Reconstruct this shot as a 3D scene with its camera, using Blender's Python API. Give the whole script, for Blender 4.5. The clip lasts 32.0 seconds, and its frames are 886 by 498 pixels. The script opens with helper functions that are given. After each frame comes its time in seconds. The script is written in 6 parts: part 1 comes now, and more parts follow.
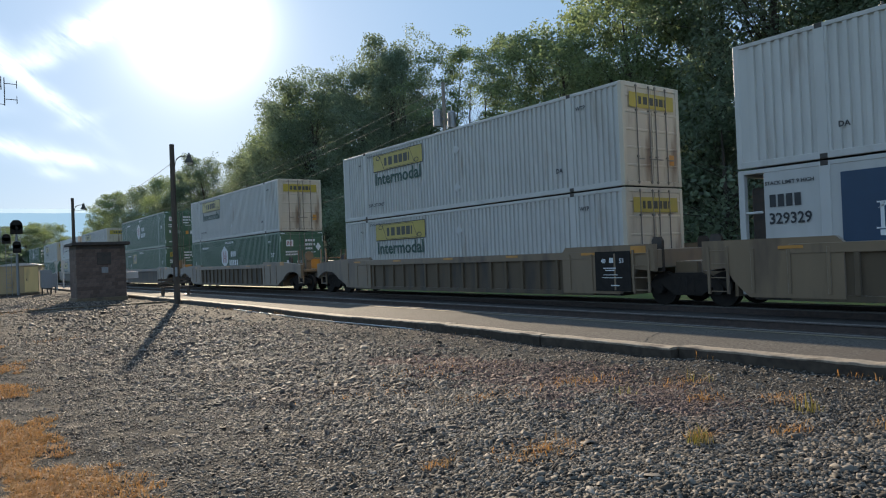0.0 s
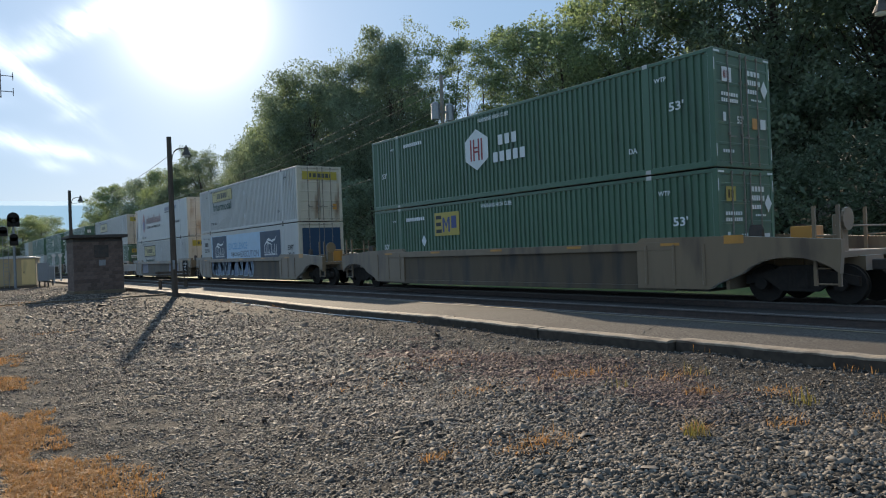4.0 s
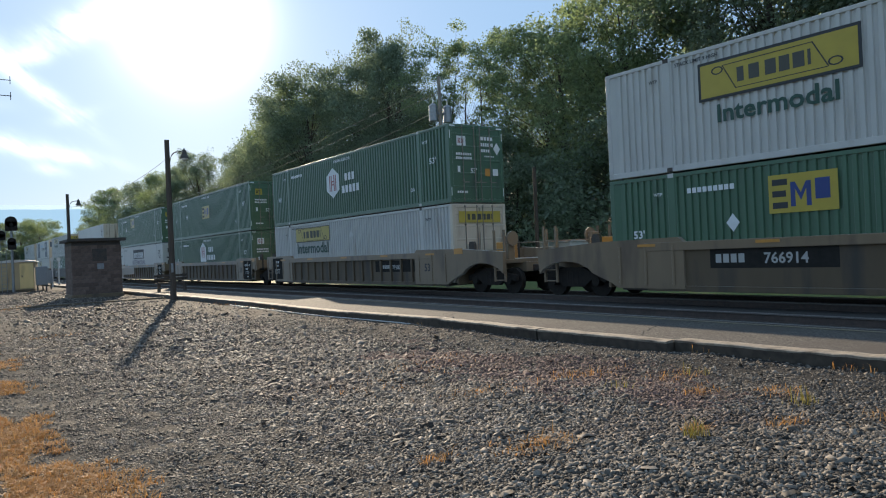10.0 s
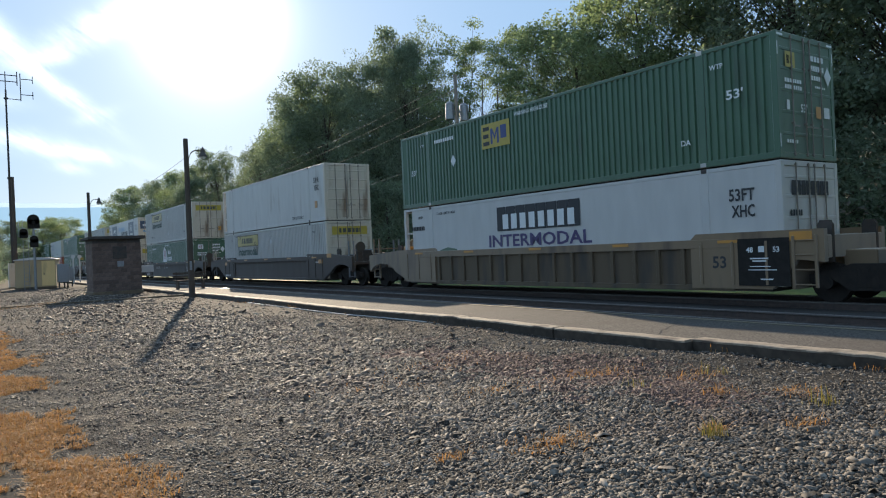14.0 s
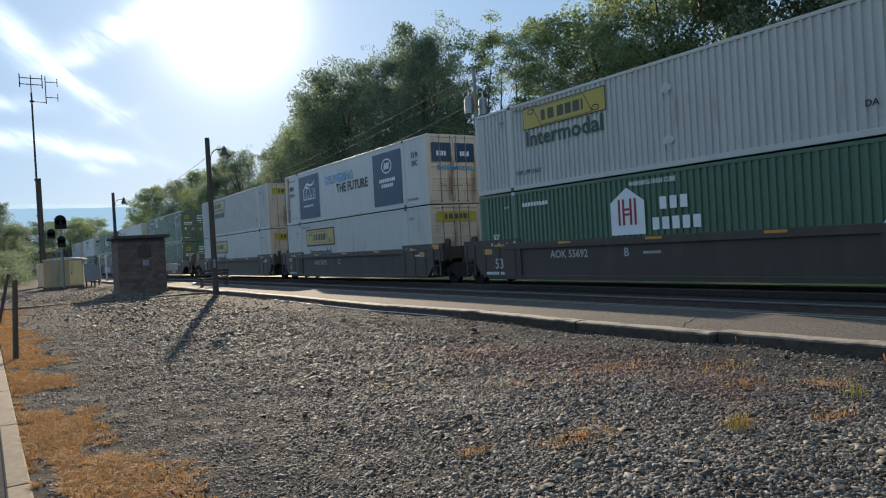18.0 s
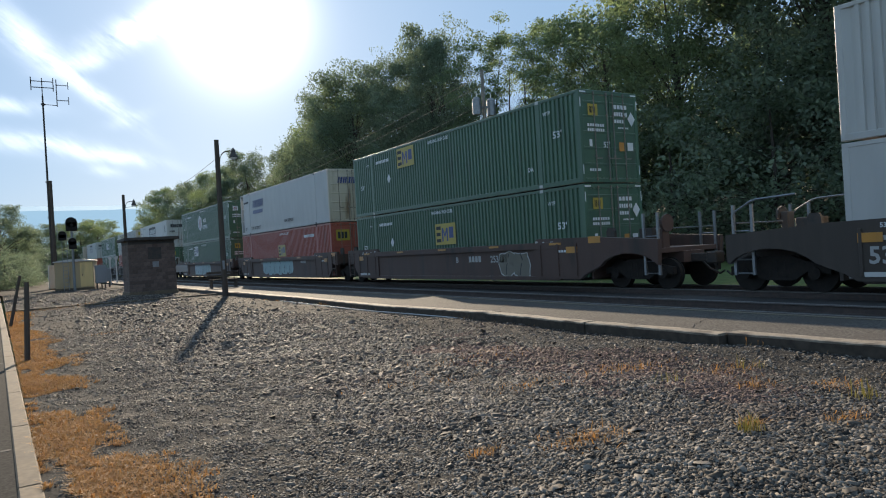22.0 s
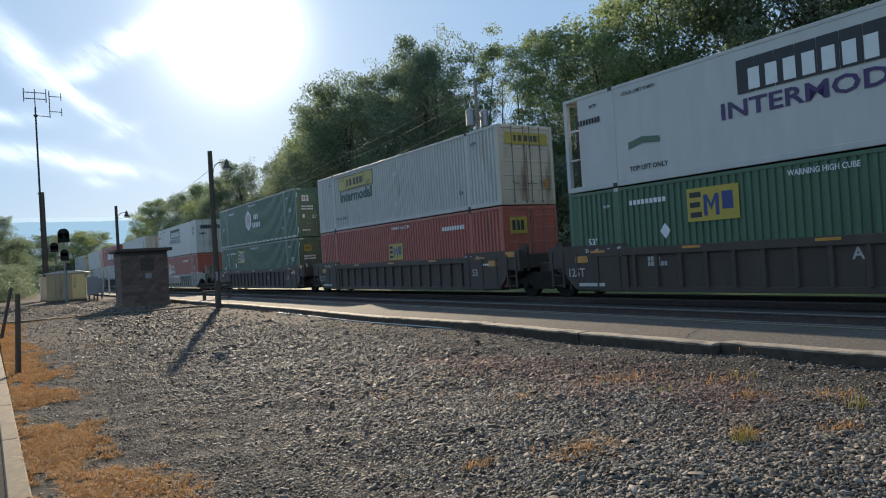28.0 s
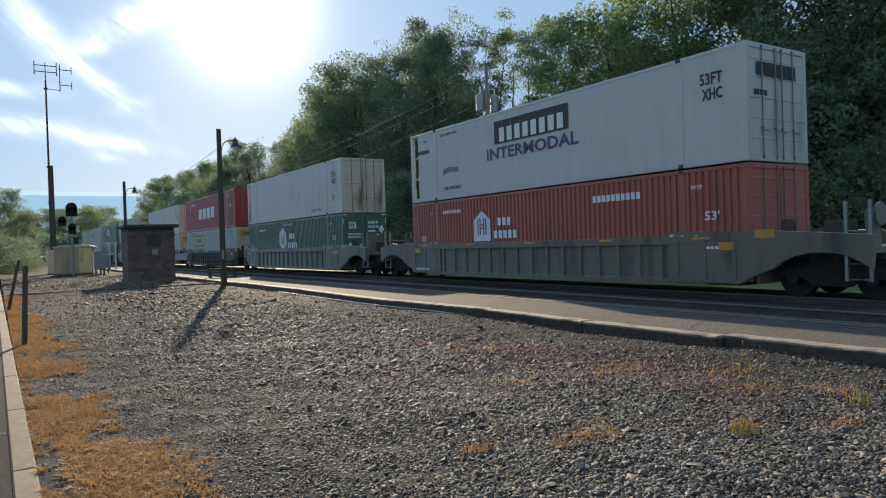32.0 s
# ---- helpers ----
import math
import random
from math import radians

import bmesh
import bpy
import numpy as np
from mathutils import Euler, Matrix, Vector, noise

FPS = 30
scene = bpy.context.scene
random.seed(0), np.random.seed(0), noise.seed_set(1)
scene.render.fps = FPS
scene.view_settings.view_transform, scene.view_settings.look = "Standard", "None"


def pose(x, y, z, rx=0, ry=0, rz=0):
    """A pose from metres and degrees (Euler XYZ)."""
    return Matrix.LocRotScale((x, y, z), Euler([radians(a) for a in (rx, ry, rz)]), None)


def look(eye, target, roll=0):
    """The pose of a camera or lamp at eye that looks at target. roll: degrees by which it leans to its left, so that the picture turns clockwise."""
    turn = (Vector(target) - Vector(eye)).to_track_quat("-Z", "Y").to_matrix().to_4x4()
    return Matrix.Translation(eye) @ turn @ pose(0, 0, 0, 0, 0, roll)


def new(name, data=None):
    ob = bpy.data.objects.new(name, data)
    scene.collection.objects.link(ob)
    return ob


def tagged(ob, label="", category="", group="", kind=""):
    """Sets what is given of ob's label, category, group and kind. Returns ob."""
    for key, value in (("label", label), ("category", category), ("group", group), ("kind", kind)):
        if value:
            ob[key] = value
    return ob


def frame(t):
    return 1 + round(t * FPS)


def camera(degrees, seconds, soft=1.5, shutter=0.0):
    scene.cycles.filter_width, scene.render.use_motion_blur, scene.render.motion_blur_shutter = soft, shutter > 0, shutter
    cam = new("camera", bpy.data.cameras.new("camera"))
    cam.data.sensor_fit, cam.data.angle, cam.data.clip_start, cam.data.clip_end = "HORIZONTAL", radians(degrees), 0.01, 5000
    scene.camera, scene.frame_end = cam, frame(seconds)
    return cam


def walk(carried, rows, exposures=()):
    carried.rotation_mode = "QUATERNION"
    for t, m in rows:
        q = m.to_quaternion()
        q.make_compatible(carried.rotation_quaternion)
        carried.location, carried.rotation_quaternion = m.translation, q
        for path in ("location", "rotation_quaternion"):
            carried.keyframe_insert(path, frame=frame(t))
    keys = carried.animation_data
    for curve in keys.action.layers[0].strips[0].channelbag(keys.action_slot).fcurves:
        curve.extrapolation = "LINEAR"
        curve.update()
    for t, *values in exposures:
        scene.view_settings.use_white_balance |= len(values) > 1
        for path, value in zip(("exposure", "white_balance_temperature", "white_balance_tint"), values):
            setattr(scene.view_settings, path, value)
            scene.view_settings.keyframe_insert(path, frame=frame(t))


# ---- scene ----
EXPOSURE = 0.66
EYE = (0.0, 0.0, 1.6)
# seconds, yaw to the left of the track, pitch up, roll
ROWS = [
    (0, -36.18, 0.61, -2.35),
    (0.5, -35.94, 1.10, -2.10),
    (1, -35.79, 1.05, -1.67),
    (1.5, -35.54, 0.97, -1.78),
    (2, -35.31, 0.62, -1.78),
    (2.5, -36.08, 0.44, -2.00),
    (3, -36.42, -0.00, -2.56),
    (3.5, -36.32, -0.06, -2.24),
    (5.5, -36.46, 0.68, -2.86),
    (6, -36.34, 0.67, -3.25),
    (6.5, -36.45, 0.50, -3.21),
    (7, -36.91, 0.22, -3.07),
    (7.5, -37.80, -0.06, -3.33),
    (8, -37.87, -0.12, -2.57),
    (8.5, -37.35, -0.09, -2.27),
    (9, -36.92, 0.06, -2.58),
    (9.5, -36.65, 0.10, -2.53),
    (10, -36.46, 0.16, -2.61),
    (10.5, -35.50, 0.30, -2.36),
    (11, -35.11, 0.43, -2.60),
    (11.5, -35.25, 0.41, -3.05),
    (12, -36.61, 0.31, -2.28),
    (12.5, -37.01, 0.40, -1.83),
    (13, -36.52, 0.25, -2.15),
    (13.5, -35.56, 0.17, -2.50),
    (14, -35.11, 0.07, -2.53),
    (14.5, -34.77, 0.07, -3.00),
    (15, -34.31, 0.09, -3.08),
    (15.5, -33.91, 0.06, -3.08),
    (17.5, -33.46, -0.26, -3.41),
    (18, -33.38, -0.26, -3.28),
    (18.5, -33.27, -0.24, -3.53),
    (19, -33.24, -0.24, -3.79),
    (19.5, -33.18, -0.21, -3.63),
    (20, -33.13, -0.22, -3.61),
    (20.5, -33.19, -0.21, -3.44),
    (21, -33.01, -0.20, -3.31),
    (21.5, -32.89, -0.13, -3.29),
    (22, -32.69, -0.13, -3.40),
    (22.5, -32.53, -0.08, -3.24),
    (23, -32.44, -0.05, -3.16),
    (23.5, -32.27, 0.03, -3.34),
    (24, -32.30, 0.05, -3.17),
    (24.5, -32.94, 0.12, -3.11),
    (25, -33.25, 0.35, -3.07),
    (25.5, -33.08, 0.58, -3.01),
    (27.5, -33.14, 0.70, -3.41),
    (28, -33.25, 0.72, -3.52),
    (28.5, -33.24, 0.67, -3.41),
    (29, -33.19, 0.63, -3.47),
    (29.5, -33.09, 0.63, -3.42),
    (30, -33.04, 0.61, -3.37),
    (30.5, -33.11, 0.63, -3.36),
    (31, -31.30, 0.12, -2.40),
    (31.5, -30.30, 0.18, -3.01),
    (32, -32.71, -0.52, -1.87),
]
cam = camera(65.03, 32.0, 1.1)


def aim(yaw, pitch, roll):
    y, p = radians(yaw), radians(pitch)
    way = Vector((-math.sin(y) * math.cos(p), math.cos(y) * math.cos(p), math.sin(p)))
    return look(EYE, Vector(EYE) + way, roll)


walk(cam, [(t, aim(y, p, r)) for t, y, p, r in ROWS], exposures=[(t, EXPOSURE + e) for t, e in ((0, 0.05), (3.5, 0.0), (7, 0.1), (9.5, 0.18), (15.2, 0.18), (17.8, 0.02), (24, 0.0), (32, 0.0))])

# ---- sky and sun ----
SUN_AZ, SUN_EL = 17.3, 18.6  # degrees to the right of the track, above the horizon
sun_dir = Vector((math.sin(radians(SUN_AZ)) * math.cos(radians(SUN_EL)), math.cos(radians(SUN_AZ)) * math.cos(radians(SUN_EL)), math.sin(radians(SUN_EL))))


def direction(yaw, el):
    y, e = radians(yaw), radians(el)
    return Vector((-math.sin(y) * math.cos(e), math.cos(y) * math.cos(e), math.sin(e)))


def make_world():
    world = bpy.data.worlds.new("sky")
    scene.world = world
    world.use_nodes = True
    nt = world.node_tree
    nt.nodes.clear()
    N, L = nt.nodes.new, nt.links.new

    def math_node(op, a, b=None, c=None, clamp=False):
        n = N("ShaderNodeMath")
        n.operation, n.use_clamp = op, clamp
        for i, v in enumerate((a, b, c)):
            if v is None:
                continue
            if isinstance(v, (int, float)):
                n.inputs[i].default_value = v
            else:
                L(v, n.inputs[i])
        return n.outputs[0]

    def dot(vec, d):
        n = N("ShaderNodeVectorMath")
        n.operation = "DOT_PRODUCT"
        L(vec, n.inputs[0])
        n.inputs[1].default_value = d
        return n.outputs["Value"]

    sky = N("ShaderNodeTexSky")
    sky.sky_type, sky.sun_disc = "NISHITA", False
    sky.sun_elevation, sky.sun_rotation = radians(SUN_EL), radians(SUN_AZ)
    sky.air_density, sky.dust_density, sky.ozone_density = 1.0, 0.4, 2.0
    tc = N("ShaderNodeTexCoord").outputs["Generated"]
    # bright haze round the sun
    near = math_node("MAXIMUM", dot(tc, sun_dir), 0.0)
    glow = math_node("ADD", math_node("MULTIPLY", math_node("POWER", near, 420.0), GLOW_NEAR), math_node("MULTIPLY", math_node("POWER", near, 30.0), GLOW_WIDE))
    # thin cirrus streaks
    streaks = [  # centre (yaw, el), direction of the streak (yaw, el per unit), half length, half width, density
        (direction(-2.3, 16.2), (-0.72, -0.69), 0.050, 0.0190, 1.10),
        (direction(-6.6, 12.7), (-0.79, -0.61), 0.058, 0.0095, 1.45),
        (direction(-5.7, 14.7), (-0.96, 0.26), 0.036, 0.0101, 0.80),
        (direction(-11.4, 17.8), (-0.93, 0.37), 0.070, 0.0170, 2.0),
        (direction(-10.5, 17.3), (-0.98, 0.20), 0.024, 0.0101, 0.50),
        (direction(-1.0, 11.5), (-1.00, -0.08), 0.043, 0.0086, 0.75),
        (direction(-3.0, 8.9), (-0.99, -0.12), 0.080, 0.0121, 0.75),
        (direction(-7.7, 8.2), (-0.99, -0.16), 0.056, 0.0070, 0.70),
        (direction(-6.9, 7.2), (-0.98, -0.20), 0.018, 0.0060, 0.50),
        (direction(-9.0, 10.8), (-0.96, 0.29), 0.027, 0.0081, 0.35),
    ]
    wisp = N("ShaderNodeTexNoise")
    wisp.inputs["Scale"].default_value, wisp.inputs["Detail"].default_value, wisp.inputs["Roughness"].default_value = 1.0, 9.0, 0.6
    warp = N("ShaderNodeTexNoise")
    warp.inputs["Scale"].default_value, warp.inputs["Detail"].default_value = 7.0, 4.0
    L(tc, warp.inputs["Vector"])
    mixv = N("ShaderNodeVectorMath")
    mixv.operation = "MULTIPLY_ADD"
    L(warp.outputs["Color"], mixv.inputs[0])
    mixv.inputs[1].default_value = (0.03, 0.03, 0.03)
    L(tc, mixv.inputs[2])
    bent = mixv.outputs[0]
    combed = N("ShaderNodeCombineXYZ")  # fibres run with the wind, down to the right
    L(dot(bent, (9.6, 0, -7.2)), combed.inputs[0])
    L(dot(bent, (24.0, 0, 32.0)), combed.inputs[1])
    L(dot(bent, (0, 12.0, 0)), combed.inputs[2])
    L(combed.outputs[0], wisp.inputs["Vector"])
    total = None
    for centre, (cy, ce), half, wide, amount in streaks:
        left = Vector((-centre.y, centre.x, 0)).normalized()
        up = centre.cross(-left).normalized()
        up = up if up.z > 0 else -up
        along = left * cy + up * ce
        across = left * -ce + up * cy
        shift = Vector((0.015, 0.015, 0.015))
        a = math_node("DIVIDE", math_node("SUBTRACT", dot(bent, along), (centre + shift).dot(along)), half)
        c = math_node("DIVIDE", math_node("SUBTRACT", dot(bent, across), (centre + shift).dot(across)), wide)
        r2 = math_node("ADD", math_node("MULTIPLY", a, a), math_node("MULTIPLY", c, c))
        band = math_node("MULTIPLY", math_node("POWER", 2.718, math_node("MULTIPLY", r2, -1.0)), amount)
        total = band if total is None else math_node("ADD", total, band)
    ragged = math_node("MULTIPLY", total, math_node("MULTIPLY_ADD", wisp.outputs["Fac"], 3.0, -0.85, clamp=True))
    ahead = math_node("GREATER_THAN", dot(tc, (0, 1, 0)), 0.2)
    cloud = math_node("MULTIPLY", math_node("MULTIPLY", ragged, ahead), CLOUD)

    back = N("ShaderNodeBackground")
    L(sky.outputs[0], back.inputs["Color"])
    back.inputs["Strength"].default_value = SKY
    haze = N("ShaderNodeBackground")
    haze.inputs["Color"].default_value = (1.0, 0.96, 0.88, 1)
    L(glow, haze.inputs["Strength"])
    cirrus = N("ShaderNodeBackground")
    cirrus.inputs["Color"].default_value = (1.0, 0.98, 0.95, 1)
    L(cloud, cirrus.inputs["Strength"])
    air = N("ShaderNodeBackground")
    air.inputs["Color"].default_value = (*AIR, 1)
    air.inputs["Strength"].default_value = 1.0
    add0 = N("ShaderNodeAddShader")
    add1, add2, out = N("ShaderNodeAddShader"), N("ShaderNodeAddShader"), N("ShaderNodeOutputWorld")
    L(back.outputs[0], add0.inputs[0])
    L(air.outputs[0], add0.inputs[1])
    L(add0.outputs[0], add1.inputs[0])
    L(haze.outputs[0], add1.inputs[1])
    L(add1.outputs[0], add2.inputs[0])
    L(cirrus.outputs[0], add2.inputs[1])
    L(add2.outputs[0], out.inputs["Surface"])


SKY, GLOW_NEAR, GLOW_WIDE, CLOUD = 0.014, 1.4, 0.062, 0.44
AIR = (0.178, 0.278, 0.415)  # thin even haze over the whole sky
make_world()
lamp = bpy.data.lights.new("sun", "SUN")
lamp.energy, lamp.angle, lamp.color = 5.0, radians(0.53), (1.0, 0.83, 0.62)
new("sun", lamp).matrix_world = look(sun_dir * 50, (0, 0, 0))

# ---- materials ----
def surf(name, a, b=None, scale=6.0, rough=0.7, metal=0.0, bump=0.0, bump_scale=None, stretch=(1, 1, 1), grime=None, grime_amount=0.0, grime_scale=1.2,
         random_value=0.0, island=False, trans=0.0, spec=0.5, glow=(0.30, 0.34, 0.04), grime_stretch=(1, 1, 1), glare_sheen=0.0):
    """A two-scale surface: colour a to b by fine noise, patches of grime by coarse noise, relief by noise."""
    m = bpy.data.materials.new(name)
    m.use_nodes = True
    nt = m.node_tree
    N, L = nt.nodes.new, nt.links.new
    bsdf, out = nt.nodes["Principled BSDF"], nt.nodes["Material Output"]
    tc = N("ShaderNodeTexCoord").outputs["Object"]

    def noise_at(sc, st, detail=6.0):
        mp = N("ShaderNodeMapping")
        mp.inputs["Scale"].default_value = st
        L(tc, mp.inputs["Vector"])
        n = N("ShaderNodeTexNoise")
        n.inputs["Scale"].default_value, n.inputs["Detail"].default_value = sc, detail
        L(mp.outputs[0], n.inputs["Vector"])
        return n.outputs["Fac"]

    def ramp(fac, lo, hi):
        r = N("ShaderNodeMapRange")
        r.inputs["From Min"].default_value, r.inputs["From Max"].default_value = lo, hi
        L(fac, r.inputs["Value"])
        return r.outputs[0]

    def mix(fac, x, y):
        n = N("ShaderNodeMix")
        n.data_type = "RGBA"
        if isinstance(fac, float):
            n.inputs[0].default_value = fac
        else:
            L(fac, n.inputs[0])
        for sock, v in ((n.inputs[6], x), (n.inputs[7], y)):
            if isinstance(v, tuple):
                sock.default_value = (*v, 1)
            else:
                L(v, sock)
        return n.outputs[2]

    b = b or tuple(c * 0.8 for c in a)
    col = mix(ramp(noise_at(scale, stretch), 0.3, 0.7), a, b)
    if grime:
        n = ramp(noise_at(grime_scale, grime_stretch, 8.0), 0.72 - 0.3 * grime_amount, 0.86 - 0.25 * grime_amount)
        col = mix(n, col, grime)
    if random_value:
        hsv = N("ShaderNodeHueSaturation")
        src = N("ShaderNodeNewGeometry").outputs["Random Per Island"] if island else N("ShaderNodeObjectInfo").outputs["Random"]
        r = N("ShaderNodeMapRange")
        r.inputs["To Min"].default_value, r.inputs["To Max"].default_value = 1 - random_value, 1 + random_value
        L(src, r.inputs["Value"])
        L(r.outputs[0], hsv.inputs["Value"])
        L(col, hsv.inputs["Color"])
        col = hsv.outputs[0]
    L(col, bsdf.inputs["Base Color"])
    rr = N("ShaderNodeMapRange")
    rr.inputs["To Min"].default_value, rr.inputs["To Max"].default_value = max(rough - 0.12, 0.02), min(rough + 0.12, 1)
    L(noise_at(scale * 0.6, stretch), rr.inputs["Value"])
    L(rr.outputs[0], bsdf.inputs["Roughness"])
    bsdf.inputs["Metallic"].default_value = metal
    bsdf.inputs["Specular IOR Level"].default_value = spec
    if glare_sheen:  # sheen standing in for lens glare on paint seen edge-on
        bsdf.inputs["Sheen Weight"].default_value, bsdf.inputs["Sheen Roughness"].default_value = glare_sheen, 0.45
        bsdf.inputs["Sheen Tint"].default_value = (0.85, 0.82, 0.78, 1)
    if bump:
        bn = N("ShaderNodeBump")
        bn.inputs["Strength"].default_value, bn.inputs["Distance"].default_value = min(1.0, bump * 4), bump
        L(noise_at(bump_scale or scale * 3, stretch), bn.inputs["Height"])
        L(bn.outputs[0], bsdf.inputs["Normal"])
    if trans:
        tr = N("ShaderNodeBsdfTranslucent")
        mx = N("ShaderNodeMixShader")
        mx.inputs[0].default_value = trans
        bright = mix(0.5, col, glow)
        L(bright, tr.inputs["Color"])
        L(bsdf.outputs[0], mx.inputs[1])
        L(tr.outputs[0], mx.inputs[2])
        L(mx.outputs[0], out.inputs["Surface"])
    return m


def paint(name, col, rough=0.5, dirt=(0.16, 0.12, 0.09), amount=0.35, rnd=0.06, glare_sheen=0.9):
    return surf(name, col, tuple(c * 0.88 for c in col), scale=2.5, rough=rough, bump=0.002, bump_scale=5, stretch=(1, 1, 0.25), grime=dirt, grime_amount=amount, grime_scale=1.6,
                grime_stretch=(1, 1, 0.22), random_value=rnd, glare_sheen=glare_sheen)


WHITE = paint("white_paint", (0.50, 0.485, 0.455), 0.45, (0.33, 0.285, 0.235), 0.32, 0.06, 0.6)
WHITE_CLEAN = paint("smooth_white_panel_paint", (0.50, 0.49, 0.47), 0.4, (0.36, 0.34, 0.31), 0.12, 0.05, 0.6)
CREAM = paint("aged_white_paint", (0.56, 0.48, 0.37), 0.5, (0.22, 0.14, 0.085), 0.6)
RUSTY = paint("rust_stained_white", (0.62, 0.53, 0.42), 0.6, (0.26, 0.12, 0.05), 0.75)
GREY_WHITE = paint("light_grey_paint", (0.53, 0.515, 0.485), 0.5, (0.36, 0.32, 0.28), 0.45, 0.06, 0.6)
GREEN = paint("green_paint", (0.050, 0.120, 0.066), 0.38, (0.035, 0.07, 0.042), 0.4)
RED = paint("orange_red_paint", (0.37, 0.08, 0.05), 0.5, (0.20, 0.07, 0.05), 0.4)
CRIMSON = paint("crimson_paint", (0.36, 0.035, 0.03), 0.5, (0.2, 0.04, 0.03), 0.35)
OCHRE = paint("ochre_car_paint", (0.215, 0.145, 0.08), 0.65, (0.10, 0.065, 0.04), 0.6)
# side plates, darker than the chord and ends in OCHRE
OCHRE_DARK = paint("dark_ochre_plate", (0.115, 0.079, 0.044), 0.75, (0.05, 0.04, 0.031), 0.75, 0.06, 0.3)
BROWN = paint("brown_car_paint", (0.085, 0.045, 0.032), 0.65, (0.04, 0.028, 0.022), 0.6, 0.06, 0.3)
BLACK_CAR = paint("black_car_paint", (0.060, 0.044, 0.033), 0.65, (0.075, 0.056, 0.042), 0.5, 0.06, 0.3)
GREY_CAR = paint("grey_brown_car_paint", (0.15, 0.13, 0.09), 0.65, (0.06, 0.05, 0.04), 0.6)
NAVY = paint("navy_panel", (0.012, 0.045, 0.10), 0.4, (0.02, 0.05, 0.09), 0.2, 0, 0.2)
PALE_BLUE = paint("pale_blue_panel", (0.36, 0.55, 0.72), 0.4, (0.30, 0.45, 0.6), 0.3, 0)
SKY_BLUE = paint("bright_blue_ink", (0.03, 0.30, 0.58), 0.5, (0.05, 0.25, 0.5), 0.2, 0)
YELLOW = paint("yellow_panel", (0.45, 0.335, 0.035), 0.5, (0.40, 0.28, 0.05), 0.3, 0)
AMBER = paint("amber_marker", (0.55, 0.24, 0.03), 0.5, (0.3, 0.14, 0.03), 0.4, 0)
INK = paint("dark_ink", (0.03, 0.032, 0.036), 0.6, (0.06, 0.06, 0.06), 0.2, 0, 0.15)
PANEL_BLACK = surf("matt_black_panel", (0.022, 0.020, 0.018), (0.032, 0.029, 0.026), 6, 0.85, grime=(0.05, 0.042, 0.034), grime_amount=0.4, spec=0.15)
WORD_INK = paint("faded_dark_ink", (0.07, 0.068, 0.055), 0.6, (0.11, 0.10, 0.08), 0.3, 0, 0.2)
GREEN_INK = paint("dark_green_ink", (0.02, 0.07, 0.05), 0.6, (0.05, 0.08, 0.06), 0.2, 0, 0.3)
MARK = paint("white_ink", (0.72, 0.74, 0.74), 0.6, (0.5, 0.5, 0.48), 0.3, 0)
CAR_MARK = paint("dusty_white_stencil", (0.42, 0.41, 0.39), 0.7, (0.22, 0.20, 0.18), 0.5, 0, 0.3)
RED_INK = paint("dark_red_ink", (0.30, 0.02, 0.02), 0.6, (0.25, 0.03, 0.03), 0.2, 0)
VIOLET = paint("violet_ink", (0.05, 0.03, 0.12), 0.6, (0.06, 0.05, 0.1), 0.2, 0)
BLUE_INK = paint("royal_blue_ink", (0.02, 0.045, 0.19), 0.6, (0.03, 0.06, 0.2), 0.2, 0)
TEAL = paint("teal_spray_paint", (0.24, 0.40, 0.41), 0.6, (0.10, 0.2, 0.22), 0.6, 0)
SPRAY_BLUE = paint("blue_spray_paint", (0.035, 0.10, 0.22), 0.6, (0.05, 0.07, 0.10), 0.6, 0)
SPRAY_VIOLET = paint("dark_violet_spray_paint", (0.045, 0.042, 0.115), 0.6, (0.06, 0.05, 0.07), 0.6, 0)
PINK = paint("faded_pink_spray_paint", (0.21, 0.10, 0.17), 0.6, (0.13, 0.08, 0.10), 0.6, 0)
PALE_TEAL = paint("pale_blue_spray_paint", (0.33, 0.46, 0.50), 0.6, (0.15, 0.24, 0.28), 0.6, 0)
LOCK_GREY = paint("rusty_lock_steel", (0.20, 0.17, 0.14), 0.6, (0.12, 0.07, 0.04), 0.6, 0)
HOLDER = paint("dull_white_holder", (0.50, 0.50, 0.49), 0.5, (0.36, 0.33, 0.30), 0.6, 0)
STEEL = surf("dark_oily_steel", (0.05, 0.045, 0.041), (0.085, 0.063, 0.05), 8, 0.6, 0.3, 0.003, 30)
# truck and wheel shade put into the colour; signal heads are plain black
BLACK_AND_SHADE = surf("black_and_shaded_castings", (0.022, 0.019, 0.017), (0.034, 0.028, 0.023), 8, 0.85, 0.0, 0.003, 30, spec=0.2)
GALV = surf("galvanised_steel", (0.30, 0.31, 0.32), (0.22, 0.23, 0.24), 12, 0.45, 0.7, 0.001, 40)
LAMP_HOOD = surf("dark_lamp_enamel", (0.075, 0.065, 0.055), (0.05, 0.042, 0.036), 8, 0.6, 0, 0.002, 30)
RAIL = surf("rail_steel", (0.10, 0.07, 0.055), (0.06, 0.045, 0.04), 9, 0.7, 0.2, 0.002, 40)
RAIL_TOP = surf("polished_rail_head", (0.20, 0.18, 0.165), (0.15, 0.135, 0.125), 20, 0.42, 0.8)
TIE = surf("creosoted_timber", (0.05, 0.04, 0.033), (0.09, 0.075, 0.06), 5, 0.9, 0, 0.006, 30, stretch=(0.3, 3, 3), random_value=0.2)
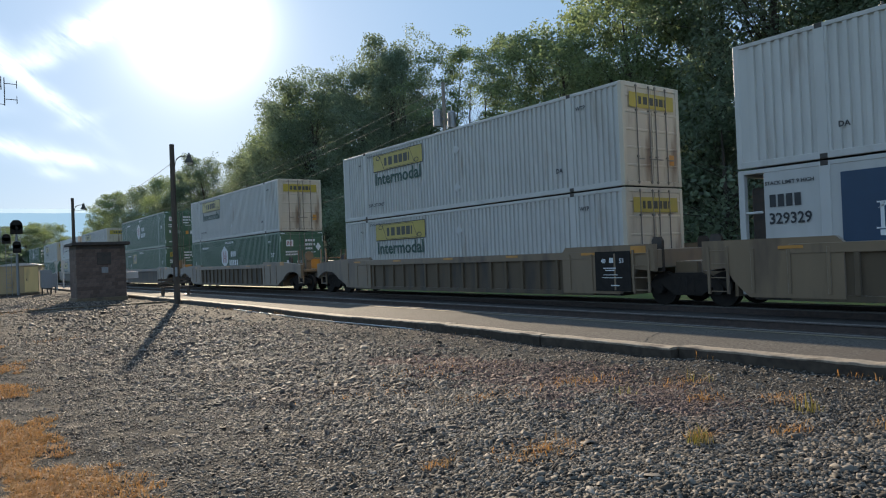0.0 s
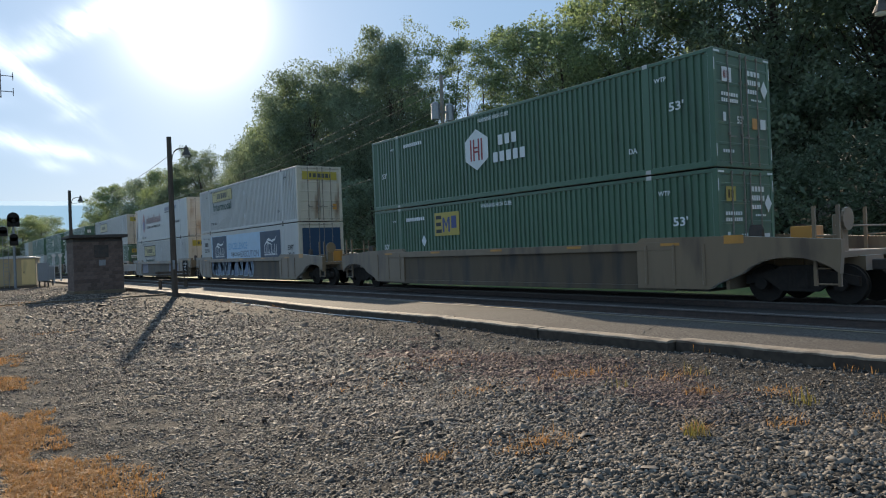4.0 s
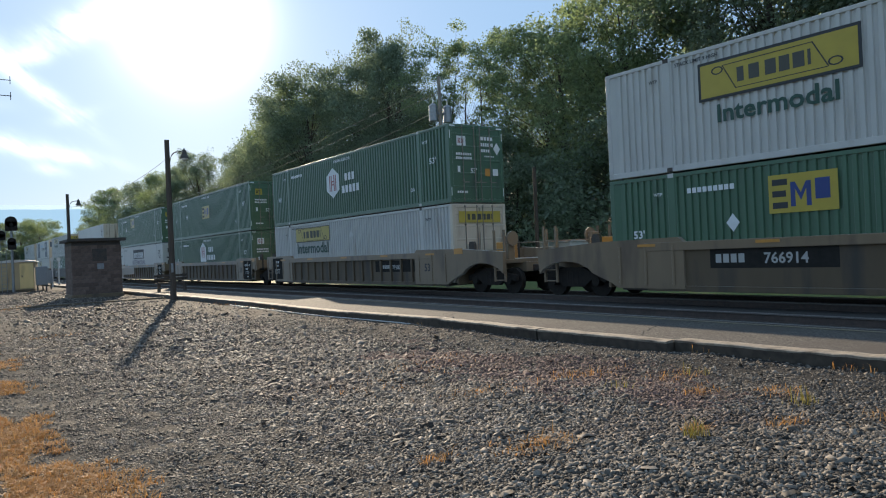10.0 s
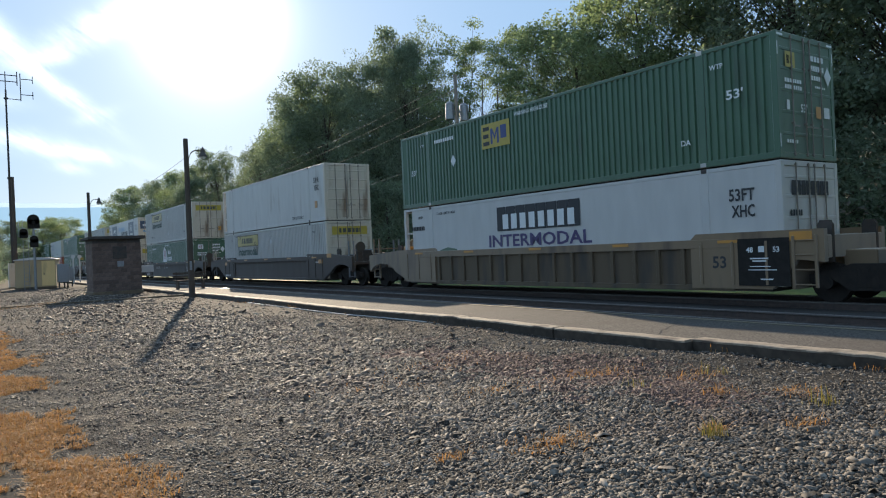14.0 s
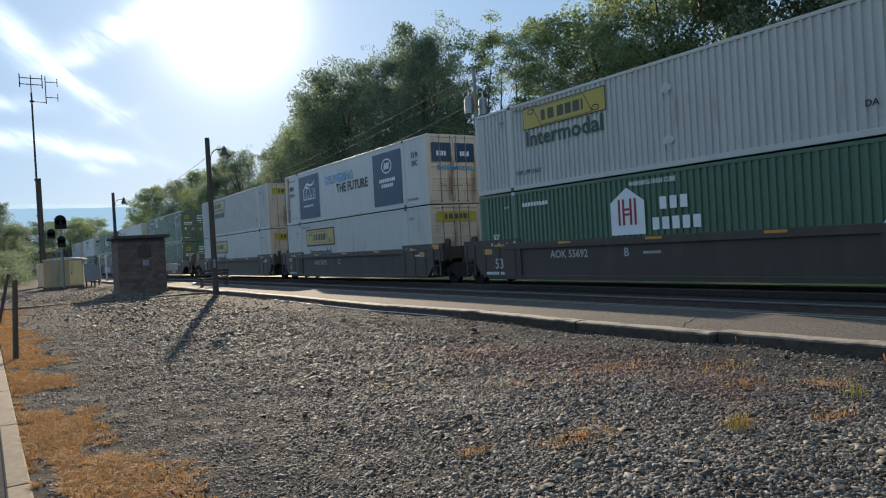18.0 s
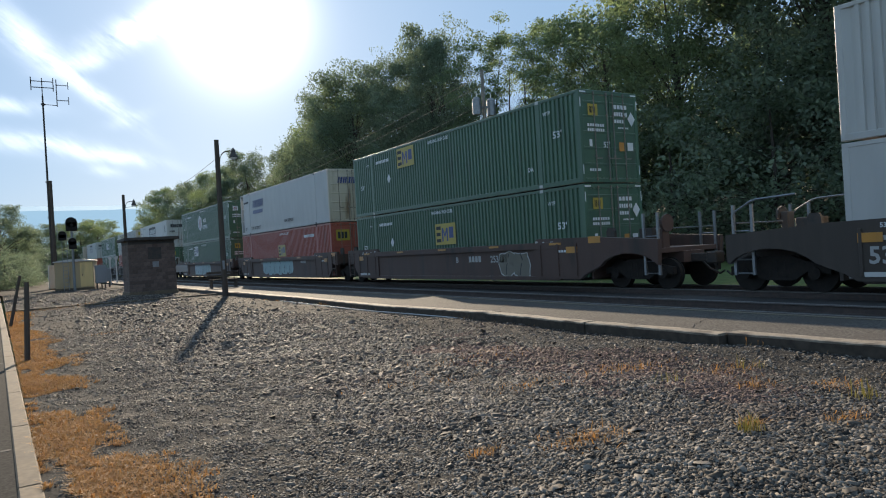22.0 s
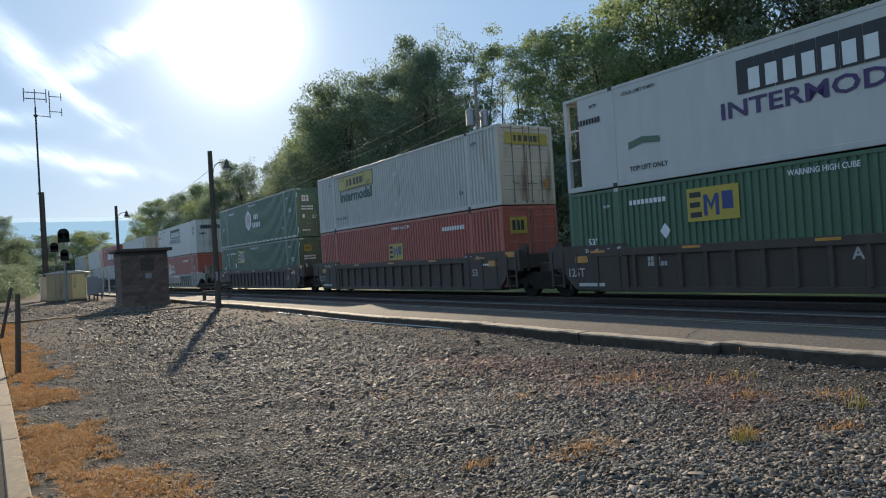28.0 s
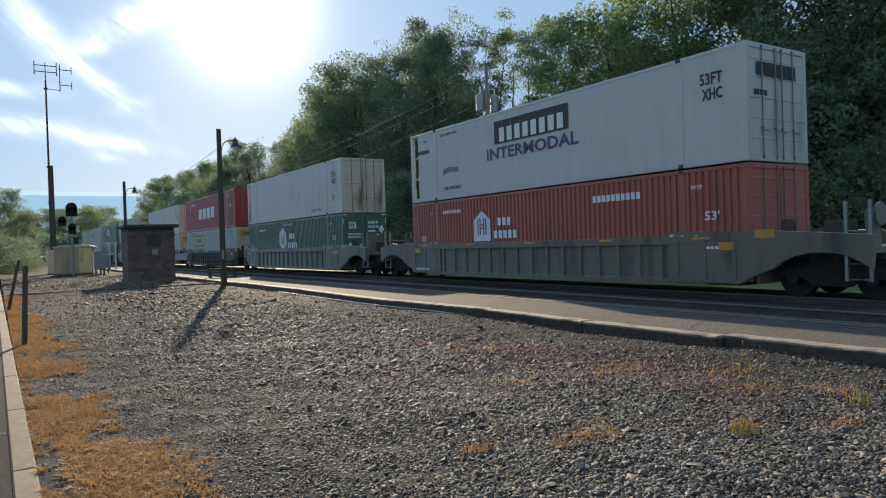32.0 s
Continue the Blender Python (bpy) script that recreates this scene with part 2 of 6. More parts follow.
POLE = surf("weathered_pole_timber", (0.10, 0.075, 0.055), (0.06, 0.045, 0.035), 6, 0.9, 0, 0.006, 30, stretch=(4, 4, 0.3))
GLASS = surf("milky_glass", (0.8, 0.8, 0.76), (0.7, 0.7, 0.66), 5, 0.15, 0, 0)
# bed darkened so that gaps between the stones look shaded
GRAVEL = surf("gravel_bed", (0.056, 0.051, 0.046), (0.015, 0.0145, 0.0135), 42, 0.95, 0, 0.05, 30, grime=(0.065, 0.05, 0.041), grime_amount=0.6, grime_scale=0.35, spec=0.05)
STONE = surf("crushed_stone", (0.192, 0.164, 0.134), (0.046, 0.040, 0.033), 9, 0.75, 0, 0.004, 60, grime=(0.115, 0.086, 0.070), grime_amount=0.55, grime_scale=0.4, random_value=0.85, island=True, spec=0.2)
STONE_RED = surf("reddish_crushed_stone", (0.17, 0.108, 0.086), (0.085, 0.055, 0.045), 9, 0.8, 0, 0.004, 60, random_value=0.5, island=True, spec=0.3)
BALLAST = surf("oily_ballast", (0.07, 0.063, 0.058), (0.035, 0.032, 0.03), 18, 0.9, 0, 0.04, 16)
ASPHALT = surf("worn_asphalt", (0.150, 0.134, 0.116), (0.050, 0.045, 0.040), 30, 0.92, 0, 0.014, 50, grime=(0.090, 0.077, 0.066), grime_amount=0.7, grime_scale=0.9, spec=0.12)
PATH = surf("old_path_asphalt", (0.060, 0.056, 0.050), (0.026, 0.025, 0.023), 40, 0.95, 0, 0.012, 90, grime=(0.038, 0.036, 0.032), grime_amount=0.55, grime_scale=0.7, spec=0.04)
CONCRETE = surf("weathered_concrete", (0.185, 0.135, 0.082), (0.11, 0.082, 0.053), 14, 0.9, 0, 0.008, 60, grime=(0.09, 0.072, 0.055), grime_amount=0.6, grime_scale=1.5, random_value=0.12)
STRAW = surf("dry_straw_grass", (0.46, 0.255, 0.085), (0.30, 0.155, 0.055), 9, 0.8, random_value=0.35, island=True, trans=0.35, glow=(0.7, 0.32, 0.08))
WEED = surf("wilting_weed", (0.24, 0.19, 0.07), (0.26, 0.15, 0.06), 9, 0.8, random_value=0.3, island=True, trans=0.3)
TURF = surf("mown_grass", (0.10, 0.15, 0.03), (0.07, 0.10, 0.025), 3, 0.9, 0, 0.03, 25, grime=(0.16, 0.12, 0.05), grime_amount=0.3, grime_scale=0.3)
FOREST_FLOOR = surf("leaf_litter", (0.06, 0.045, 0.025), (0.035, 0.04, 0.016), 2, 0.95, 0, 0.05, 8)
LEAF = surf("green_leaves", (0.15, 0.19, 0.125), (0.11, 0.145, 0.10), 0.8, 0.55, random_value=0.5, island=True, trans=0.5, glow=(0.31, 0.40, 0.23))
LEAF_LIGHT = surf("light_green_leaves", (0.155, 0.20, 0.11), (0.12, 0.155, 0.085), 0.8, 0.55, random_value=0.5, island=True, trans=0.5, glow=(0.36, 0.47, 0.19))
BARK = surf("grey_brown_bark", (0.09, 0.07, 0.055), (0.05, 0.04, 0.033), 8, 0.95, 0, 0.02, 20, stretch=(3, 3, 0.5))
BRICK = surf("dark_brown_brick", (0.165, 0.112, 0.088), (0.12, 0.082, 0.066), 8, 0.85, 0, 0.004, 60, random_value=0.25)
MORTAR = surf("dark_mortar", (0.10, 0.085, 0.075), (0.07, 0.06, 0.055), 12, 0.95)
BEIGE = paint("beige_cabinet_paint", (0.44, 0.32, 0.17), 0.5, (0.26, 0.18, 0.10), 0.45, 0.06, 0.2)
PALE_DOOR = paint("pale_yellow_door_paint", (0.78, 0.56, 0.24), 0.45, (0.5, 0.36, 0.17), 0.4, 0.06, 0.2)
ROOFING = surf("tarred_roofing", (0.05, 0.045, 0.042), (0.08, 0.07, 0.06), 6, 0.9, 0, 0.01, 30)
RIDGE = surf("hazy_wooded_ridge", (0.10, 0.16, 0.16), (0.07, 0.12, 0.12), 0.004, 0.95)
RIDGE.node_tree.nodes["Principled BSDF"].inputs["Emission Color"].default_value = (0.24, 0.36, 0.47, 1)  # air light over kilometres, put in as the ridge's own glow
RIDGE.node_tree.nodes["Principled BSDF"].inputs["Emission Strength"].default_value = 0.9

# kerb top and side: sun and shade painted in as two colours
KERB = surf("weathered_sunlit_kerb_top", (0.33, 0.275, 0.21), (0.20, 0.165, 0.125), 14, 0.85, 0, 0.008, 40, grime=(0.11, 0.09, 0.072), grime_amount=0.65, grime_scale=3.0, random_value=0.12, spec=0.25)
KERB_SIDE = surf("shaded_kerb_block", (0.092, 0.074, 0.057), (0.052, 0.043, 0.035), 9, 0.95, 0, 0.01, 30, grime=(0.11, 0.09, 0.07), grime_amount=0.4, grime_scale=2.0, random_value=0.15, spec=0.15)
EDGE_YELLOW = surf("dull_yellow_strip", (0.24, 0.19, 0.10), (0.13, 0.11, 0.085), 9, 0.8, grime=(0.15, 0.125, 0.1), grime_amount=0.75, grime_scale=1.5)
GREY_TIMBER = surf("silvered_pole_timber", (0.26, 0.235, 0.205), (0.18, 0.16, 0.14), 6, 0.9, 0, 0.006, 30, stretch=(4, 4, 0.3))
GOTHIC_RED = paint("faded_red_ink", (0.24, 0.05, 0.05), 0.6, (0.2, 0.07, 0.07), 0.3, 0)

# ---- building tools ----
def bm_new():
    return bmesh.new()


def box(bm, x0, x1, y0, y1, z0, z1, bevel=0.0):
    r = bmesh.ops.create_cube(bm, size=1.0, matrix=Matrix.Translation(((x0 + x1) / 2, (y0 + y1) / 2, (z0 + z1) / 2)) @ Matrix.Diagonal((x1 - x0, y1 - y0, z1 - z0, 1)))
    if bevel:
        edges = {e for v in r["verts"] for e in v.link_edges}
        bmesh.ops.bevel(bm, geom=list(edges), offset=bevel, segments=1, affect="EDGES")
    return bm


def rod(bm, p0, p1, r0, r1=None, n=8):
    p0, p1 = Vector(p0), Vector(p1)
    d = p1 - p0
    m = Matrix.Translation((p0 + p1) / 2) @ d.to_track_quat("Z", "Y").to_matrix().to_4x4()
    bmesh.ops.create_cone(bm, cap_ends=True, segments=n, radius1=r0, radius2=r0 if r1 is None else r1, depth=d.length, matrix=m)
    return bm


def tube(bm, pts, r, n=6):
    """One bent round bar through the points."""
    pts = [Vector(p) for p in pts]
    rings = []
    for i, p in enumerate(pts):
        d = (pts[min(i + 1, len(pts) - 1)] - pts[max(i - 1, 0)]).normalized()
        a = d.cross(Vector((0, 0, 1)) if abs(d.z) < 0.9 else Vector((1, 0, 0))).normalized()
        c = d.cross(a)
        rings.append([bm.verts.new(p + (a * math.cos(k * 2 * math.pi / n) + c * math.sin(k * 2 * math.pi / n)) * r) for k in range(n)])
    for u, v in zip(rings, rings[1:]):
        for k in range(n):
            bm.faces.new((u[k], u[(k + 1) % n], v[(k + 1) % n], v[k]))
    bm.faces.new(rings[0][::-1])
    bm.faces.new(rings[-1])
    return bm


def prism(bm, outline, x0, x1):
    """A (y, z) outline pushed from x0 to x1."""
    va = [bm.verts.new((x0, y, z)) for y, z in outline]
    vb = [bm.verts.new((x1, y, z)) for y, z in outline]
    bm.faces.new(va)
    bm.faces.new(vb[::-1])
    for i in range(len(va)):
        j = (i + 1) % len(va)
        bm.faces.new((va[j], va[i], vb[i], vb[j]))
    bmesh.ops.recalc_face_normals(bm, faces=bm.faces)
    return bm


def mesh_of(name, bm, material):
    me = bpy.data.meshes.new(name)
    bm.to_mesh(me)
    bm.free()
    me.materials.append(material)
    return me


def part(name, bm, material, parent=None, label="", m=None):
    """Links a bmesh (or a mesh that is shared) as one object under a thing."""
    me = bm if isinstance(bm, bpy.types.Mesh) else mesh_of(name, bm, material)
    ob = new(name, me)
    if parent is not None:
        ob.parent = parent
    if m is not None:
        ob.matrix_basis = m
    if label:
        tagged(ob, label)
    return ob


SHARED = {}


def shared(key, build, material):
    """One mesh for all alike parts."""
    k = (key, material.name)
    if k not in SHARED:
        SHARED[k] = mesh_of(key, build(), material)
    return SHARED[k]


def thing(name, label, category, group="", m=None, kind=""):
    ob = new(name)
    ob.empty_display_size = 0.3
    if m is not None:
        ob.matrix_basis = m
    return tagged(ob, label, category, group, kind)


SIDE = Matrix(((0, 0, -1, 0), (-1, 0, 0, 0), (0, 1, 0, 0), (0, 0, 0, 1)))  # a sheet that faces -x, read from +y to -y
FRONT = Matrix(((1, 0, 0, 0), (0, 0, -1, 0), (0, 1, 0, 0), (0, 0, 0, 1)))  # a sheet that faces -y


def letters(text, size, material):
    key = ("text", text, size, material.name)
    if key not in SHARED:
        cu = bpy.data.curves.new("lettering", "FONT")
        cu.body, cu.size, cu.resolution_u, cu.offset = text, size, 2, 0.022 * size
        ob = bpy.data.objects.new("lettering", cu)
        scene.collection.objects.link(ob)
        dg = bpy.context.evaluated_depsgraph_get()
        me = bpy.data.meshes.new_from_object(ob.evaluated_get(dg))
        bpy.data.objects.remove(ob)
        me.materials.clear()
        me.materials.append(material)
        SHARED[key] = me
    return SHARED[key]


def flat(outline, material, key):
    """A painted flat shape, (x, y) outline."""
    k = ("flat", key, material.name)
    if k not in SHARED:
        bm = bm_new()
        for loop in outline:
            f = bm.faces.new([bm.verts.new((x, y, 0)) for x, y in loop])
            f.normal_update()
            if f.normal.z < 0:
                f.normal_flip()
        SHARED[k] = mesh_of("marking", bm, material)
    return SHARED[k]


def rect(x0, y0, x1, y1):
    return [(x0, y0), (x1, y0), (x1, y1), (x0, y1)]


def blocks(n, width, height, slant=0.0, fill=0.76):
    """n upright blocks, in place of a wordmark."""
    w = width / n
    return [[(i * w, 0), (i * w + w * fill, 0), (i * w + w * fill + slant, height), (i * w + slant, height)] for i in range(n)]


def wide(text, height, width, material):
    """Lettering stretched to a height of its capitals and a full width."""
    key = ("wide", text, height, width, material.name)
    if key not in SHARED:
        me = letters(text, 1.0, material).copy()
        xs, ys = [v.co.x for v in me.vertices], [v.co.y for v in me.vertices]
        me.transform(Matrix.Diagonal((width / (max(xs) - min(xs)), height / (max(ys) - min(0, min(ys))), 1, 1)) @ Matrix.Translation((-min(xs), 0, 0)))
        SHARED[key] = me
    return SHARED[key]


def wordmark(n, width, height, slant=0.0, seed=1, fill=0.6, tops=(0.97, 1.0)):
    """n slim bars of uneven width and height, in place of a wordmark."""
    rng = random.Random(seed)
    x, loops = 0.0, []
    steps = [rng.uniform(0.7, 1.3) for _ in range(n)]
    for k in steps:
        w, top, low = width * k / sum(steps), height * rng.choice(tops), height * rng.choice((0, 0, 0.04))
        e = 0.12 * w
        loops.append([(x, low), (x + w * fill, low + e), (x + w * fill + slant * top / height, top), (x + slant * top / height, top - e)])
        x += w
    return loops


def name_blocks(width, height):
    """Solid blocks of uneven width, in place of a name."""
    loops, x = [], 0.0
    for w, gap in ((0.10, 0.07), (0.15, 0.08), (0.15, 0.04), (0.14, 0.04), (0.15, 0.04), (0.04, 0.0)):
        loops.append(rect(x * width, 0, (x + w) * width, height))
        x += w + gap
    return loops


# ---- ground ----
def sheet(name, outline, z, material, label, category, cell=None, kind="structure", uneven=0.0):
    bm = bm_new()
    if cell is None:
        bm.faces.new([bm.verts.new((x, y, z)) for x, y in outline])
    else:
        (x0, y0), (x1, y1) = outline
        nx, ny = max(1, int((x1 - x0) / cell)), max(1, int((y1 - y0) / cell))
        grid = [[bm.verts.new((x0 + (x1 - x0) * i / nx, y0 + (y1 - y0) * j / ny, z + uneven * noise.noise((i * cell * 0.6, j * cell * 0.6, 3.0)) + 0.4 * uneven * noise.noise((i * cell * 2.2, j * cell * 2.2, 7.0)))) for j in range(ny + 1)] for i in range(nx + 1)]
        for i in range(nx):
            for j in range(ny):
                bm.faces.new((grid[i][j], grid[i + 1][j], grid[i + 1][j + 1], grid[i][j + 1]))
    ob = part(name, bm, material)
    return tagged(ob, label, category, kind=kind)


RAIL_Z = 0.065
TRACK_FAR, TRACK_NEAR = 16.65, 12.65


def make_ground():
    sheet("ground", [(-4500, -400), (4500, -400), (4500, 4700), (-4500, 4700)], -0.32, TURF, "flat grassy valley floor", "ground")
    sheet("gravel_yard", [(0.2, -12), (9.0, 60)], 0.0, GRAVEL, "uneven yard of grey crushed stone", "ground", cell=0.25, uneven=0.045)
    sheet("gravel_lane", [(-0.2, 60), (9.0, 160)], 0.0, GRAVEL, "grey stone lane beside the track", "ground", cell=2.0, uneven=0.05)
    # ballast with sloping shoulder
    bm = bm_new()
    prism(bm, [(11.05, -0.5), (11.05, -0.10), (18.6, -0.10), (19.6, -0.34)], -60, 420)
    for v in bm.verts:
        v.co = (v.co.y, v.co.x, v.co.z)
    bmesh.ops.recalc_face_normals(bm, faces=bm.faces)
    tagged(part("ballast", bm, BALLAST), "dark oily stone ballast under the tracks", "ballast", kind="structure")
    sheet("far_verge", [(18.4, -60), (36.6, 300)], -0.20, TURF, "sunlit grass strip beyond the tracks", "grass", cell=3.0, uneven=0.08)
    # hillside
    bm = bm_new()
    prism(bm, [(36.0, -0.6), (36.0, -0.25), (51, 1.0), (90, 12.7), (210, 44.0), (210, -0.6)], -180, 780)
    for v in bm.verts:
        v.co = (v.co.y, v.co.x, v.co.z)
    bmesh.ops.recalc_face_normals(bm, faces=bm.faces)
    tagged(part("hillside", bm, FOREST_FLOOR), "wooded hillside above the railway", "hillside", kind="structure")


def make_platform():
    bm = bm_new()
    box(bm, 8.70, 11.1, -30, 130, -0.3, 0.146)
    tagged(part("platform", bm, ASPHALT), "worn dark asphalt platform beside the track", "platform", kind="structure")
    # narrow strip, yellower than the asphalt, along the far edge
    sheet("edge_line", [(10.86, -20), (10.98, -20), (10.98, 60), (10.86, 60)], 0.154, EDGE_YELLOW, "narrow dull yellow strip along the platform edge", "line")
    # kerb beams, each lying a little askew: start, end (along the track), front face at both
    beams = [(-14, -9.5, 8.60, 8.62), (-9.5, -5.0, 8.62, 8.58), (-5.0, -1.0, 8.60, 8.64), (-1.0, 2.6, 8.62, 8.64), (2.6, 6.12, 8.62, 8.57), (6.12, 8.78, 8.41, 8.42), (8.78, 11.8, 8.40, 8.57),
             (11.8, 15.6, 8.65, 8.44), (15.6, 19.5, 8.44, 8.52), (19.5, 23.4, 8.56, 8.73), (23.4, 27.2, 8.70, 8.70), (27.2, 31.0, 8.72, 8.74), (31.0, 34.8, 8.74, 8.74), (34.8, 38.6, 8.76, 8.76),
             (38.6, 42.4, 8.76, 8.76), (42.4, 46.2, 8.76, 8.76), (46.2, 50, 8.76, 8.76), (50, 54, 8.76, 8.76), (54, 58, 8.76, 8.76)]
    kerb = thing("platform_kerb", "cracked pale concrete kerb along the platform edge", "kerb", kind="structure")
    rng = random.Random(4)
    for y0, y1, x0, x1 in beams:
        rings = []
        dz = rng.uniform(0.0, 0.02)
        length = y1 - y0 - 0.024
        cuts = max(6, int(length / 0.16))
        for k in range(cuts + 1):  # rings of an eight-sided section with a broken front edge
            y = 0.012 + length * k / cuts
            chip = 0.012 + 0.03 * max(0, noise.noise((y0 * 3.1 + y * 2.3, 1.7, x0))) + rng.uniform(0, 0.012)
            wob = 0.012 * noise.noise((y0 + y, 5.0, 2.0))
            fx = (x1 - x0) * y / (y1 - y0) + wob
            top = 0.160 + dz + rng.uniform(-0.006, 0.004)
            edge = rng.uniform(0.0, 0.012)
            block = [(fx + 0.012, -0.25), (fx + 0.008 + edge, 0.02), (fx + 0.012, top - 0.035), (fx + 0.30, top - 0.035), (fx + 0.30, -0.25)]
            lit_top = [(fx + edge, top - 0.033), (fx + edge, top - 0.4 * chip), (fx + chip, top), (fx + 0.15, top + 0.003), (fx + 0.29, top - 0.004), (fx + 0.31, top - 0.02), (fx + 0.31, top - 0.033)]
            rings.append((block, lit_top, y))
        # the top strip carries the sunlit tone, the block below the shaded one
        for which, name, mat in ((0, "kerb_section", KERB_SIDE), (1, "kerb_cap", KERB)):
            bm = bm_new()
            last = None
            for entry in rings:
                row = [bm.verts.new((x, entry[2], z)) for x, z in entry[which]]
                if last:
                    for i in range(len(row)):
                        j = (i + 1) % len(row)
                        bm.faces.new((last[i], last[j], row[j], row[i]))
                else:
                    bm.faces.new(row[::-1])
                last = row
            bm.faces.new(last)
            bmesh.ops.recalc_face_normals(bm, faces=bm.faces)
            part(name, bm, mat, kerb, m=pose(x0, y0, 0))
    # a thin pale tube along the foot of the kerb
    pts = [(8.60, 24.6, 0.02), (8.52, 22.8, 0.02), (8.43, 20.2, 0.02), (8.36, 18.0, 0.02), (8.35, 16.4, 0.02), (8.40, 15.4, 0.025), (8.47, 14.4, 0.02), (8.56, 13.3, 0.01), (8.60, 12.5, -0.01)]
    tagged(part("ground_cable", tube(bm_new(), pts, 0.013, 6), GREY_WHITE), "thin white line along the foot of the kerb", "cable")
    # cracks across the asphalt
    cracks = [(12.2, 13.9, 1.2), (16.2, 18.6, 1.0), (20.4, 23.6, 0.8), (7.0, 8.0, 1.0), (26, 30, 0.7)]
    bm = bm_new()
    for y0, y1, w in cracks:
        pts = [(8.90 + 2.18 * k / 12, y0 + (y1 - y0) * k / 12 + rng.uniform(-0.05, 0.05)) for k in range(13)]
        for (xa, ya), (xb, yb) in zip(pts, pts[1:]):
            g = 0.011 * w
            bm.faces.new([bm.verts.new(p) for p in ((xa, ya - g, 0.1542), (xb, yb - g, 0.1542), (xb, yb + g, 0.1542), (xa, ya + g, 0.1542))])
    tagged(part("asphalt_cracks", bm, BALLAST), "dark dirt-filled cracks across the platform", "cracks", kind="structure")


def make_track(x, y0, y1, label):
    track = thing("railway_track", label, "track", "tracks", kind="structure")
    for s in (-0.7525, 0.7525):
        bm = bm_new()
        box(bm, x + s - 0.07, x + s + 0.07, y0, y1, RAIL_Z - 0.165, RAIL_Z - 0.15)
        box(bm, x + s - 0.012, x + s + 0.012, y0, y1, RAIL_Z - 0.15, RAIL_Z - 0.04)
        part("rail", bm, RAIL, track)
        bm = bm_new()
        box(bm, x + s - 0.036, x + s + 0.036, y0, y1, RAIL_Z - 0.04, RAIL_Z, 0.008)
        part("rail_head", bm, RAIL_TOP, track, "polished rail head")
    tie = mesh_of("tie", box(bm_new(), -1.3, 1.3, -0.11, 0.11, -0.09, 0.09, 0.01), TIE)
    y = max(y0, -4.0)
    while y < 90:
        part("tie", tie, None, track, m=pose(x, y, RAIL_Z - 0.255))
        y += 0.5
    return track


def make_path():
    sheet("path", [(-2.6, -12), (0.14, -12), (-0.22, 110), (-3.2, 110)], 0.012, PATH, "cracked old asphalt footpath", "path")
    sheet("path_verge", [(-70, -14), (-2.58, -14), (-3.18, 112), (-70, 112)], -0.01, TURF, "mown grass beside the footpath", "grass", kind="structure")
    bm = bm_new()
    rng = random.Random(11)
    for y0, w in ((17.24, 0.02), (7.26, 0.03), (2.6, 0.02), (14.5, 0.03), (20.5, 0.04), (30.0, 0.05)):  # open joints across the path
        pts = [(-2.5 + 2.52 * k / 8, y0 - 0.12 + 0.03 * k + rng.uniform(-0.03, 0.03)) for k in range(9)]
        for (xa, ya), (xb, yb) in zip(pts, pts[1:]):
            bm.faces.new([bm.verts.new(p) for p in ((xa, ya - w, 0.0165), (xb, yb - w, 0.0165), (xb, yb + w, 0.0165), (xa, ya + w, 0.0165))])
    tagged(part("path_joints", bm, BALLAST), "dark open joints across the footpath", "joints", kind="structure")
    kerb = thing("path_kerb", "pale concrete kerb along the footpath", "kerb", kind="structure")
    for i in range(36):
        y = -6 + i * 2.4
        xk = 0.06 - 0.0033 * y
        bm = box(bm_new(), 0, 0.16, 0.006, 2.394, -0.2, 0.03, 0.012)
        part("kerb_stone", bm, CONCRETE, kerb, m=pose(xk, y, 0, 0, 0, 0.19))


# ---- stones and dry grass ----
def scatter_mesh(name, verts, faces, material, label, category):
    me = bpy.data.meshes.new(name)
    nv, nf, k = len(verts), len(faces), faces.shape[1]
    me.vertices.add(nv)
    me.vertices.foreach_set("co", verts.astype(np.float32).ravel())
    me.loops.add(nf * k)
    me.loops.foreach_set("vertex_index", faces.astype(np.int32).ravel())
    me.polygons.add(nf)
    me.polygons.foreach_set("loop_start", np.arange(0, nf * k, k, dtype=np.int32))
    me.polygons.foreach_set("loop_total", np.full(nf, k, dtype=np.int32))
    me.update()
    me.validate()
    me.materials.append(material)
    return tagged(new(name, me), label, category, kind="stuff")


def ground_z(x, y):
    i, j = (np.asarray(x) - 0.2) / 0.25, (np.asarray(y) + 12) / 0.25
    return np.array([0.045 * noise.noise((a * 0.15, b * 0.15, 3.0)) + 0.018 * noise.noise((a * 0.55, b * 0.55, 7.0)) for a, b in zip(i, j)])


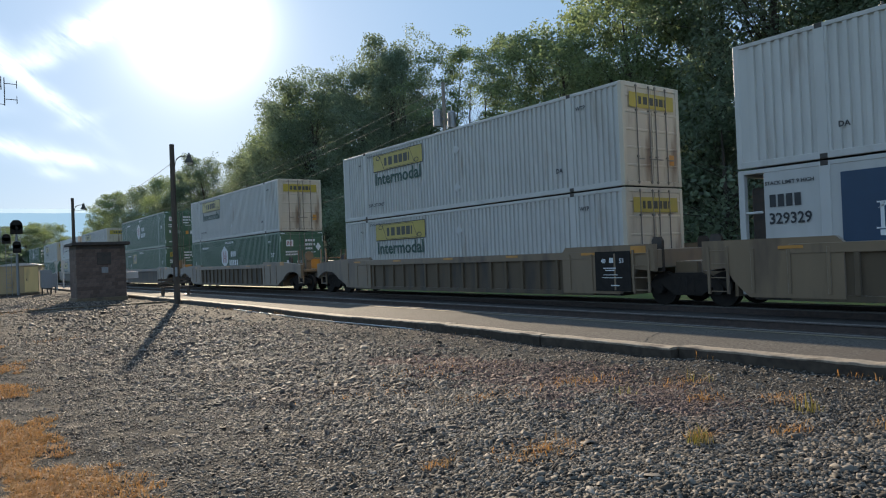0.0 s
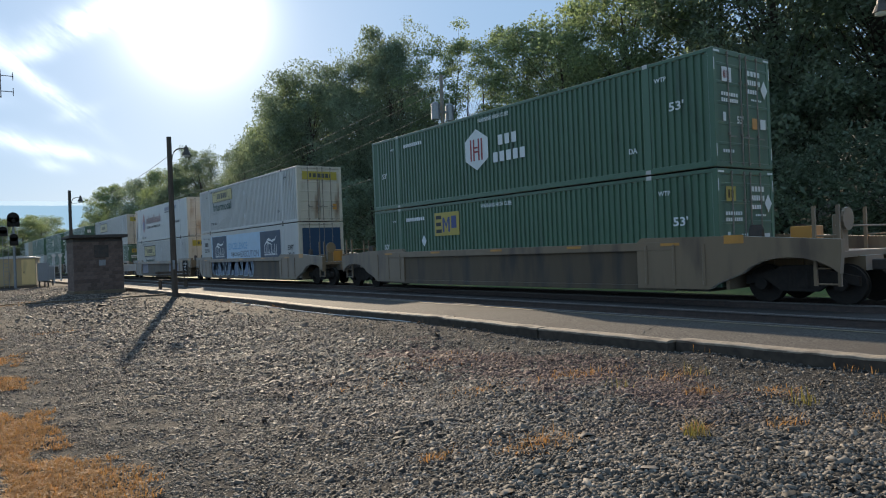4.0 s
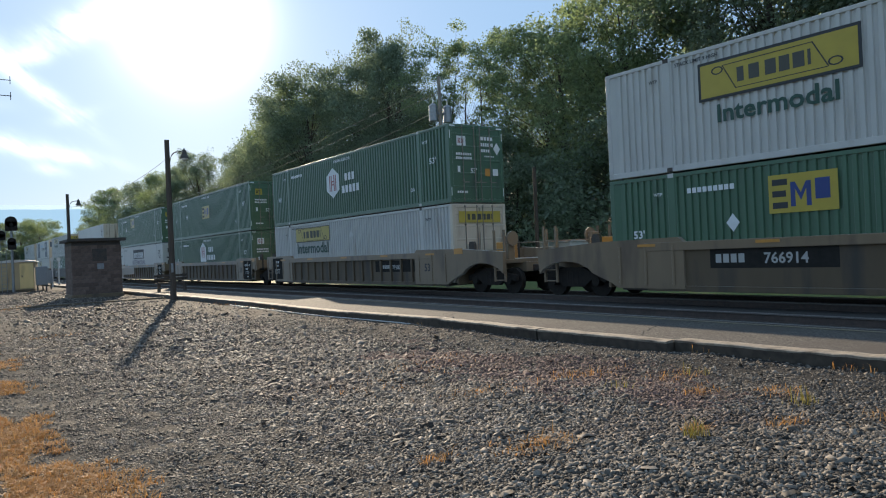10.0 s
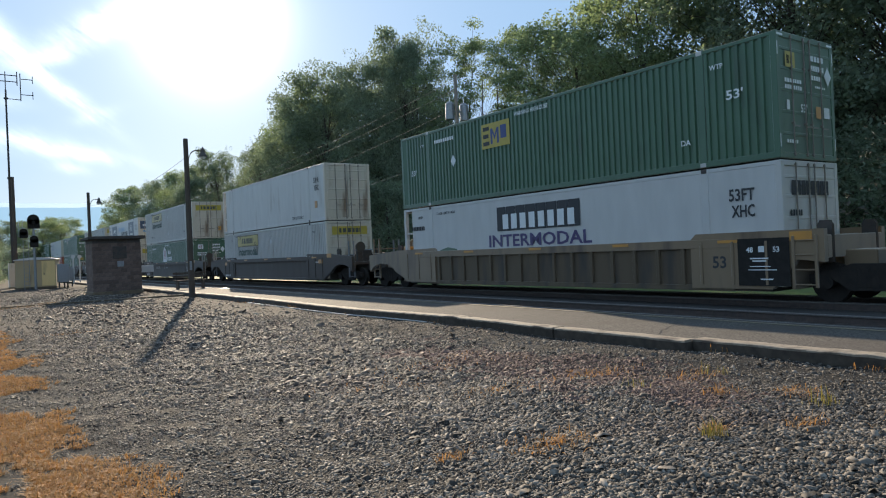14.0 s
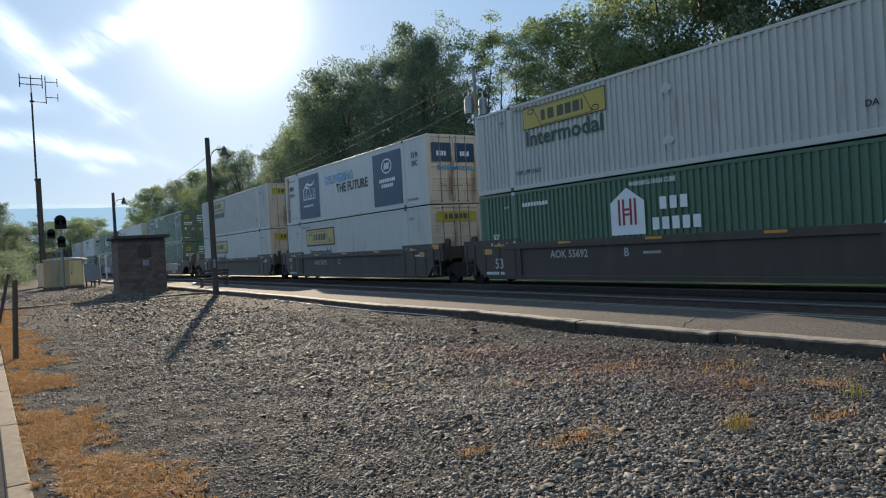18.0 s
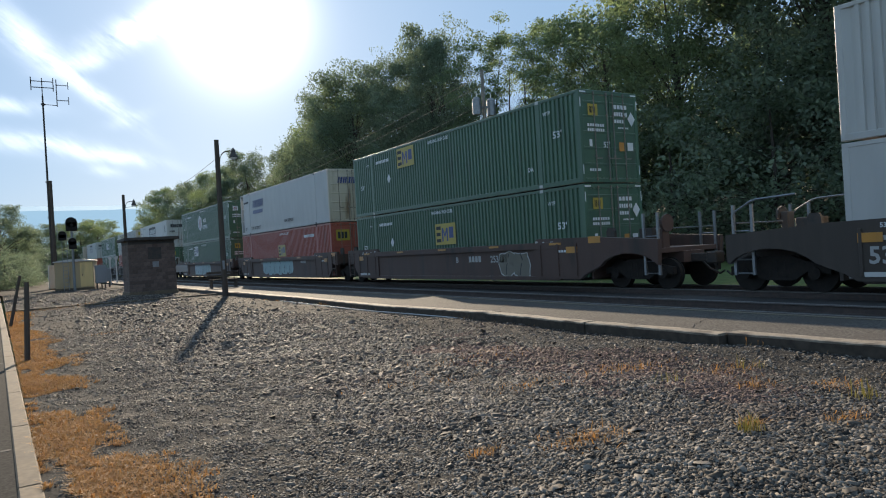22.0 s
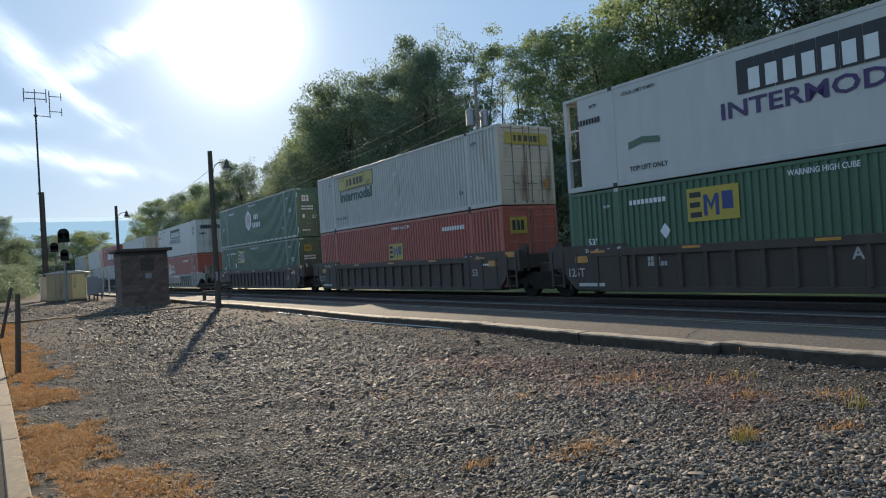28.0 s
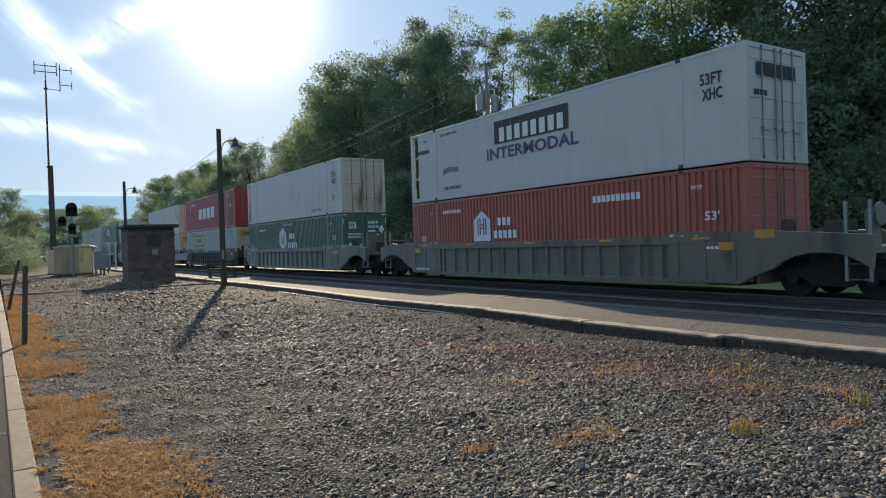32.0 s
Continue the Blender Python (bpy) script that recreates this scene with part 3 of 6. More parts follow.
def make_stones():
    rng = np.random.default_rng(5)
    spots, sizes = [], []
    for r0, r1, dens, s in ((3.6, 8.5, 3200, 0.0080), (8.5, 13, 1500, 0.0105), (13, 20, 600, 0.0135), (20, 44, 80, 0.021)):
        n = int(dens * (r1 * r1 - r0 * r0) * 0.5 * radians(74))
        r = np.sqrt(rng.uniform(r0 * r0, r1 * r1, n))
        a = np.radians(rng.uniform(0, 72, n))
        x, y = r * np.sin(a), r * np.cos(a)
        keep = (x > 0.24 + 0.9 * rng.random(n) ** 3) & (x < 8.68)
        # fewer on the trodden strip by the kerb
        keep &= rng.random(n) > np.clip((x - 6.2) / 3.0, 0, 0.45)
        spots.append(np.stack([x, y], 1)[keep])
        sizes.append(s * (0.62 + 0.56 * np.clip((x[keep] - 1) / 2.8, 0, 1)) * (1 - 0.45 * np.clip((x[keep] - 5.8) / 2.0, 0, 1) * (rng.random(keep.sum()) < 0.85)) * np.exp(rng.normal(0, 0.42, keep.sum())))
    for x0, x1, y0, y1, dens in ((0.24, 3.6, -0.5, 3.6, 900), (3.6, 8.6, -0.5, 1.2, 700), (0.24, 8.6, -11, -0.5, 110), (0.24, 8.6, 40, 58, 30)):  # the rest of the yard
        k = int(dens * (x1 - x0) * (y1 - y0))
        spots.append(np.stack([rng.uniform(x0, x1, k), rng.uniform(y0, y1, k)], 1))
        sizes.append((0.0105 if dens > 100 else 0.022) * np.exp(rng.normal(0, 0.42, k)))
    p, s = np.concatenate(spots), np.concatenate(sizes)
    n = len(p)
    corners = np.array([[-1, -1, -1], [1, -1, -1], [1, 1, -1], [-1, 1, -1], [-1, -1, 1], [1, -1, 1], [1, 1, 1], [-1, 1, 1]], float)
    v = corners[None] * (0.72 + 0.36 * rng.random((n, 8, 3)))
    v[:, 4:, :2] *= rng.uniform(0.6, 0.95, (n, 1, 1))
    v *= np.stack([rng.uniform(0.9, 1.7, n), rng.uniform(0.55, 0.95, n), rng.uniform(0.22, 0.5, n)], 1)[:, None] * s[:, None, None]
    tx, ty, tz = rng.normal(0, 0.35, n), rng.normal(0, 0.35, n), rng.uniform(0, 6.28, n)
    def rot(v, ang, i, j):
        c, q = np.cos(ang)[:, None], np.sin(ang)[:, None]
        a, b = v[..., i].copy(), v[..., j].copy()
        v[..., i], v[..., j] = a * c - b * q, a * q + b * c
    rot(v, tx, 1, 2), rot(v, ty, 0, 2), rot(v, tz, 0, 1)
    z = ground_z(p[:, 0], p[:, 1]) + s * 0.22
    v += np.concatenate([p, z[:, None]], 1)[:, None]
    f = np.array([[0, 3, 2, 1], [4, 5, 6, 7], [0, 1, 5, 4], [1, 2, 6, 5], [2, 3, 7, 6], [3, 0, 4, 7]])
    # a patch of reddish stone in the middle of the yard
    patch = np.array([noise.noise((a * 0.9, b * 0.9, 21.0)) + 0.5 * noise.noise((a * 3, b * 3, 4.0)) - ((a - 6.3) / 1.6) ** 2 - ((b - 7.0) / 4.0) ** 2 + 0.55 * rng.random() for a, b in p]) > -0.15
    for mask, name, mat, label in ((~patch, "gravel", STONE, "loose angular dark grey crushed stones"), (patch, "reddish_gravel", STONE_RED, "reddish brown stones in a worn patch")):
        q = v[mask]
        faces = (f[None, 1:] + 8 * np.arange(len(q))[:, None, None]).reshape(-1, 4)
        scatter_mesh(name, q.reshape(-1, 3), faces, mat, label, "gravel")


def blades(name, p, height, spread, width, material, label, seed, flat_amount=0.5):
    """Bent grass blades of two quads each at the points p."""
    rng = np.random.default_rng(seed)
    n = len(p)
    ang = rng.uniform(0, 6.28, n)
    h = height * np.exp(rng.normal(0, 0.35, n))
    lean = np.abs(rng.normal(0, 1, n)) * spread + flat_amount * h
    d = np.stack([np.cos(ang), np.sin(ang)], 1)
    side = np.stack([-d[:, 1], d[:, 0]], 1) * (width * rng.uniform(0.6, 1.3, n))[:, None]
    base = np.concatenate([p, ground_z(p[:, 0], p[:, 1])[:, None]], 1)
    v = np.zeros((n, 6, 3))
    for k, (up, out, w) in enumerate(((0, 0, 1.0), (0.7, 0.4, 0.8), (0.85, 1.0, 0.15))):
        c = base.copy()
        c[:, 2] += up * h
        c[:, :2] += d * (out * lean)[:, None]
        v[:, 2 * k, :2], v[:, 2 * k + 1, :2] = c[:, :2] - side * w, c[:, :2] + side * w
        v[:, 2 * k, 2] = v[:, 2 * k + 1, 2] = c[:, 2]
    f = np.array([[0, 1, 3, 2], [2, 3, 5, 4]])
    faces = (f[None] + 6 * np.arange(n)[:, None, None]).reshape(-1, 4)
    return scatter_mesh(name, v.reshape(-1, 3), faces, material, label, "grass")


def make_grass():
    rng = np.random.default_rng(8)
    # strip along the path kerb, patchy
    n = 105000
    x, y = 0.20 + np.abs(rng.normal(0, 0.55, n)), np.where(rng.random(n) < 0.88, 3.5 + 30 * rng.random(n) ** 1.6, rng.uniform(-6, 3.5, n))
    keep = np.array([noise.noise((a * 1.1, b * 0.9, 1.5)) + 0.6 * noise.noise((a * 5, b * 4, 5.0)) > -0.40 + 1.25 * max(a - 0.42, 0) - 0.25 * max(0, 1 - b / 9) * (a < 0.95) for a, b in zip(x, y)])
    blades("dry_grass", np.stack([x, y], 1)[keep], 0.03, 0.05, 0.0042, STRAW, "matted dry orange grass along the footpath", 2)
    # tufts in the gravel
    tufts = [(3.9, 4.1, 0.35, 220), (5.15, 3.5, 0.15, 60), (3.1, 4.4, 0.12, 60), (6.3, 5.9, 0.5, 160), (7.0, 5.0, 0.4, 110), (6.4, 4.3, 0.25, 80), (5.9, 3.1, 0.2, 80), (4.9, 6.0, 0.5, 90), (4.4, 7.2, 0.7, 70),
             (6.9, 3.7, 0.3, 80), (2.3, 18.5, 0.5, 120), (1.8, 33, 0.9, 300), (3.3, 35, 0.6, 160), (5.6, 8.0, 0.9, 120), (6.6, 2.6, 0.3, 60)]
    pts = np.concatenate([rng.normal((tx, ty), (r * 0.6, r * 0.35), (k, 2)) for tx, ty, r, k in tufts])
    blades("straw_tufts", pts, 0.045, 0.06, 0.0035, STRAW, "flattened straw tufts among the stones", 3)
    n = 900
    pts = np.stack([rng.uniform(8.45, 8.75, n), 2 + 26 * rng.random(n) ** 1.3], 1)
    keep = np.array([noise.noise((0.0, b * 1.3, 9.0)) > 0.0 for b in pts[:, 1]])
    blades("kerb_grass", pts[keep], 0.07, 0.04, 0.004, STRAW, "dry grass tufts at the foot of the kerb", 6, 0.2)
    weeds = [(4.95, 3.38, 0.07, 70), (6.6, 3.3, 0.10, 30), (6.0, 5.0, 0.12, 16), (7.3, 4.9, 0.12, 18)]
    pts = np.concatenate([rng.normal((tx, ty), (r * 0.7, r * 0.7), (k, 2)) for tx, ty, r, k in weeds])
    blades("weeds", pts, 0.11, 0.04, 0.004, WEED, "thin wilting weeds among the stones", 4, 0.15)


# ---- trees ----
def tree_meshes(seed, height, radius, clumps, leaves, leaf, base=0.3, airy=False):
    """A trunk with limbs, and a crown of leaf clumps, for a tree of that height."""
    rng = np.random.default_rng(seed)
    bm = bm_new()
    lean = rng.normal(0, 0.03, 2) * height
    top = np.array([lean[0], lean[1], height * 0.8])
    r0 = (0.014 * height + 0.06) * (0.42 if airy else 1.0)
    pts = [np.array([0, 0, -0.6]), np.array([lean[0] * 0.2, lean[1] * 0.2, height * 0.3]), np.array([lean[0] * 0.6, lean[1] * 0.6, height * 0.6]), top]
    radii = [r0 * 1.2, r0 * 0.85, r0 * 0.5, r0 * 0.12]
    for a, b, ra, rb in zip(pts, pts[1:], radii, radii[1:]):
        rod(bm, a, b, ra, rb, 7)
    centres = []
    for i in range(clumps):
        f = base + (1 - base) * (i + rng.random()) / clumps
        # crown widest a little above its middle
        g = (f - base) / (1 - base)
        w = radius * (0.35 + 0.75 * math.sin(math.pi * min(1, 0.12 + 0.82 * g)) ** 0.8) * rng.uniform(0.45, 1.0)
        a = rng.uniform(0, 6.28)
        c = np.array([lean[0] * f + w * math.cos(a), lean[1] * f + w * math.sin(a), height * (f * 0.97) - 0.12 * w])
        centres.append((c, radius * (rng.uniform(0.13, 0.25) if airy else rng.uniform(0.2, 0.36)) * (1.1 - 0.35 * g)))
        fz = max(0.15, f - 0.16 - 0.1 * rng.random())
        start = np.array([lean[0] * fz, lean[1] * fz, height * 0.86 * fz])
        mid = (start + c) / 2 + np.array([0, 0, 0.08 * height * rng.random()])
        rod(bm, start, mid, r0 * 0.30 * (1.15 - f), r0 * 0.17 * (1.15 - f), 5)
        rod(bm, mid, c, r0 * 0.17 * (1.15 - f), 0.012, 5)
    for _ in range(3):
        centres.append((np.array([lean[0] * 0.9, lean[1] * 0.9, height * 0.87]) + rng.normal(0, (0.25 if airy else 0.1) * radius, 3) * np.array([1, 1, 0.4]), radius * (0.2 if airy else 0.34)))
    trunk = mesh_of("trunk", bm, BARK)
    per = leaves // len(centres)
    vs = []
    for c, r in centres:
        k = int(per * rng.uniform(0.7, 1.3))
        d = rng.normal(size=(k, 3))
        d /= np.linalg.norm(d, axis=1)[:, None]
        q = c + d * (r * rng.random((k, 1)) ** (0.36 if not airy else 0.45)) * np.array([1.2, 1.2, 0.5] if airy else [1.15, 1.15, 0.72])
        # two or three sub-sprays off the clump
        for _ in range(3):
            o, m = np.clip(rng.normal(0, r * 0.5, 3), -0.8 * r, 0.8 * r), rng.random(k) < 0.12
            q[m] = c + o + (q[m] - c) * 0.5
        nrm = rng.normal(size=(k, 3)) + np.array([0, 0, 0.9])
        nrm /= np.linalg.norm(nrm, axis=1)[:, None]
        u = np.cross(nrm, rng.normal(size=(k, 3)))
        u /= np.linalg.norm(u, axis=1)[:, None]
        w = np.cross(nrm, u)
        s = (rng.uniform(0.08, 0.17, k) * (0.68 if airy else 0.8 if leaves > 12000 else 1.15))[:, None]
        vs.append(np.stack([q - u * s, q - w * s * 0.55 + nrm * s * 0.1, q + u * s, q + w * s * 0.55 + nrm * s * 0.1], 1))
    v = np.concatenate(vs)
    f = (np.arange(4)[None] + 4 * np.arange(len(v))[:, None])
    me = bpy.data.meshes.new("crown")
    me.from_pydata(v.reshape(-1, 3).tolist(), [], f.tolist())
    me.materials.append(leaf)
    return trunk, me


def plant(name, meshes, x, y, z, height, scale_w, turn, label, group):
    trunk, crown, h0 = meshes
    t = thing(name, label, "tree", group, pose(x, y, z, 0, 0, turn))
    s = height / h0
    m = Matrix.Diagonal((s * scale_w, s * scale_w, s, 1))
    part("trunk", trunk, None, t, m=m)
    part("crown", crown, None, t, m=m)
    return t


def hill(x):
    pts = [(36, -0.25), (51, 1.0), (90, 12.7), (210, 44.0)]
    if x <= 36:
        return -0.2
    for (x0, z0), (x1, z1) in zip(pts, pts[1:]):
        if x <= x1:
            return z0 + (z1 - z0) * (x - x0) / (x1 - x0)
    return 44


def make_trees():
    kinds = {
        "broad": [(*tree_meshes(s, 18, 5.2, 90, 34000, LEAF), 18) for s in (1, 2, 3)],
        "back": [(*tree_meshes(s, 18, 5.2, 46, 7000, LEAF, 0.2), 18) for s in (4, 5)],
        "airy": [(*tree_meshes(s, 18, 4.6, 40, 9500, LEAF_LIGHT, 0.42, True), 18) for s in (11, 12, 13)],
        "light": [(*tree_meshes(s, 16, 4.8, 80, 28000, LEAF_LIGHT, 0.2), 16) for s in (21, 22)],
        "shrub": [(*tree_meshes(s, 10, 6.0, 44, 9000, LEAF, 0.06), 10) for s in (31, 32)],
    }
    rng = random.Random(3)
    FAR = 1.5
    # the skyline, at two thirds of its distance: (kind, x, y, top above the ground plane, width)
    skyline = [
        ("broad", 30, 172, 12.2, 1.1), ("broad", 30.5, 158, 14.6, 1.1), ("light", 29, 146, 17.2, 1.1), ("broad", 31, 137, 16.4, 1.0), ("broad", 31, 128, 16.8, 1.1), ("light", 31, 112, 16.6, 1.0), ("broad", 31.5, 104, 16.0, 0.9), ("broad", 31, 97, 17.3, 0.8), ("broad", 33, 88, 16.6, 0.7),
        ("broad", 32.5, 75.0, 17.6, 0.55), ("broad", 32, 70, 19.6, 0.75), ("light", 31, 66, 19.9, 0.9), ("broad", 30, 61, 20.2, 0.9), ("broad", 30, 54.0, 19.5, 0.7),
        ("broad", 30.5, 48.3, 20.2, 0.72), ("broad", 30, 45.2, 18.3, 0.55), ("airy", 31, 41.2, 18.2, 0.9), ("airy", 30.5, 38.4, 17.0, 0.95), ("airy", 30, 35.6, 16.2, 0.9), ("airy", 31, 33.0, 16.2, 0.9), ("light", 31, 30.6, 14.9, 0.55),
        ("light", 30, 27.8, 15.6, 0.95), ("airy", 31, 25.3, 15.6, 0.9), ("light", 29.5, 22.5, 16.5, 0.9), ("light", 30, 18.5, 17, 0.9), ("broad", 29, 15, 17.5, 0.9), ("broad", 30, 11, 18, 1.0),
        ("broad", 29.5, 6.5, 18, 1.0), ("broad", 30, 1.5, 18, 1.0), ("broad", 30, -4, 18, 1.0),
    ]
    for kind, x, y, top, w in skyline:
        x, y, top = x * FAR, y * FAR, 1.6 + (top - 1.6) * FAR
        z = hill(x)
        plant("tree", rng.choice(kinds[kind]), x, y, z, (top - z) * 1.0, w * 1.08, rng.uniform(0, 360), "tall leafy tree backlit on the hillside" if kind != "airy" else "slender airy tree with sky between its leaves", "hillside trees")
    # how high the wood may rise behind the skyline trees: yaw to the right, elevation
    crest_yaw = [0, 10, 14, 18, 19.8, 21, 25, 30, 33, 35, 44, 47, 90]
    crest_el = [0, 2.0, 4.0, 6.0, 6.5, 9.0, 13.0, 14.0, 14.0, 7.0, 7.0, 15.0, 16.0]
    for i in range(58):  # behind and between
        y = (-8 + i * 3.4 + rng.uniform(-1.5, 1.5)) * FAR
        x = rng.uniform(35, 46) * FAR
        r = math.hypot(x, y)
        top = 1.6 + r * math.tan(radians(np.interp(math.degrees(math.atan2(x, y)), crest_yaw, crest_el)))
        plant("tree", rng.choice(kinds["back"]), x, y, hill(x), max(5, top - hill(x)), 0.9, rng.uniform(0, 360), "dense dark green tree on the hillside", "hillside trees")
    for i in range(54):  # undergrowth at the foot of the wood
        y = (-6 + i * 2.6 + rng.uniform(-0.8, 0.8)) * FAR
        plant("bush", rng.choice(kinds["shrub"]), rng.uniform(24.6, 27.5) * FAR, y, -0.2, rng.uniform(4.5, 8.0) * FAR, 1.0, rng.uniform(0, 360), "dense shaded undergrowth below the trees", "hillside bushes")
    left = [("light", -3.5, 92, 9.6, 1.1), ("light", -7, 84, 9.2, 1.2), ("broad", -0.2, 96, 9.7, 1.2), ("broad", 1.9, 99, 7.6, 1.1), ("shrub", -1.2, 80, 4.2, 1.4), ("shrub", 0.6, 85, 3.6, 1.4), ("shrub", -3.2, 78, 4.6, 1.5), ("shrub", 2.4, 97, 3.0, 1.3), ("shrub", 1.4, 91, 3.6, 1.4), ("broad", -12, 80, 9.5, 1.3), ("light", 1.0, 112, 6.0, 1.2), ("shrub", 0.6, 100, 3.4, 1.3), ("shrub", -2.2, 84, 3.6, 1.3),
            ("broad", 8, 180, 11.5, 1.7), ("broad", 13, 178, 12.5, 1.7), ("light", 16, 172, 12.2, 1.6), ("light", 20, 185, 13.5, 1.5), ("broad", 3, 195, 10.0, 1.4), ("broad", 26, 215, 13, 1.3), ("shrub", 7.5, 150, 6.0, 1.8), ("shrub", 3.5, 140, 4.6, 1.6)]
    for kind, x, y, top, w in left:
        plant("tree", rng.choice(kinds[kind]), x, y, -0.3, top + 0.3, w, rng.uniform(0, 360), "sunlit green tree at the end of the lane", "far trees")


def make_ridge():
    bm = bm_new()
    rows = []
    n = 90
    for i in range(n + 1):
        yaw = radians(-75 + 100 * i / n)
        r = 3400
        h = 276 + 12 * noise.noise((i * 0.11, 2.0, 0)) + 6 * noise.noise((i * 0.5, 4.0, 0)) - 150 * min(1, max(0, (i / n - 0.735) / 0.06)) ** 2
        row = []
        for k, (dr, dz) in enumerate(((-900, 0), (-420, 0.45), (-120, 0.9), (0, 1.0), (500, 0.6))):
            row.append(bm.verts.new((-(r + dr) * math.sin(yaw), (r + dr) * math.cos(yaw), -2 + h * dz)))
        rows.append(row)
    for a, b in zip(rows, rows[1:]):
        for k in range(4):
            bm.faces.new((a[k], b[k], b[k + 1], a[k + 1]))
    bmesh.ops.recalc_face_normals(bm, faces=bm.faces)
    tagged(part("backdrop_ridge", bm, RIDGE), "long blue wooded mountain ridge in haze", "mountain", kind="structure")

# ---- poles, shed, cabinets, masts ----
def street_lamp(x, y, z, height, arm_turn, label):
    """A timber pole with a short curved arm and a bell-shaped lamp head."""
    t = thing("street_lamp", label, "lamp post", "platform lamps", pose(x, y, z, 0, 0, arm_turn))
    bm = bm_new()
    rod(bm, (0, 0, -0.5), (0, 0, height), 0.135, 0.10, 12)
    part("pole", bm, POLE, t)
    z = height
    pts = [(0.09, 0, z - 1.02)] + [(0.09 + 0.30 * (1 - math.cos(a)), 0, z - 1.02 + 0.50 * math.sin(a)) for a in (0.4, 0.8, 1.2, 1.57)] + [(0.56, 0, z - 0.50), (0.70, 0, z - 0.52)]
    part("arm", tube(bm_new(), pts, 0.026), STEEL, t, "dark curved pipe arm")
    bm = bm_new()
    rod(bm, (0.70, 0, z - 0.36), (0.70, 0, z - 0.44), 0.03, 0.05, 10)
    rod(bm, (0.70, 0, z - 0.44), (0.70, 0, z - 0.60), 0.085, 0.10, 12)
    rod(bm, (0.70, 0, z - 0.60), (0.70, 0, z - 0.80), 0.11, 0.20, 14)
    part("lamp_head", bm, LAMP_HOOD, t, "dark bell-shaped lamp hood")
    bm = bm_new()
    bmesh.ops.create_uvsphere(bm, u_segments=12, v_segments=8, radius=0.15, matrix=Matrix.Translation((0.70, 0, z - 0.80)) @ Matrix.Diagonal((1, 1, 0.6, 1)))
    part("globe", bm, GLASS, t, "milky glass globe")
    bm = bm_new()
    box(bm, -0.05, 0.05, -0.17, -0.10, 1.2, 1.6, 0.01)
    part("switch_box", bm, GALV, t)
    return t


def wire(name, a, b, sag, label, r=0.012):
    a, b = Vector(a), Vector(b)
    pts = []
    for i in range(15):
        f = i / 14
        p = a.lerp(b, f)
        p.z -= sag * 4 * f * (1 - f)
        pts.append(p)
    ob = part(name, tube(bm_new(), pts, r, 4), GREY_TIMBER)
    return tagged(ob, label, "cable")


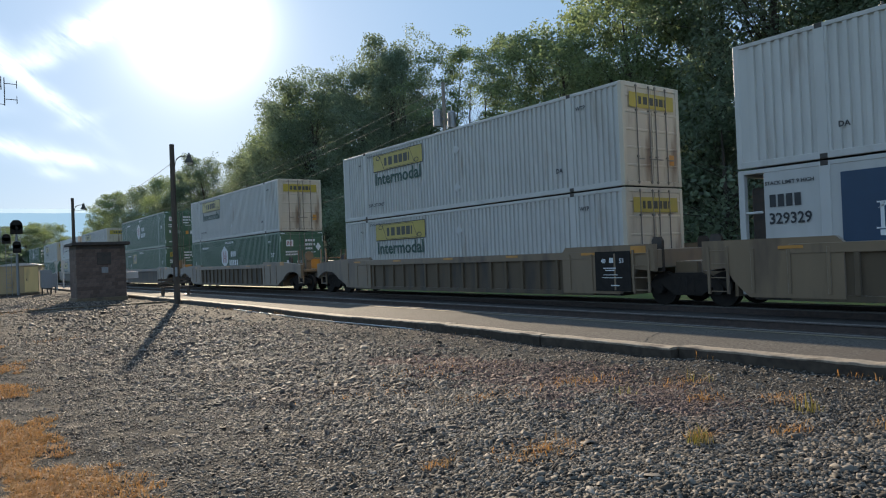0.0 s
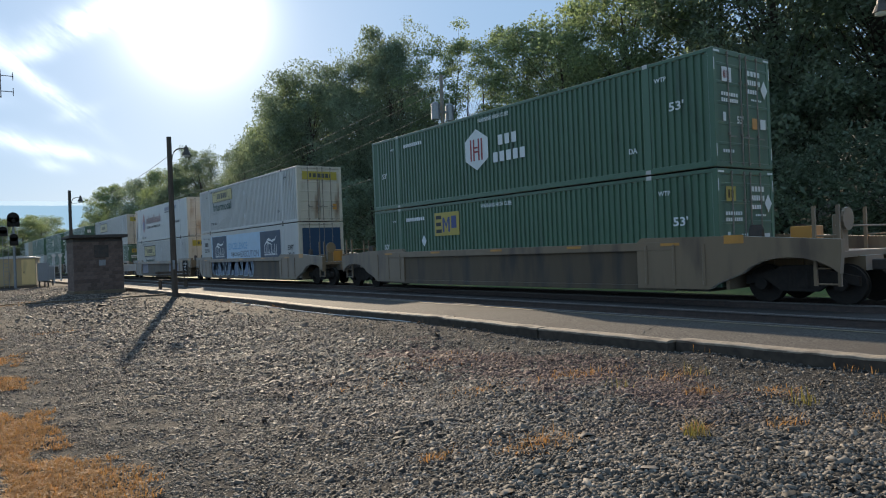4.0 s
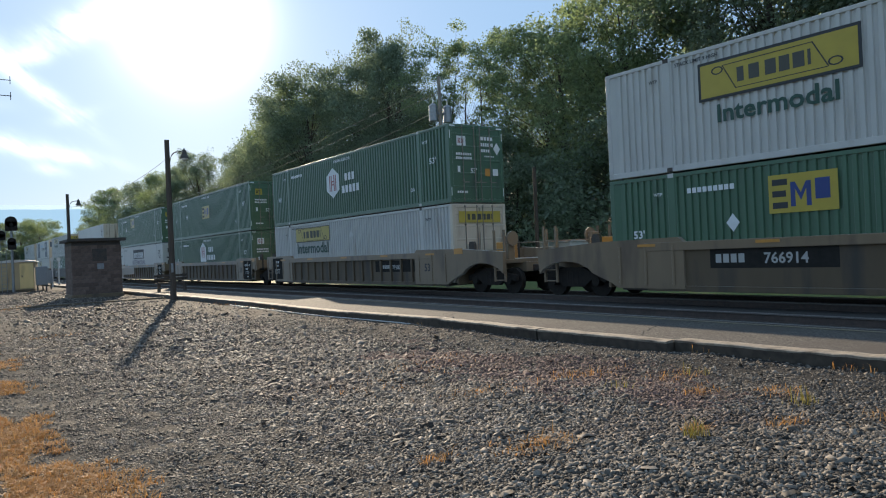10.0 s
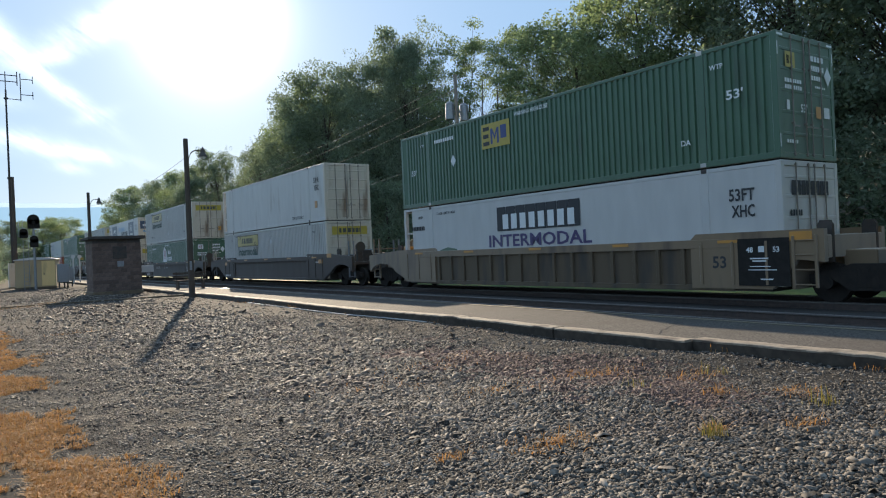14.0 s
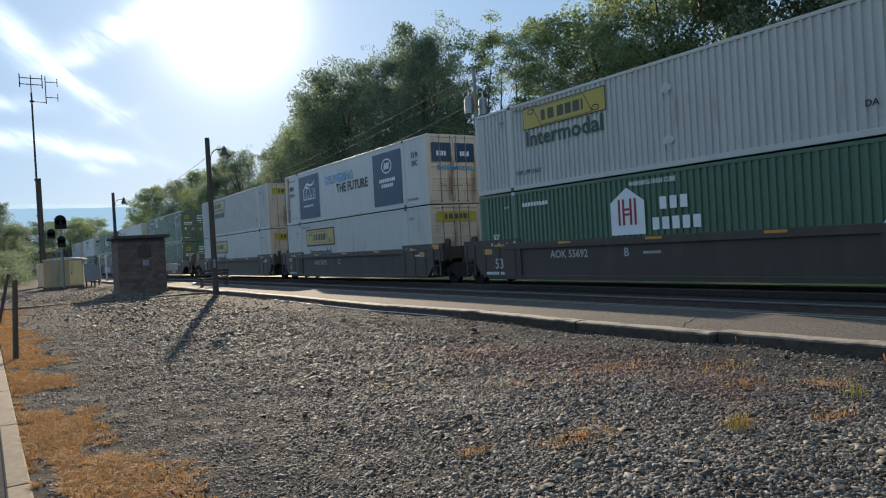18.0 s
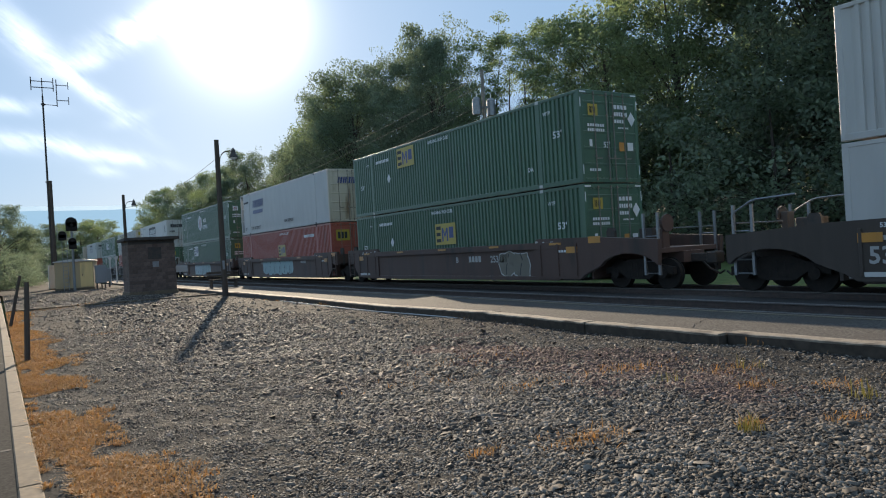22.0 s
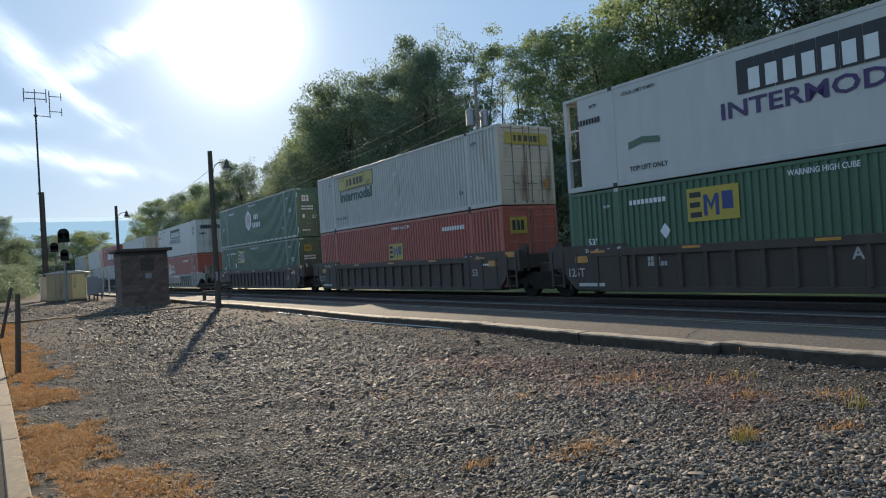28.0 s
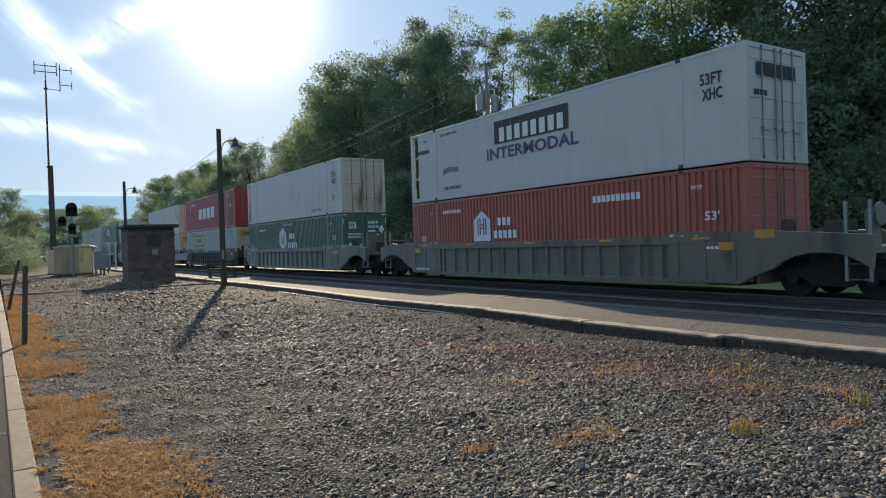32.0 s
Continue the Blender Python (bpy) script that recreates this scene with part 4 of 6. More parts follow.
def make_poles():
    street_lamp(8.52, 31.5, 0.0, 7.0, -15, "dark timber pole with a bell lamp beside the platform kerb")
    street_lamp(8.19, 56.6, 0.0, 6.95, -10, "distant timber lamp pole behind the brick hut")
    street_lamp(19.5, 6.95, -0.2, 7.95, 160, "weathered lamp pole on the far side of the tracks")
    wire("overhead_wire", (8.52, 31.5, 6.2), (8.19, 56.6, 6.0), 0.5, "thin black wire strung between the lamp poles")
    # utility pole with two transformers
    t = thing("utility_pole", "grey timber utility pole carrying two transformers", "utility pole", m=pose(20.6, 27.6, -0.2))
    part("pole", rod(bm_new(), (0, 0, -0.5), (0, 0, 10.45), 0.11, 0.085, 12), GREY_TIMBER, t)
    for s in (-0.42, 0.45):
        bm = bm_new()
        rod(bm, (s, 0, 8.2), (s, 0, 8.95), 0.22, 0.22, 14)
        rod(bm, (s, 0, 8.95), (s, 0, 9.06), 0.22, 0.10, 14)
        tr = part("transformer", bm, GALV, t, "grey can transformer")
        bm = bm_new()
        rod(bm, (s, 0, 9.0), (s, 0, 9.3), 0.035, 0.02, 8)
        part("bushing", bm, GLASS, tr)
    part("bracket", box(bm_new(), -0.6, 0.6, -0.05, 0.05, 8.55, 8.65, 0.01), GALV, t)
    for dz, end, sag in ((10.0, (21.5, 95, 8.6), 0.9), (9.5, (21.5, 95, 8.1), 0.9), (8.6, (21.0, 70, 6.9), 0.6), (6.4, (20.5, 60, 5.0), 0.4)):
        wire("power_line", (20.6, 27.6, dz), end, sag, "black overhead power line along the railway", 0.011)
    t = thing("slim_post", "slim grey post overgrown with weeds beyond the tracks", "post", m=pose(21.6, 22.2, -0.2))
    part("post", rod(bm_new(), (0, 0, -0.3), (0, 0, 5.3), 0.09, 0.08, 8), POLE, t)
    t = thing("storage_box", "white steel storage box on the far verge", "box", m=pose(22.0, 20.6, -0.2))
    part("body", box(bm_new(), 0, 1.1, 0, 1.9, 0.15, 1.95, 0.02), WHITE, t)
    part("lid", box(bm_new(), -0.04, 1.14, -0.04, 1.94, 1.95, 2.03, 0.01), GREY_WHITE, t)
    for y in (0.15, 1.6):
        part("skid", box(bm_new(), 0.05, 1.05, y, y + 0.15, -0.1, 0.15), STEEL, t)
    # antenna mast
    t = thing("antenna_mast", "tall slender radio mast with a small antenna array", "antenna", m=pose(4.16, 71, -0.1))
    bm = bm_new()
    rod(bm, (0, 0, -0.3), (0, 0, 9.5), 0.11, 0.10, 8)
    rod(bm, (0, 0, 9.5), (0, 0, 17.3), 0.085, 0.07, 8)
    rod(bm, (0, 0, 17.3), (0, 0, 18.9), 0.04, 0.035, 8)
    for z in (3.2, 6.4, 9.6, 16.55):
        rod(bm, (0, 0, z - 0.07), (0, 0, z + 0.07), 0.17, 0.17, 8)
    part("mast", bm, STEEL, t)
    bm = bm_new()
    for z in (18.05, 18.6):
        rod(bm, (-0.85, 0, z), (0.88, 0, z), 0.04)
    for x in (-0.85, 0.88):
        rod(bm, (x, 0, 17.75), (x, 0, 18.95), 0.04)
    part("antenna", bm, STEEL, t, "H-shaped aerial of thin rods")
    bm = bm_new()
    rod(bm, (0.0, 0, 16.55), (1.15, 0, 16.5), 0.03)
    rod(bm, (1.12, 0, 16.4), (1.12, 0, 18.85), 0.04)
    for z in (16.98, 18.35):
        rod(bm, (1.12, 0, z), (2.1, 0, z), 0.035)
        rod(bm, (2.05, 0, z - 0.35), (2.05, 0, z + 0.35), 0.03)
    part("side_antenna", bm, STEEL, t, "side arm with short aerial rods")
    t = thing("timber_pole", "plain timber pole beside the radio mast", "pole", m=pose(4.31, 70, -0.1))
    part("pole", rod(bm_new(), (0, 0, -0.3), (0, 0, 9.6), 0.17, 0.13, 10), POLE, t)


def make_hut():
    """A dark brick hut with a flat overhanging roof."""
    x0, x1, y0, y1, h = 5.86, 8.23, 40.0, 42.3, 3.02
    hut = thing("brick_hut", "windowless dark brick hut with a flat roof", "hut", m=pose(x0, y0, 0.05))
    w, d = x1 - x0, y1 - y0
    part("wall_core", box(bm_new(), 0.02, w - 0.02, 0.02, d - 0.02, -0.3, h - 0.14), MORTAR, hut)
    part("plinth", box(bm_new(), -0.05, w + 0.05, -0.05, d + 0.05, -0.3, 0.14, 0.015), CONCRETE, hut)
    roof = part("roof", box(bm_new(), -0.2, w + 0.2, -0.25, d + 0.2, h - 0.14, h, 0.01), ROOFING, hut)
    part("roof_edge", box(bm_new(), -0.21, w + 0.21, -0.275, -0.25, h - 0.12, h + 0.02), STEEL, roof)
    part("vent", box(bm_new(), 0.98, 1.66, -0.03, 0.03, 1.85, 2.5, 0.01), STEEL, hut, "dark louvred vent")
    part("notice", box(bm_new(), 1.18, 1.50, -0.02, 0.02, 1.42, 1.72, 0.004), GALV, hut, "small faded notice")
    part("side_box", box(bm_new(), w + 0.01, w + 0.72, 0.5, 0.95, 1.05, 1.42, 0.015), GREY_WHITE, hut, "pale box fixed to the side wall")
    brick = mesh_of("brick", box(bm_new(), 0.005, 0.295, -0.008, 0.02, 0.005, 0.19), BRICK)
    rows = int((h - 0.3) / 0.195)
    for r in range(rows):
        x = -0.15 if r % 2 else 0.0
        while x < w - 0.05:
            a, b = max(x, 0), min(x + 0.3, w)
            if b - a > 0.28:
                part("brick", brick, None, hut, m=pose(x, 0, 0.145 + r * 0.195))
            elif b - a > 0.05:
                part("brick", brick, None, hut, m=pose(a, 0, 0.145 + r * 0.195) @ Matrix.Diagonal(((b - a) / 0.3, 1, 1, 1)))
            x += 0.3
    for r in range(rows):
        for k in range(7):
            part("brick", brick, None, hut, m=pose(0, (k + 1) * 0.305, 0.145 + r * 0.195, 0, 0, -90))


def make_cabinets():
    # signal cabinet with an arched roof
    t = thing("signal_cabinet", "beige steel signal cabinet with a shallow arched roof", "cabinet", m=pose(3.74, 62.2, 0, 0, 0, -14))
    w, d, h = 2.75, 2.0, 2.25
    part("body", box(bm_new(), 0, w, 0, d, 0.12, h, 0.02), BEIGE, t)
    bm = bm_new()
    n = 8
    prism(bm, [(-0.08 + (w + 0.16) * i / n, h + 0.16 * math.sin(math.pi * i / n)) for i in range(n + 1)] + [(w + 0.08, h - 0.05), (-0.08, h - 0.05)], -0.1, d + 0.1)
    for v in bm.verts:
        v.co = (v.co.y, v.co.x, v.co.z)
    bmesh.ops.recalc_face_normals(bm, faces=bm.faces)
    part("roof", bm, GREY_WHITE, t, "pale curved roof sheet")
    part("base", box(bm_new(), -0.05, w + 0.05, -0.05, d + 0.05, -0.3, 0.12), CONCRETE, t)
    door = part("door", box(bm_new(), 1.80, 2.70, -0.03, 0.0, 0.2, 2.1, 0.008), PALE_DOOR, t, "brighter yellow-cream door")
    part("handle", box(bm_new(), 1.93, 1.98, -0.06, -0.03, 1.05, 1.2), STEEL, door)
    t = thing("relay_case", "narrow cream relay case behind the signal cabinet", "cabinet", m=pose(3.58, 66.5, 0))
    part("body", box(bm_new(), 0, 0.42, 0, 0.9, 0.1, 2.05, 0.015), CREAM, t)
    part("base", box(bm_new(), -0.03, 0.45, -0.03, 0.93, -0.3, 0.1), CONCRETE, t)
    # relay cases right of it
    for x, y, h, m in ((6.22, 58.5, 1.8, GALV), (6.95, 62, 1.5, GALV)):
        t = thing("relay_case", "small grey trackside relay case on legs", "cabinet", "relay cases", pose(x, y, 0))
        part("body", box(bm_new(), 0, 0.75, 0, 0.5, 0.45, h, 0.02), m, t)
        for lx in (0.06, 0.62):
            part("leg", box(bm_new(), lx, lx + 0.07, 0.1, 0.4, -0.2, 0.45), STEEL, t)
    # colour light signal
    t = thing("railway_signal", "two-headed railway signal mast with a ladder", "signal", m=pose(4.95, 60.5, 0))
    part("mast", rod(bm_new(), (0, 0, -0.3), (0, 0, 5.2), 0.10, 0.09, 10), GALV, t)
    bm = bm_new()
    rod(bm, (0, -0.12, 5.22), (0, -0.16, 5.22), 0.40, 0.40, 22)
    box(bm, -0.40, 0.40, -0.16, -0.12, 4.55, 5.22)
    head = part("signal_target", bm, BLACK_AND_SHADE, t, "black round-topped signal target")
    for z in (5.32, 5.0, 4.7):
        part("lens_hood", rod(bm_new(), (0, -0.16, z), (0, -0.42, z), 0.12, 0.12, 10), BLACK_AND_SHADE, head)
    bm = bm_new()
    rod(bm, (0, -0.12, 3.75), (0, -0.16, 3.75), 0.28, 0.28, 16)
    box(bm, -0.28, 0.28, -0.16, -0.12, 3.15, 3.75)
    part("signal_target", bm, BLACK_AND_SHADE, t)
    bm = bm_new()
    rod(bm, (-0.66, -0.12, 4.30), (-0.66, -0.16, 4.30), 0.27, 0.27, 16)
    box(bm, -0.93, -0.39, -0.16, -0.12, 3.85, 4.30)
    part("signal_target", bm, BLACK_AND_SHADE, t, "smaller dark side target")
    bm = bm_new()
    for x in (-0.7, -0.36):
        rod(bm, (x, 0.3, 0), (x, 0.1, 5.0), 0.022, 0.022, 5)
    for i in range(14):
        rod(bm, (-0.7, 0.29 - i * 0.014, 0.3 + i * 0.31), (-0.36, 0.29 - i * 0.014, 0.3 + i * 0.31), 0.014, 0.014, 4)
    part("ladder", bm, GALV, t)
    bm = bm_new()
    box(bm, -0.95, 0.3, -0.05, 0.55, 4.0, 4.04)
    for x in (-0.95, 0.28):
        rod(bm, (x, 0.5, 4.0), (x, 0.5, 5.1), 0.025, 0.025, 5)
    rod(bm, (-0.95, 0.5, 5.1), (0.28, 0.5, 5.1), 0.025, 0.025, 5)
    rod(bm, (-0.95, 0.5, 4.6), (0.28, 0.5, 4.6), 0.02, 0.02, 5)
    part("platform", bm, GALV, t)
    # crossing posts
    for x, y in ((8.62, 69.5), (9.2, 70.0)):
        t = thing("marker_post", "slim white trackside post with a small round plate", "post", "marker posts", pose(x, y, 0))
        part("post", rod(bm_new(), (0, 0, -0.3), (0, 0, 2.45), 0.07, 0.06, 8), GREY_WHITE, t)
        part("plate", rod(bm_new(), (0, -0.06, 2.42), (0, -0.10, 2.42), 0.17, 0.17, 12), GREY_WHITE, t)
    # bench on the platform behind the hut
    t = thing("platform_bench", "low grey slatted bench at the platform edge", "bench", m=pose(9.35, 37.6, 0.15))
    for i in range(3):
        part("slat", box(bm_new(), 0.0, 1.7, i * 0.15, i * 0.15 + 0.12, 0.42, 0.46, 0.008), POLE, t)
    for i in range(2):
        part("back_slat", box(bm_new(), 0.0, 1.7, 0.47, 0.50, 0.58 + i * 0.17, 0.70 + i * 0.17, 0.008), POLE, t)
    for x in (0.15, 1.45):
        part("leg", box(bm_new(), x, x + 0.06, 0.02, 0.5, 0.0, 0.42), STEEL, t)
        part("back_post", box(bm_new(), x, x + 0.05, 0.47, 0.5, 0.42, 0.9), STEEL, t)


def make_posts():
    for x, y, h, lx, ly, lab in ((0.36, 14.6, 1.42, 0.07, 0.1, "short rough timber stake leaning by the footpath"), (0.18, 24.5, 1.5, 0.38, 0.1, "strongly leaning thin timber stake")):
        t = thing("stake", lab, "post", "stakes", pose(x, y, 0))
        bm = bm_new()
        rod(bm, (0, 0, -0.3), (lx, ly, h), 0.05, 0.042, 7)
        part("stake_body", bm, POLE, t)
    t = thing("bollard", "plain grey steel post at the side of the path", "post", m=pose(-0.62, 52, 0))
    part("post", rod(bm_new(), (0, 0, -0.2), (0, 0, 2.75), 0.09, 0.09, 10), GALV, t)
    part("base_plate", box(bm_new(), -0.25, 0.25, -0.25, 0.25, -0.02, 0.06, 0.01), CONCRETE, t)
    bm = bm_new()
    prism(bm, [(-0.09, 0.0), (0.09, 0.0), (0.09, 0.07), (-0.09, 0.07)], 0.3, 9.0)
    t = part("drain_edge", bm, CONCRETE, None, m=pose(0, 33.5, 0.0, 0, 0, 0))
    tagged(t, "low concrete edging across the yard", "edging")
    # open shelter beside the path
    t = thing("shelter", "dark timber shelter with a low pitched roof", "shelter", m=pose(-6.2, 60, 0))
    for px, py in ((0.4, 0.3), (4.9, 0.3), (0.4, 5.2), (4.9, 5.2)):
        part("post", box(bm_new(), px, px + 0.18, py, py + 0.18, -0.4, 2.95, 0.01), POLE, t)
    bm = bm_new()
    prism(bm, [(-0.3, 2.85), (2.75, 5.0), (5.9, 2.85), (5.9, 3.05), (2.75, 5.25), (-0.3, 3.05)], -0.4, 6.0)
    for v in bm.verts:
        v.co = (v.co.y, v.co.x, v.co.z)
    bmesh.ops.recalc_face_normals(bm, faces=bm.faces)
    part("roof", bm, ROOFING, t)
    part("gable", prism(bm_new(), [(0.0, 2.95), (2.75, 4.9), (5.5, 2.95)], 0, 0.08), POLE, t, m=pose(0, 0.1, 0, 0, 0, 90) @ Matrix.Diagonal((1, -1, 1, 1)))
    part("beam", box(bm_new(), 0.3, 5.2, 0.3, 0.5, 2.75, 2.95), POLE, t)

# ---- train ----
LEN, WID, HIGH = 16.15, 2.59, 2.9
NEAR_X = -WID / 2


def corrugated():
    """A side sheet of upright trapezoid ribs."""
    bm = bm_new()
    pitch, depth, y, prof = 0.204, 0.045, 0.14, []
    while y + pitch < LEN - 0.14:
        prof += [(y, 0), (y + 0.086, 0), (y + 0.106, depth), (y + 0.184, depth)]
        y += pitch
    prof.append((LEN - 0.14, 0))
    lo = [bm.verts.new((d, y, 0.15)) for y, d in prof]
    hi = [bm.verts.new((d, y, HIGH - 0.10)) for y, d in prof]
    for i in range(len(prof) - 1):
        bm.faces.new((lo[i + 1], lo[i], hi[i], hi[i + 1]))
    return bm


def smooth_side(end):
    bm = box(bm_new(), 0, 0.03, 0.12, LEN - end, 0.15, HIGH - 0.10)
    return bm


def leaf_door():
    """A door leaf whose outer sheet has five raised battens."""
    out = [(0.05, 0.14)]
    for z in (0.55, 1.05, 1.55, 2.05, 2.5):
        out += [(-0.01, z - 0.012), (-0.024, z), (-0.024, z + 0.05), (-0.01, z + 0.062)]
    out = [(-0.01, 0.14)] + out[1:] + [(-0.01, HIGH - 0.14), (0.05, HIGH - 0.14), (0.05, 0.14)]
    return prism(bm_new(), out, 0.03, 1.18)


def lock_rod():
    bm = rod(bm_new(), (0, -0.05, 0.05), (0, -0.05, HIGH - 0.05), 0.017, 0.017, 8)
    for z in (0.08, 0.8, 2.1, HIGH - 0.12):
        box(bm, -0.03, 0.03, -0.07, -0.01, z, z + 0.05)
    box(bm, -0.02, 0.24, -0.08, -0.06, 0.74, 0.775)
    return bm


def casting():
    return box(bm_new(), -0.095, 0.095, -0.09, 0.09, 0, 0.12, 0.012)


def container(label, body, ends=None, kind="corrugated"):
    """A 53-foot container; its own origin is the middle of the floor at the doors."""
    t = thing("container", label, "container", "stacked containers")
    ends = ends or body
    reefer = kind == "reefer"
    end = 0.62 if reefer else 0.12
    side = shared("side_corrugated", corrugated, body) if kind == "corrugated" else shared("side_smooth_%.2f" % end, lambda: smooth_side(end), body)
    part("side_wall", side, None, t, m=pose(NEAR_X + 0.012, 0, 0))
    part("side_wall", side, None, t, m=pose(-NEAR_X - 0.012, LEN, 0, 0, 0, 180) if kind == "corrugated" else pose(-NEAR_X - 0.042, 0, 0))
    part("roof", shared("roof", lambda: box(bm_new(), NEAR_X + 0.04, -NEAR_X - 0.04, 0.05, LEN - 0.05, HIGH - 0.06, HIGH - 0.02), body), None, t)
    part("floor", shared("floor", lambda: box(bm_new(), NEAR_X + 0.03, -NEAR_X - 0.03, 0.05, LEN - 0.05, 0.05, 0.14), STEEL), None, t)
    part("end_wall", shared("end_wall_%.2f" % end, lambda: box(bm_new(), NEAR_X + 0.06, -NEAR_X - 0.06, LEN - end - 0.05, LEN - end, 0.14, HIGH - 0.1), body), None, t)
    for s in (-1, 1):
        x = s * (WID / 2 - 0.05)
        part("top_rail", shared("top_rail", lambda: box(bm_new(), -0.05, 0.05, 0.08, LEN - 0.08, HIGH - 0.10, HIGH - 0.005, 0.01), body), None, t, m=pose(x, 0, 0))
        part("bottom_rail", shared("bottom_rail", lambda: box(bm_new(), -0.05, 0.05, 0.08, LEN - 0.08, 0.0, 0.15, 0.01), body), None, t, m=pose(x, 0, 0))
        for y, m in ((0.075, ends), (LEN - 0.075, body)):
            part("corner_post", shared("corner_post", lambda: box(bm_new(), -0.075, 0.075, -0.075, 0.075, 0.0, HIGH, 0.012), m), None, t, m=pose(s * (WID / 2 - 0.075), y, 0))
        for y in (1.98, LEN - 1.98):
            part("lift_post", shared("lift_post", lambda: box(bm_new(), -0.055, 0.055, -0.11, 0.11, 0.0, HIGH, 0.01), body), None, t, m=pose(s * (WID / 2 - 0.048), y, 0))
            for z in (0.0, HIGH - 0.115):
                part("corner_casting", shared("corner_casting", casting, GREY_WHITE if body is GREEN else STEEL), None, t, m=pose(s * (WID / 2 - 0.085), y, z))
        if reefer:
            part("end_bar", shared("end_bar", lambda: rod(bm_new(), (0, LEN - 0.55, 1.0), (0, LEN - 0.08, 1.0), 0.03, 0.03, 6), body), None, t, m=pose(x, 0, 0))
            part("end_bar", shared("end_bar", None, body), None, t, m=pose(x, 0, 0.9))
    if reefer:
        bm_unit = lambda: box(bm_new(), -0.95, 0.95, LEN - 0.62, LEN - 0.12, 0.35, 2.5, 0.04)
        part("cooling_unit", shared("cooling_unit", bm_unit, STEEL), None, t, "dark refrigeration unit in the end frame")
        part("end_frame", shared("end_frame", lambda: box(box(bm_new(), NEAR_X + 0.15, -NEAR_X - 0.15, LEN - 0.15, LEN, HIGH - 0.14, HIGH), NEAR_X + 0.15, -NEAR_X - 0.15, LEN - 0.15, LEN, 0, 0.14), body), None, t)
    part("door_header", shared("door_header", lambda: box(bm_new(), NEAR_X + 0.14, -NEAR_X - 0.14, 0.0, 0.1, HIGH - 0.13, HIGH, 0.01), ends), None, t)
    part("door_sill", shared("door_sill", lambda: box(bm_new(), NEAR_X + 0.14, -NEAR_X - 0.14, 0.0, 0.1, 0.0, 0.13, 0.01), ends), None, t)
    for x0 in (-1.19, -0.01):
        door = part("door", shared("door_leaf", leaf_door, ends), None, t, m=pose(x0, 0.03, 0))
        for rx in ((0.50, 1.06) if x0 < -1 else (0.16, 0.64)):
            part("lock_rod", shared("lock_rod", lock_rod, LOCK_GREY), None, door, m=pose(rx, 0, 0))
    return t


def side_mark(t, me, u, z, label=""):
    """Paint on the side that faces the platform; u: metres from the far end."""
    part("marking", me, None, t, label, m=Matrix.Translation((NEAR_X - 0.006, LEN - u, z)) @ SIDE)


def front_mark(t, me, x, z, label=""):
    part("marking", me, None, t, label, m=Matrix.Translation((x, -0.014, z)) @ FRONT)


def small_marks(t, ink):
    if ink is MARK:
        side_mark(t, wide("53'", 0.24, 0.44, ink), 14.87, 1.55)
        side_mark(t, wide("53'", 0.22, 0.36, ink), 0.75, 1.28)
        side_mark(t, flat(blocks(9, 1.3, 0.13), ink, "idbar"), 2.45, 2.35)
    else:
        side_mark(t, letters("STACK LIMIT 9 HIGH", 0.13, ink), 2.25, 2.62)
    side_mark(t, letters("WTP", 0.17, ink), 14.45, 2.35)
    side_mark(t, letters("DA", 0.2, ink), 13.55, 0.62)
    side_mark(t, letters("WTP", 0.12, ink), 1.45, 2.35)
    if ink is INK:  # empty placard holders
        for z in (2.1, 0.72):
            d = [[(0, -0.2), (0.2, 0), (0, 0.2), (-0.2, 0)], [(0, -0.17), (0.17, 0), (0, 0.17), (-0.17, 0)]]
            part("placard_holder", flat([d[0]], GREY_WHITE, "holder"), None, t, "empty diamond placard holder", m=Matrix.Translation((NEAR_X - 0.006, LEN - 8.6, z)) @ SIDE)
            part("marking", flat([d[1]], HOLDER, "holderin"), None, t, m=Matrix.Translation((NEAR_X - 0.010, LEN - 8.6, z)) @ SIDE)


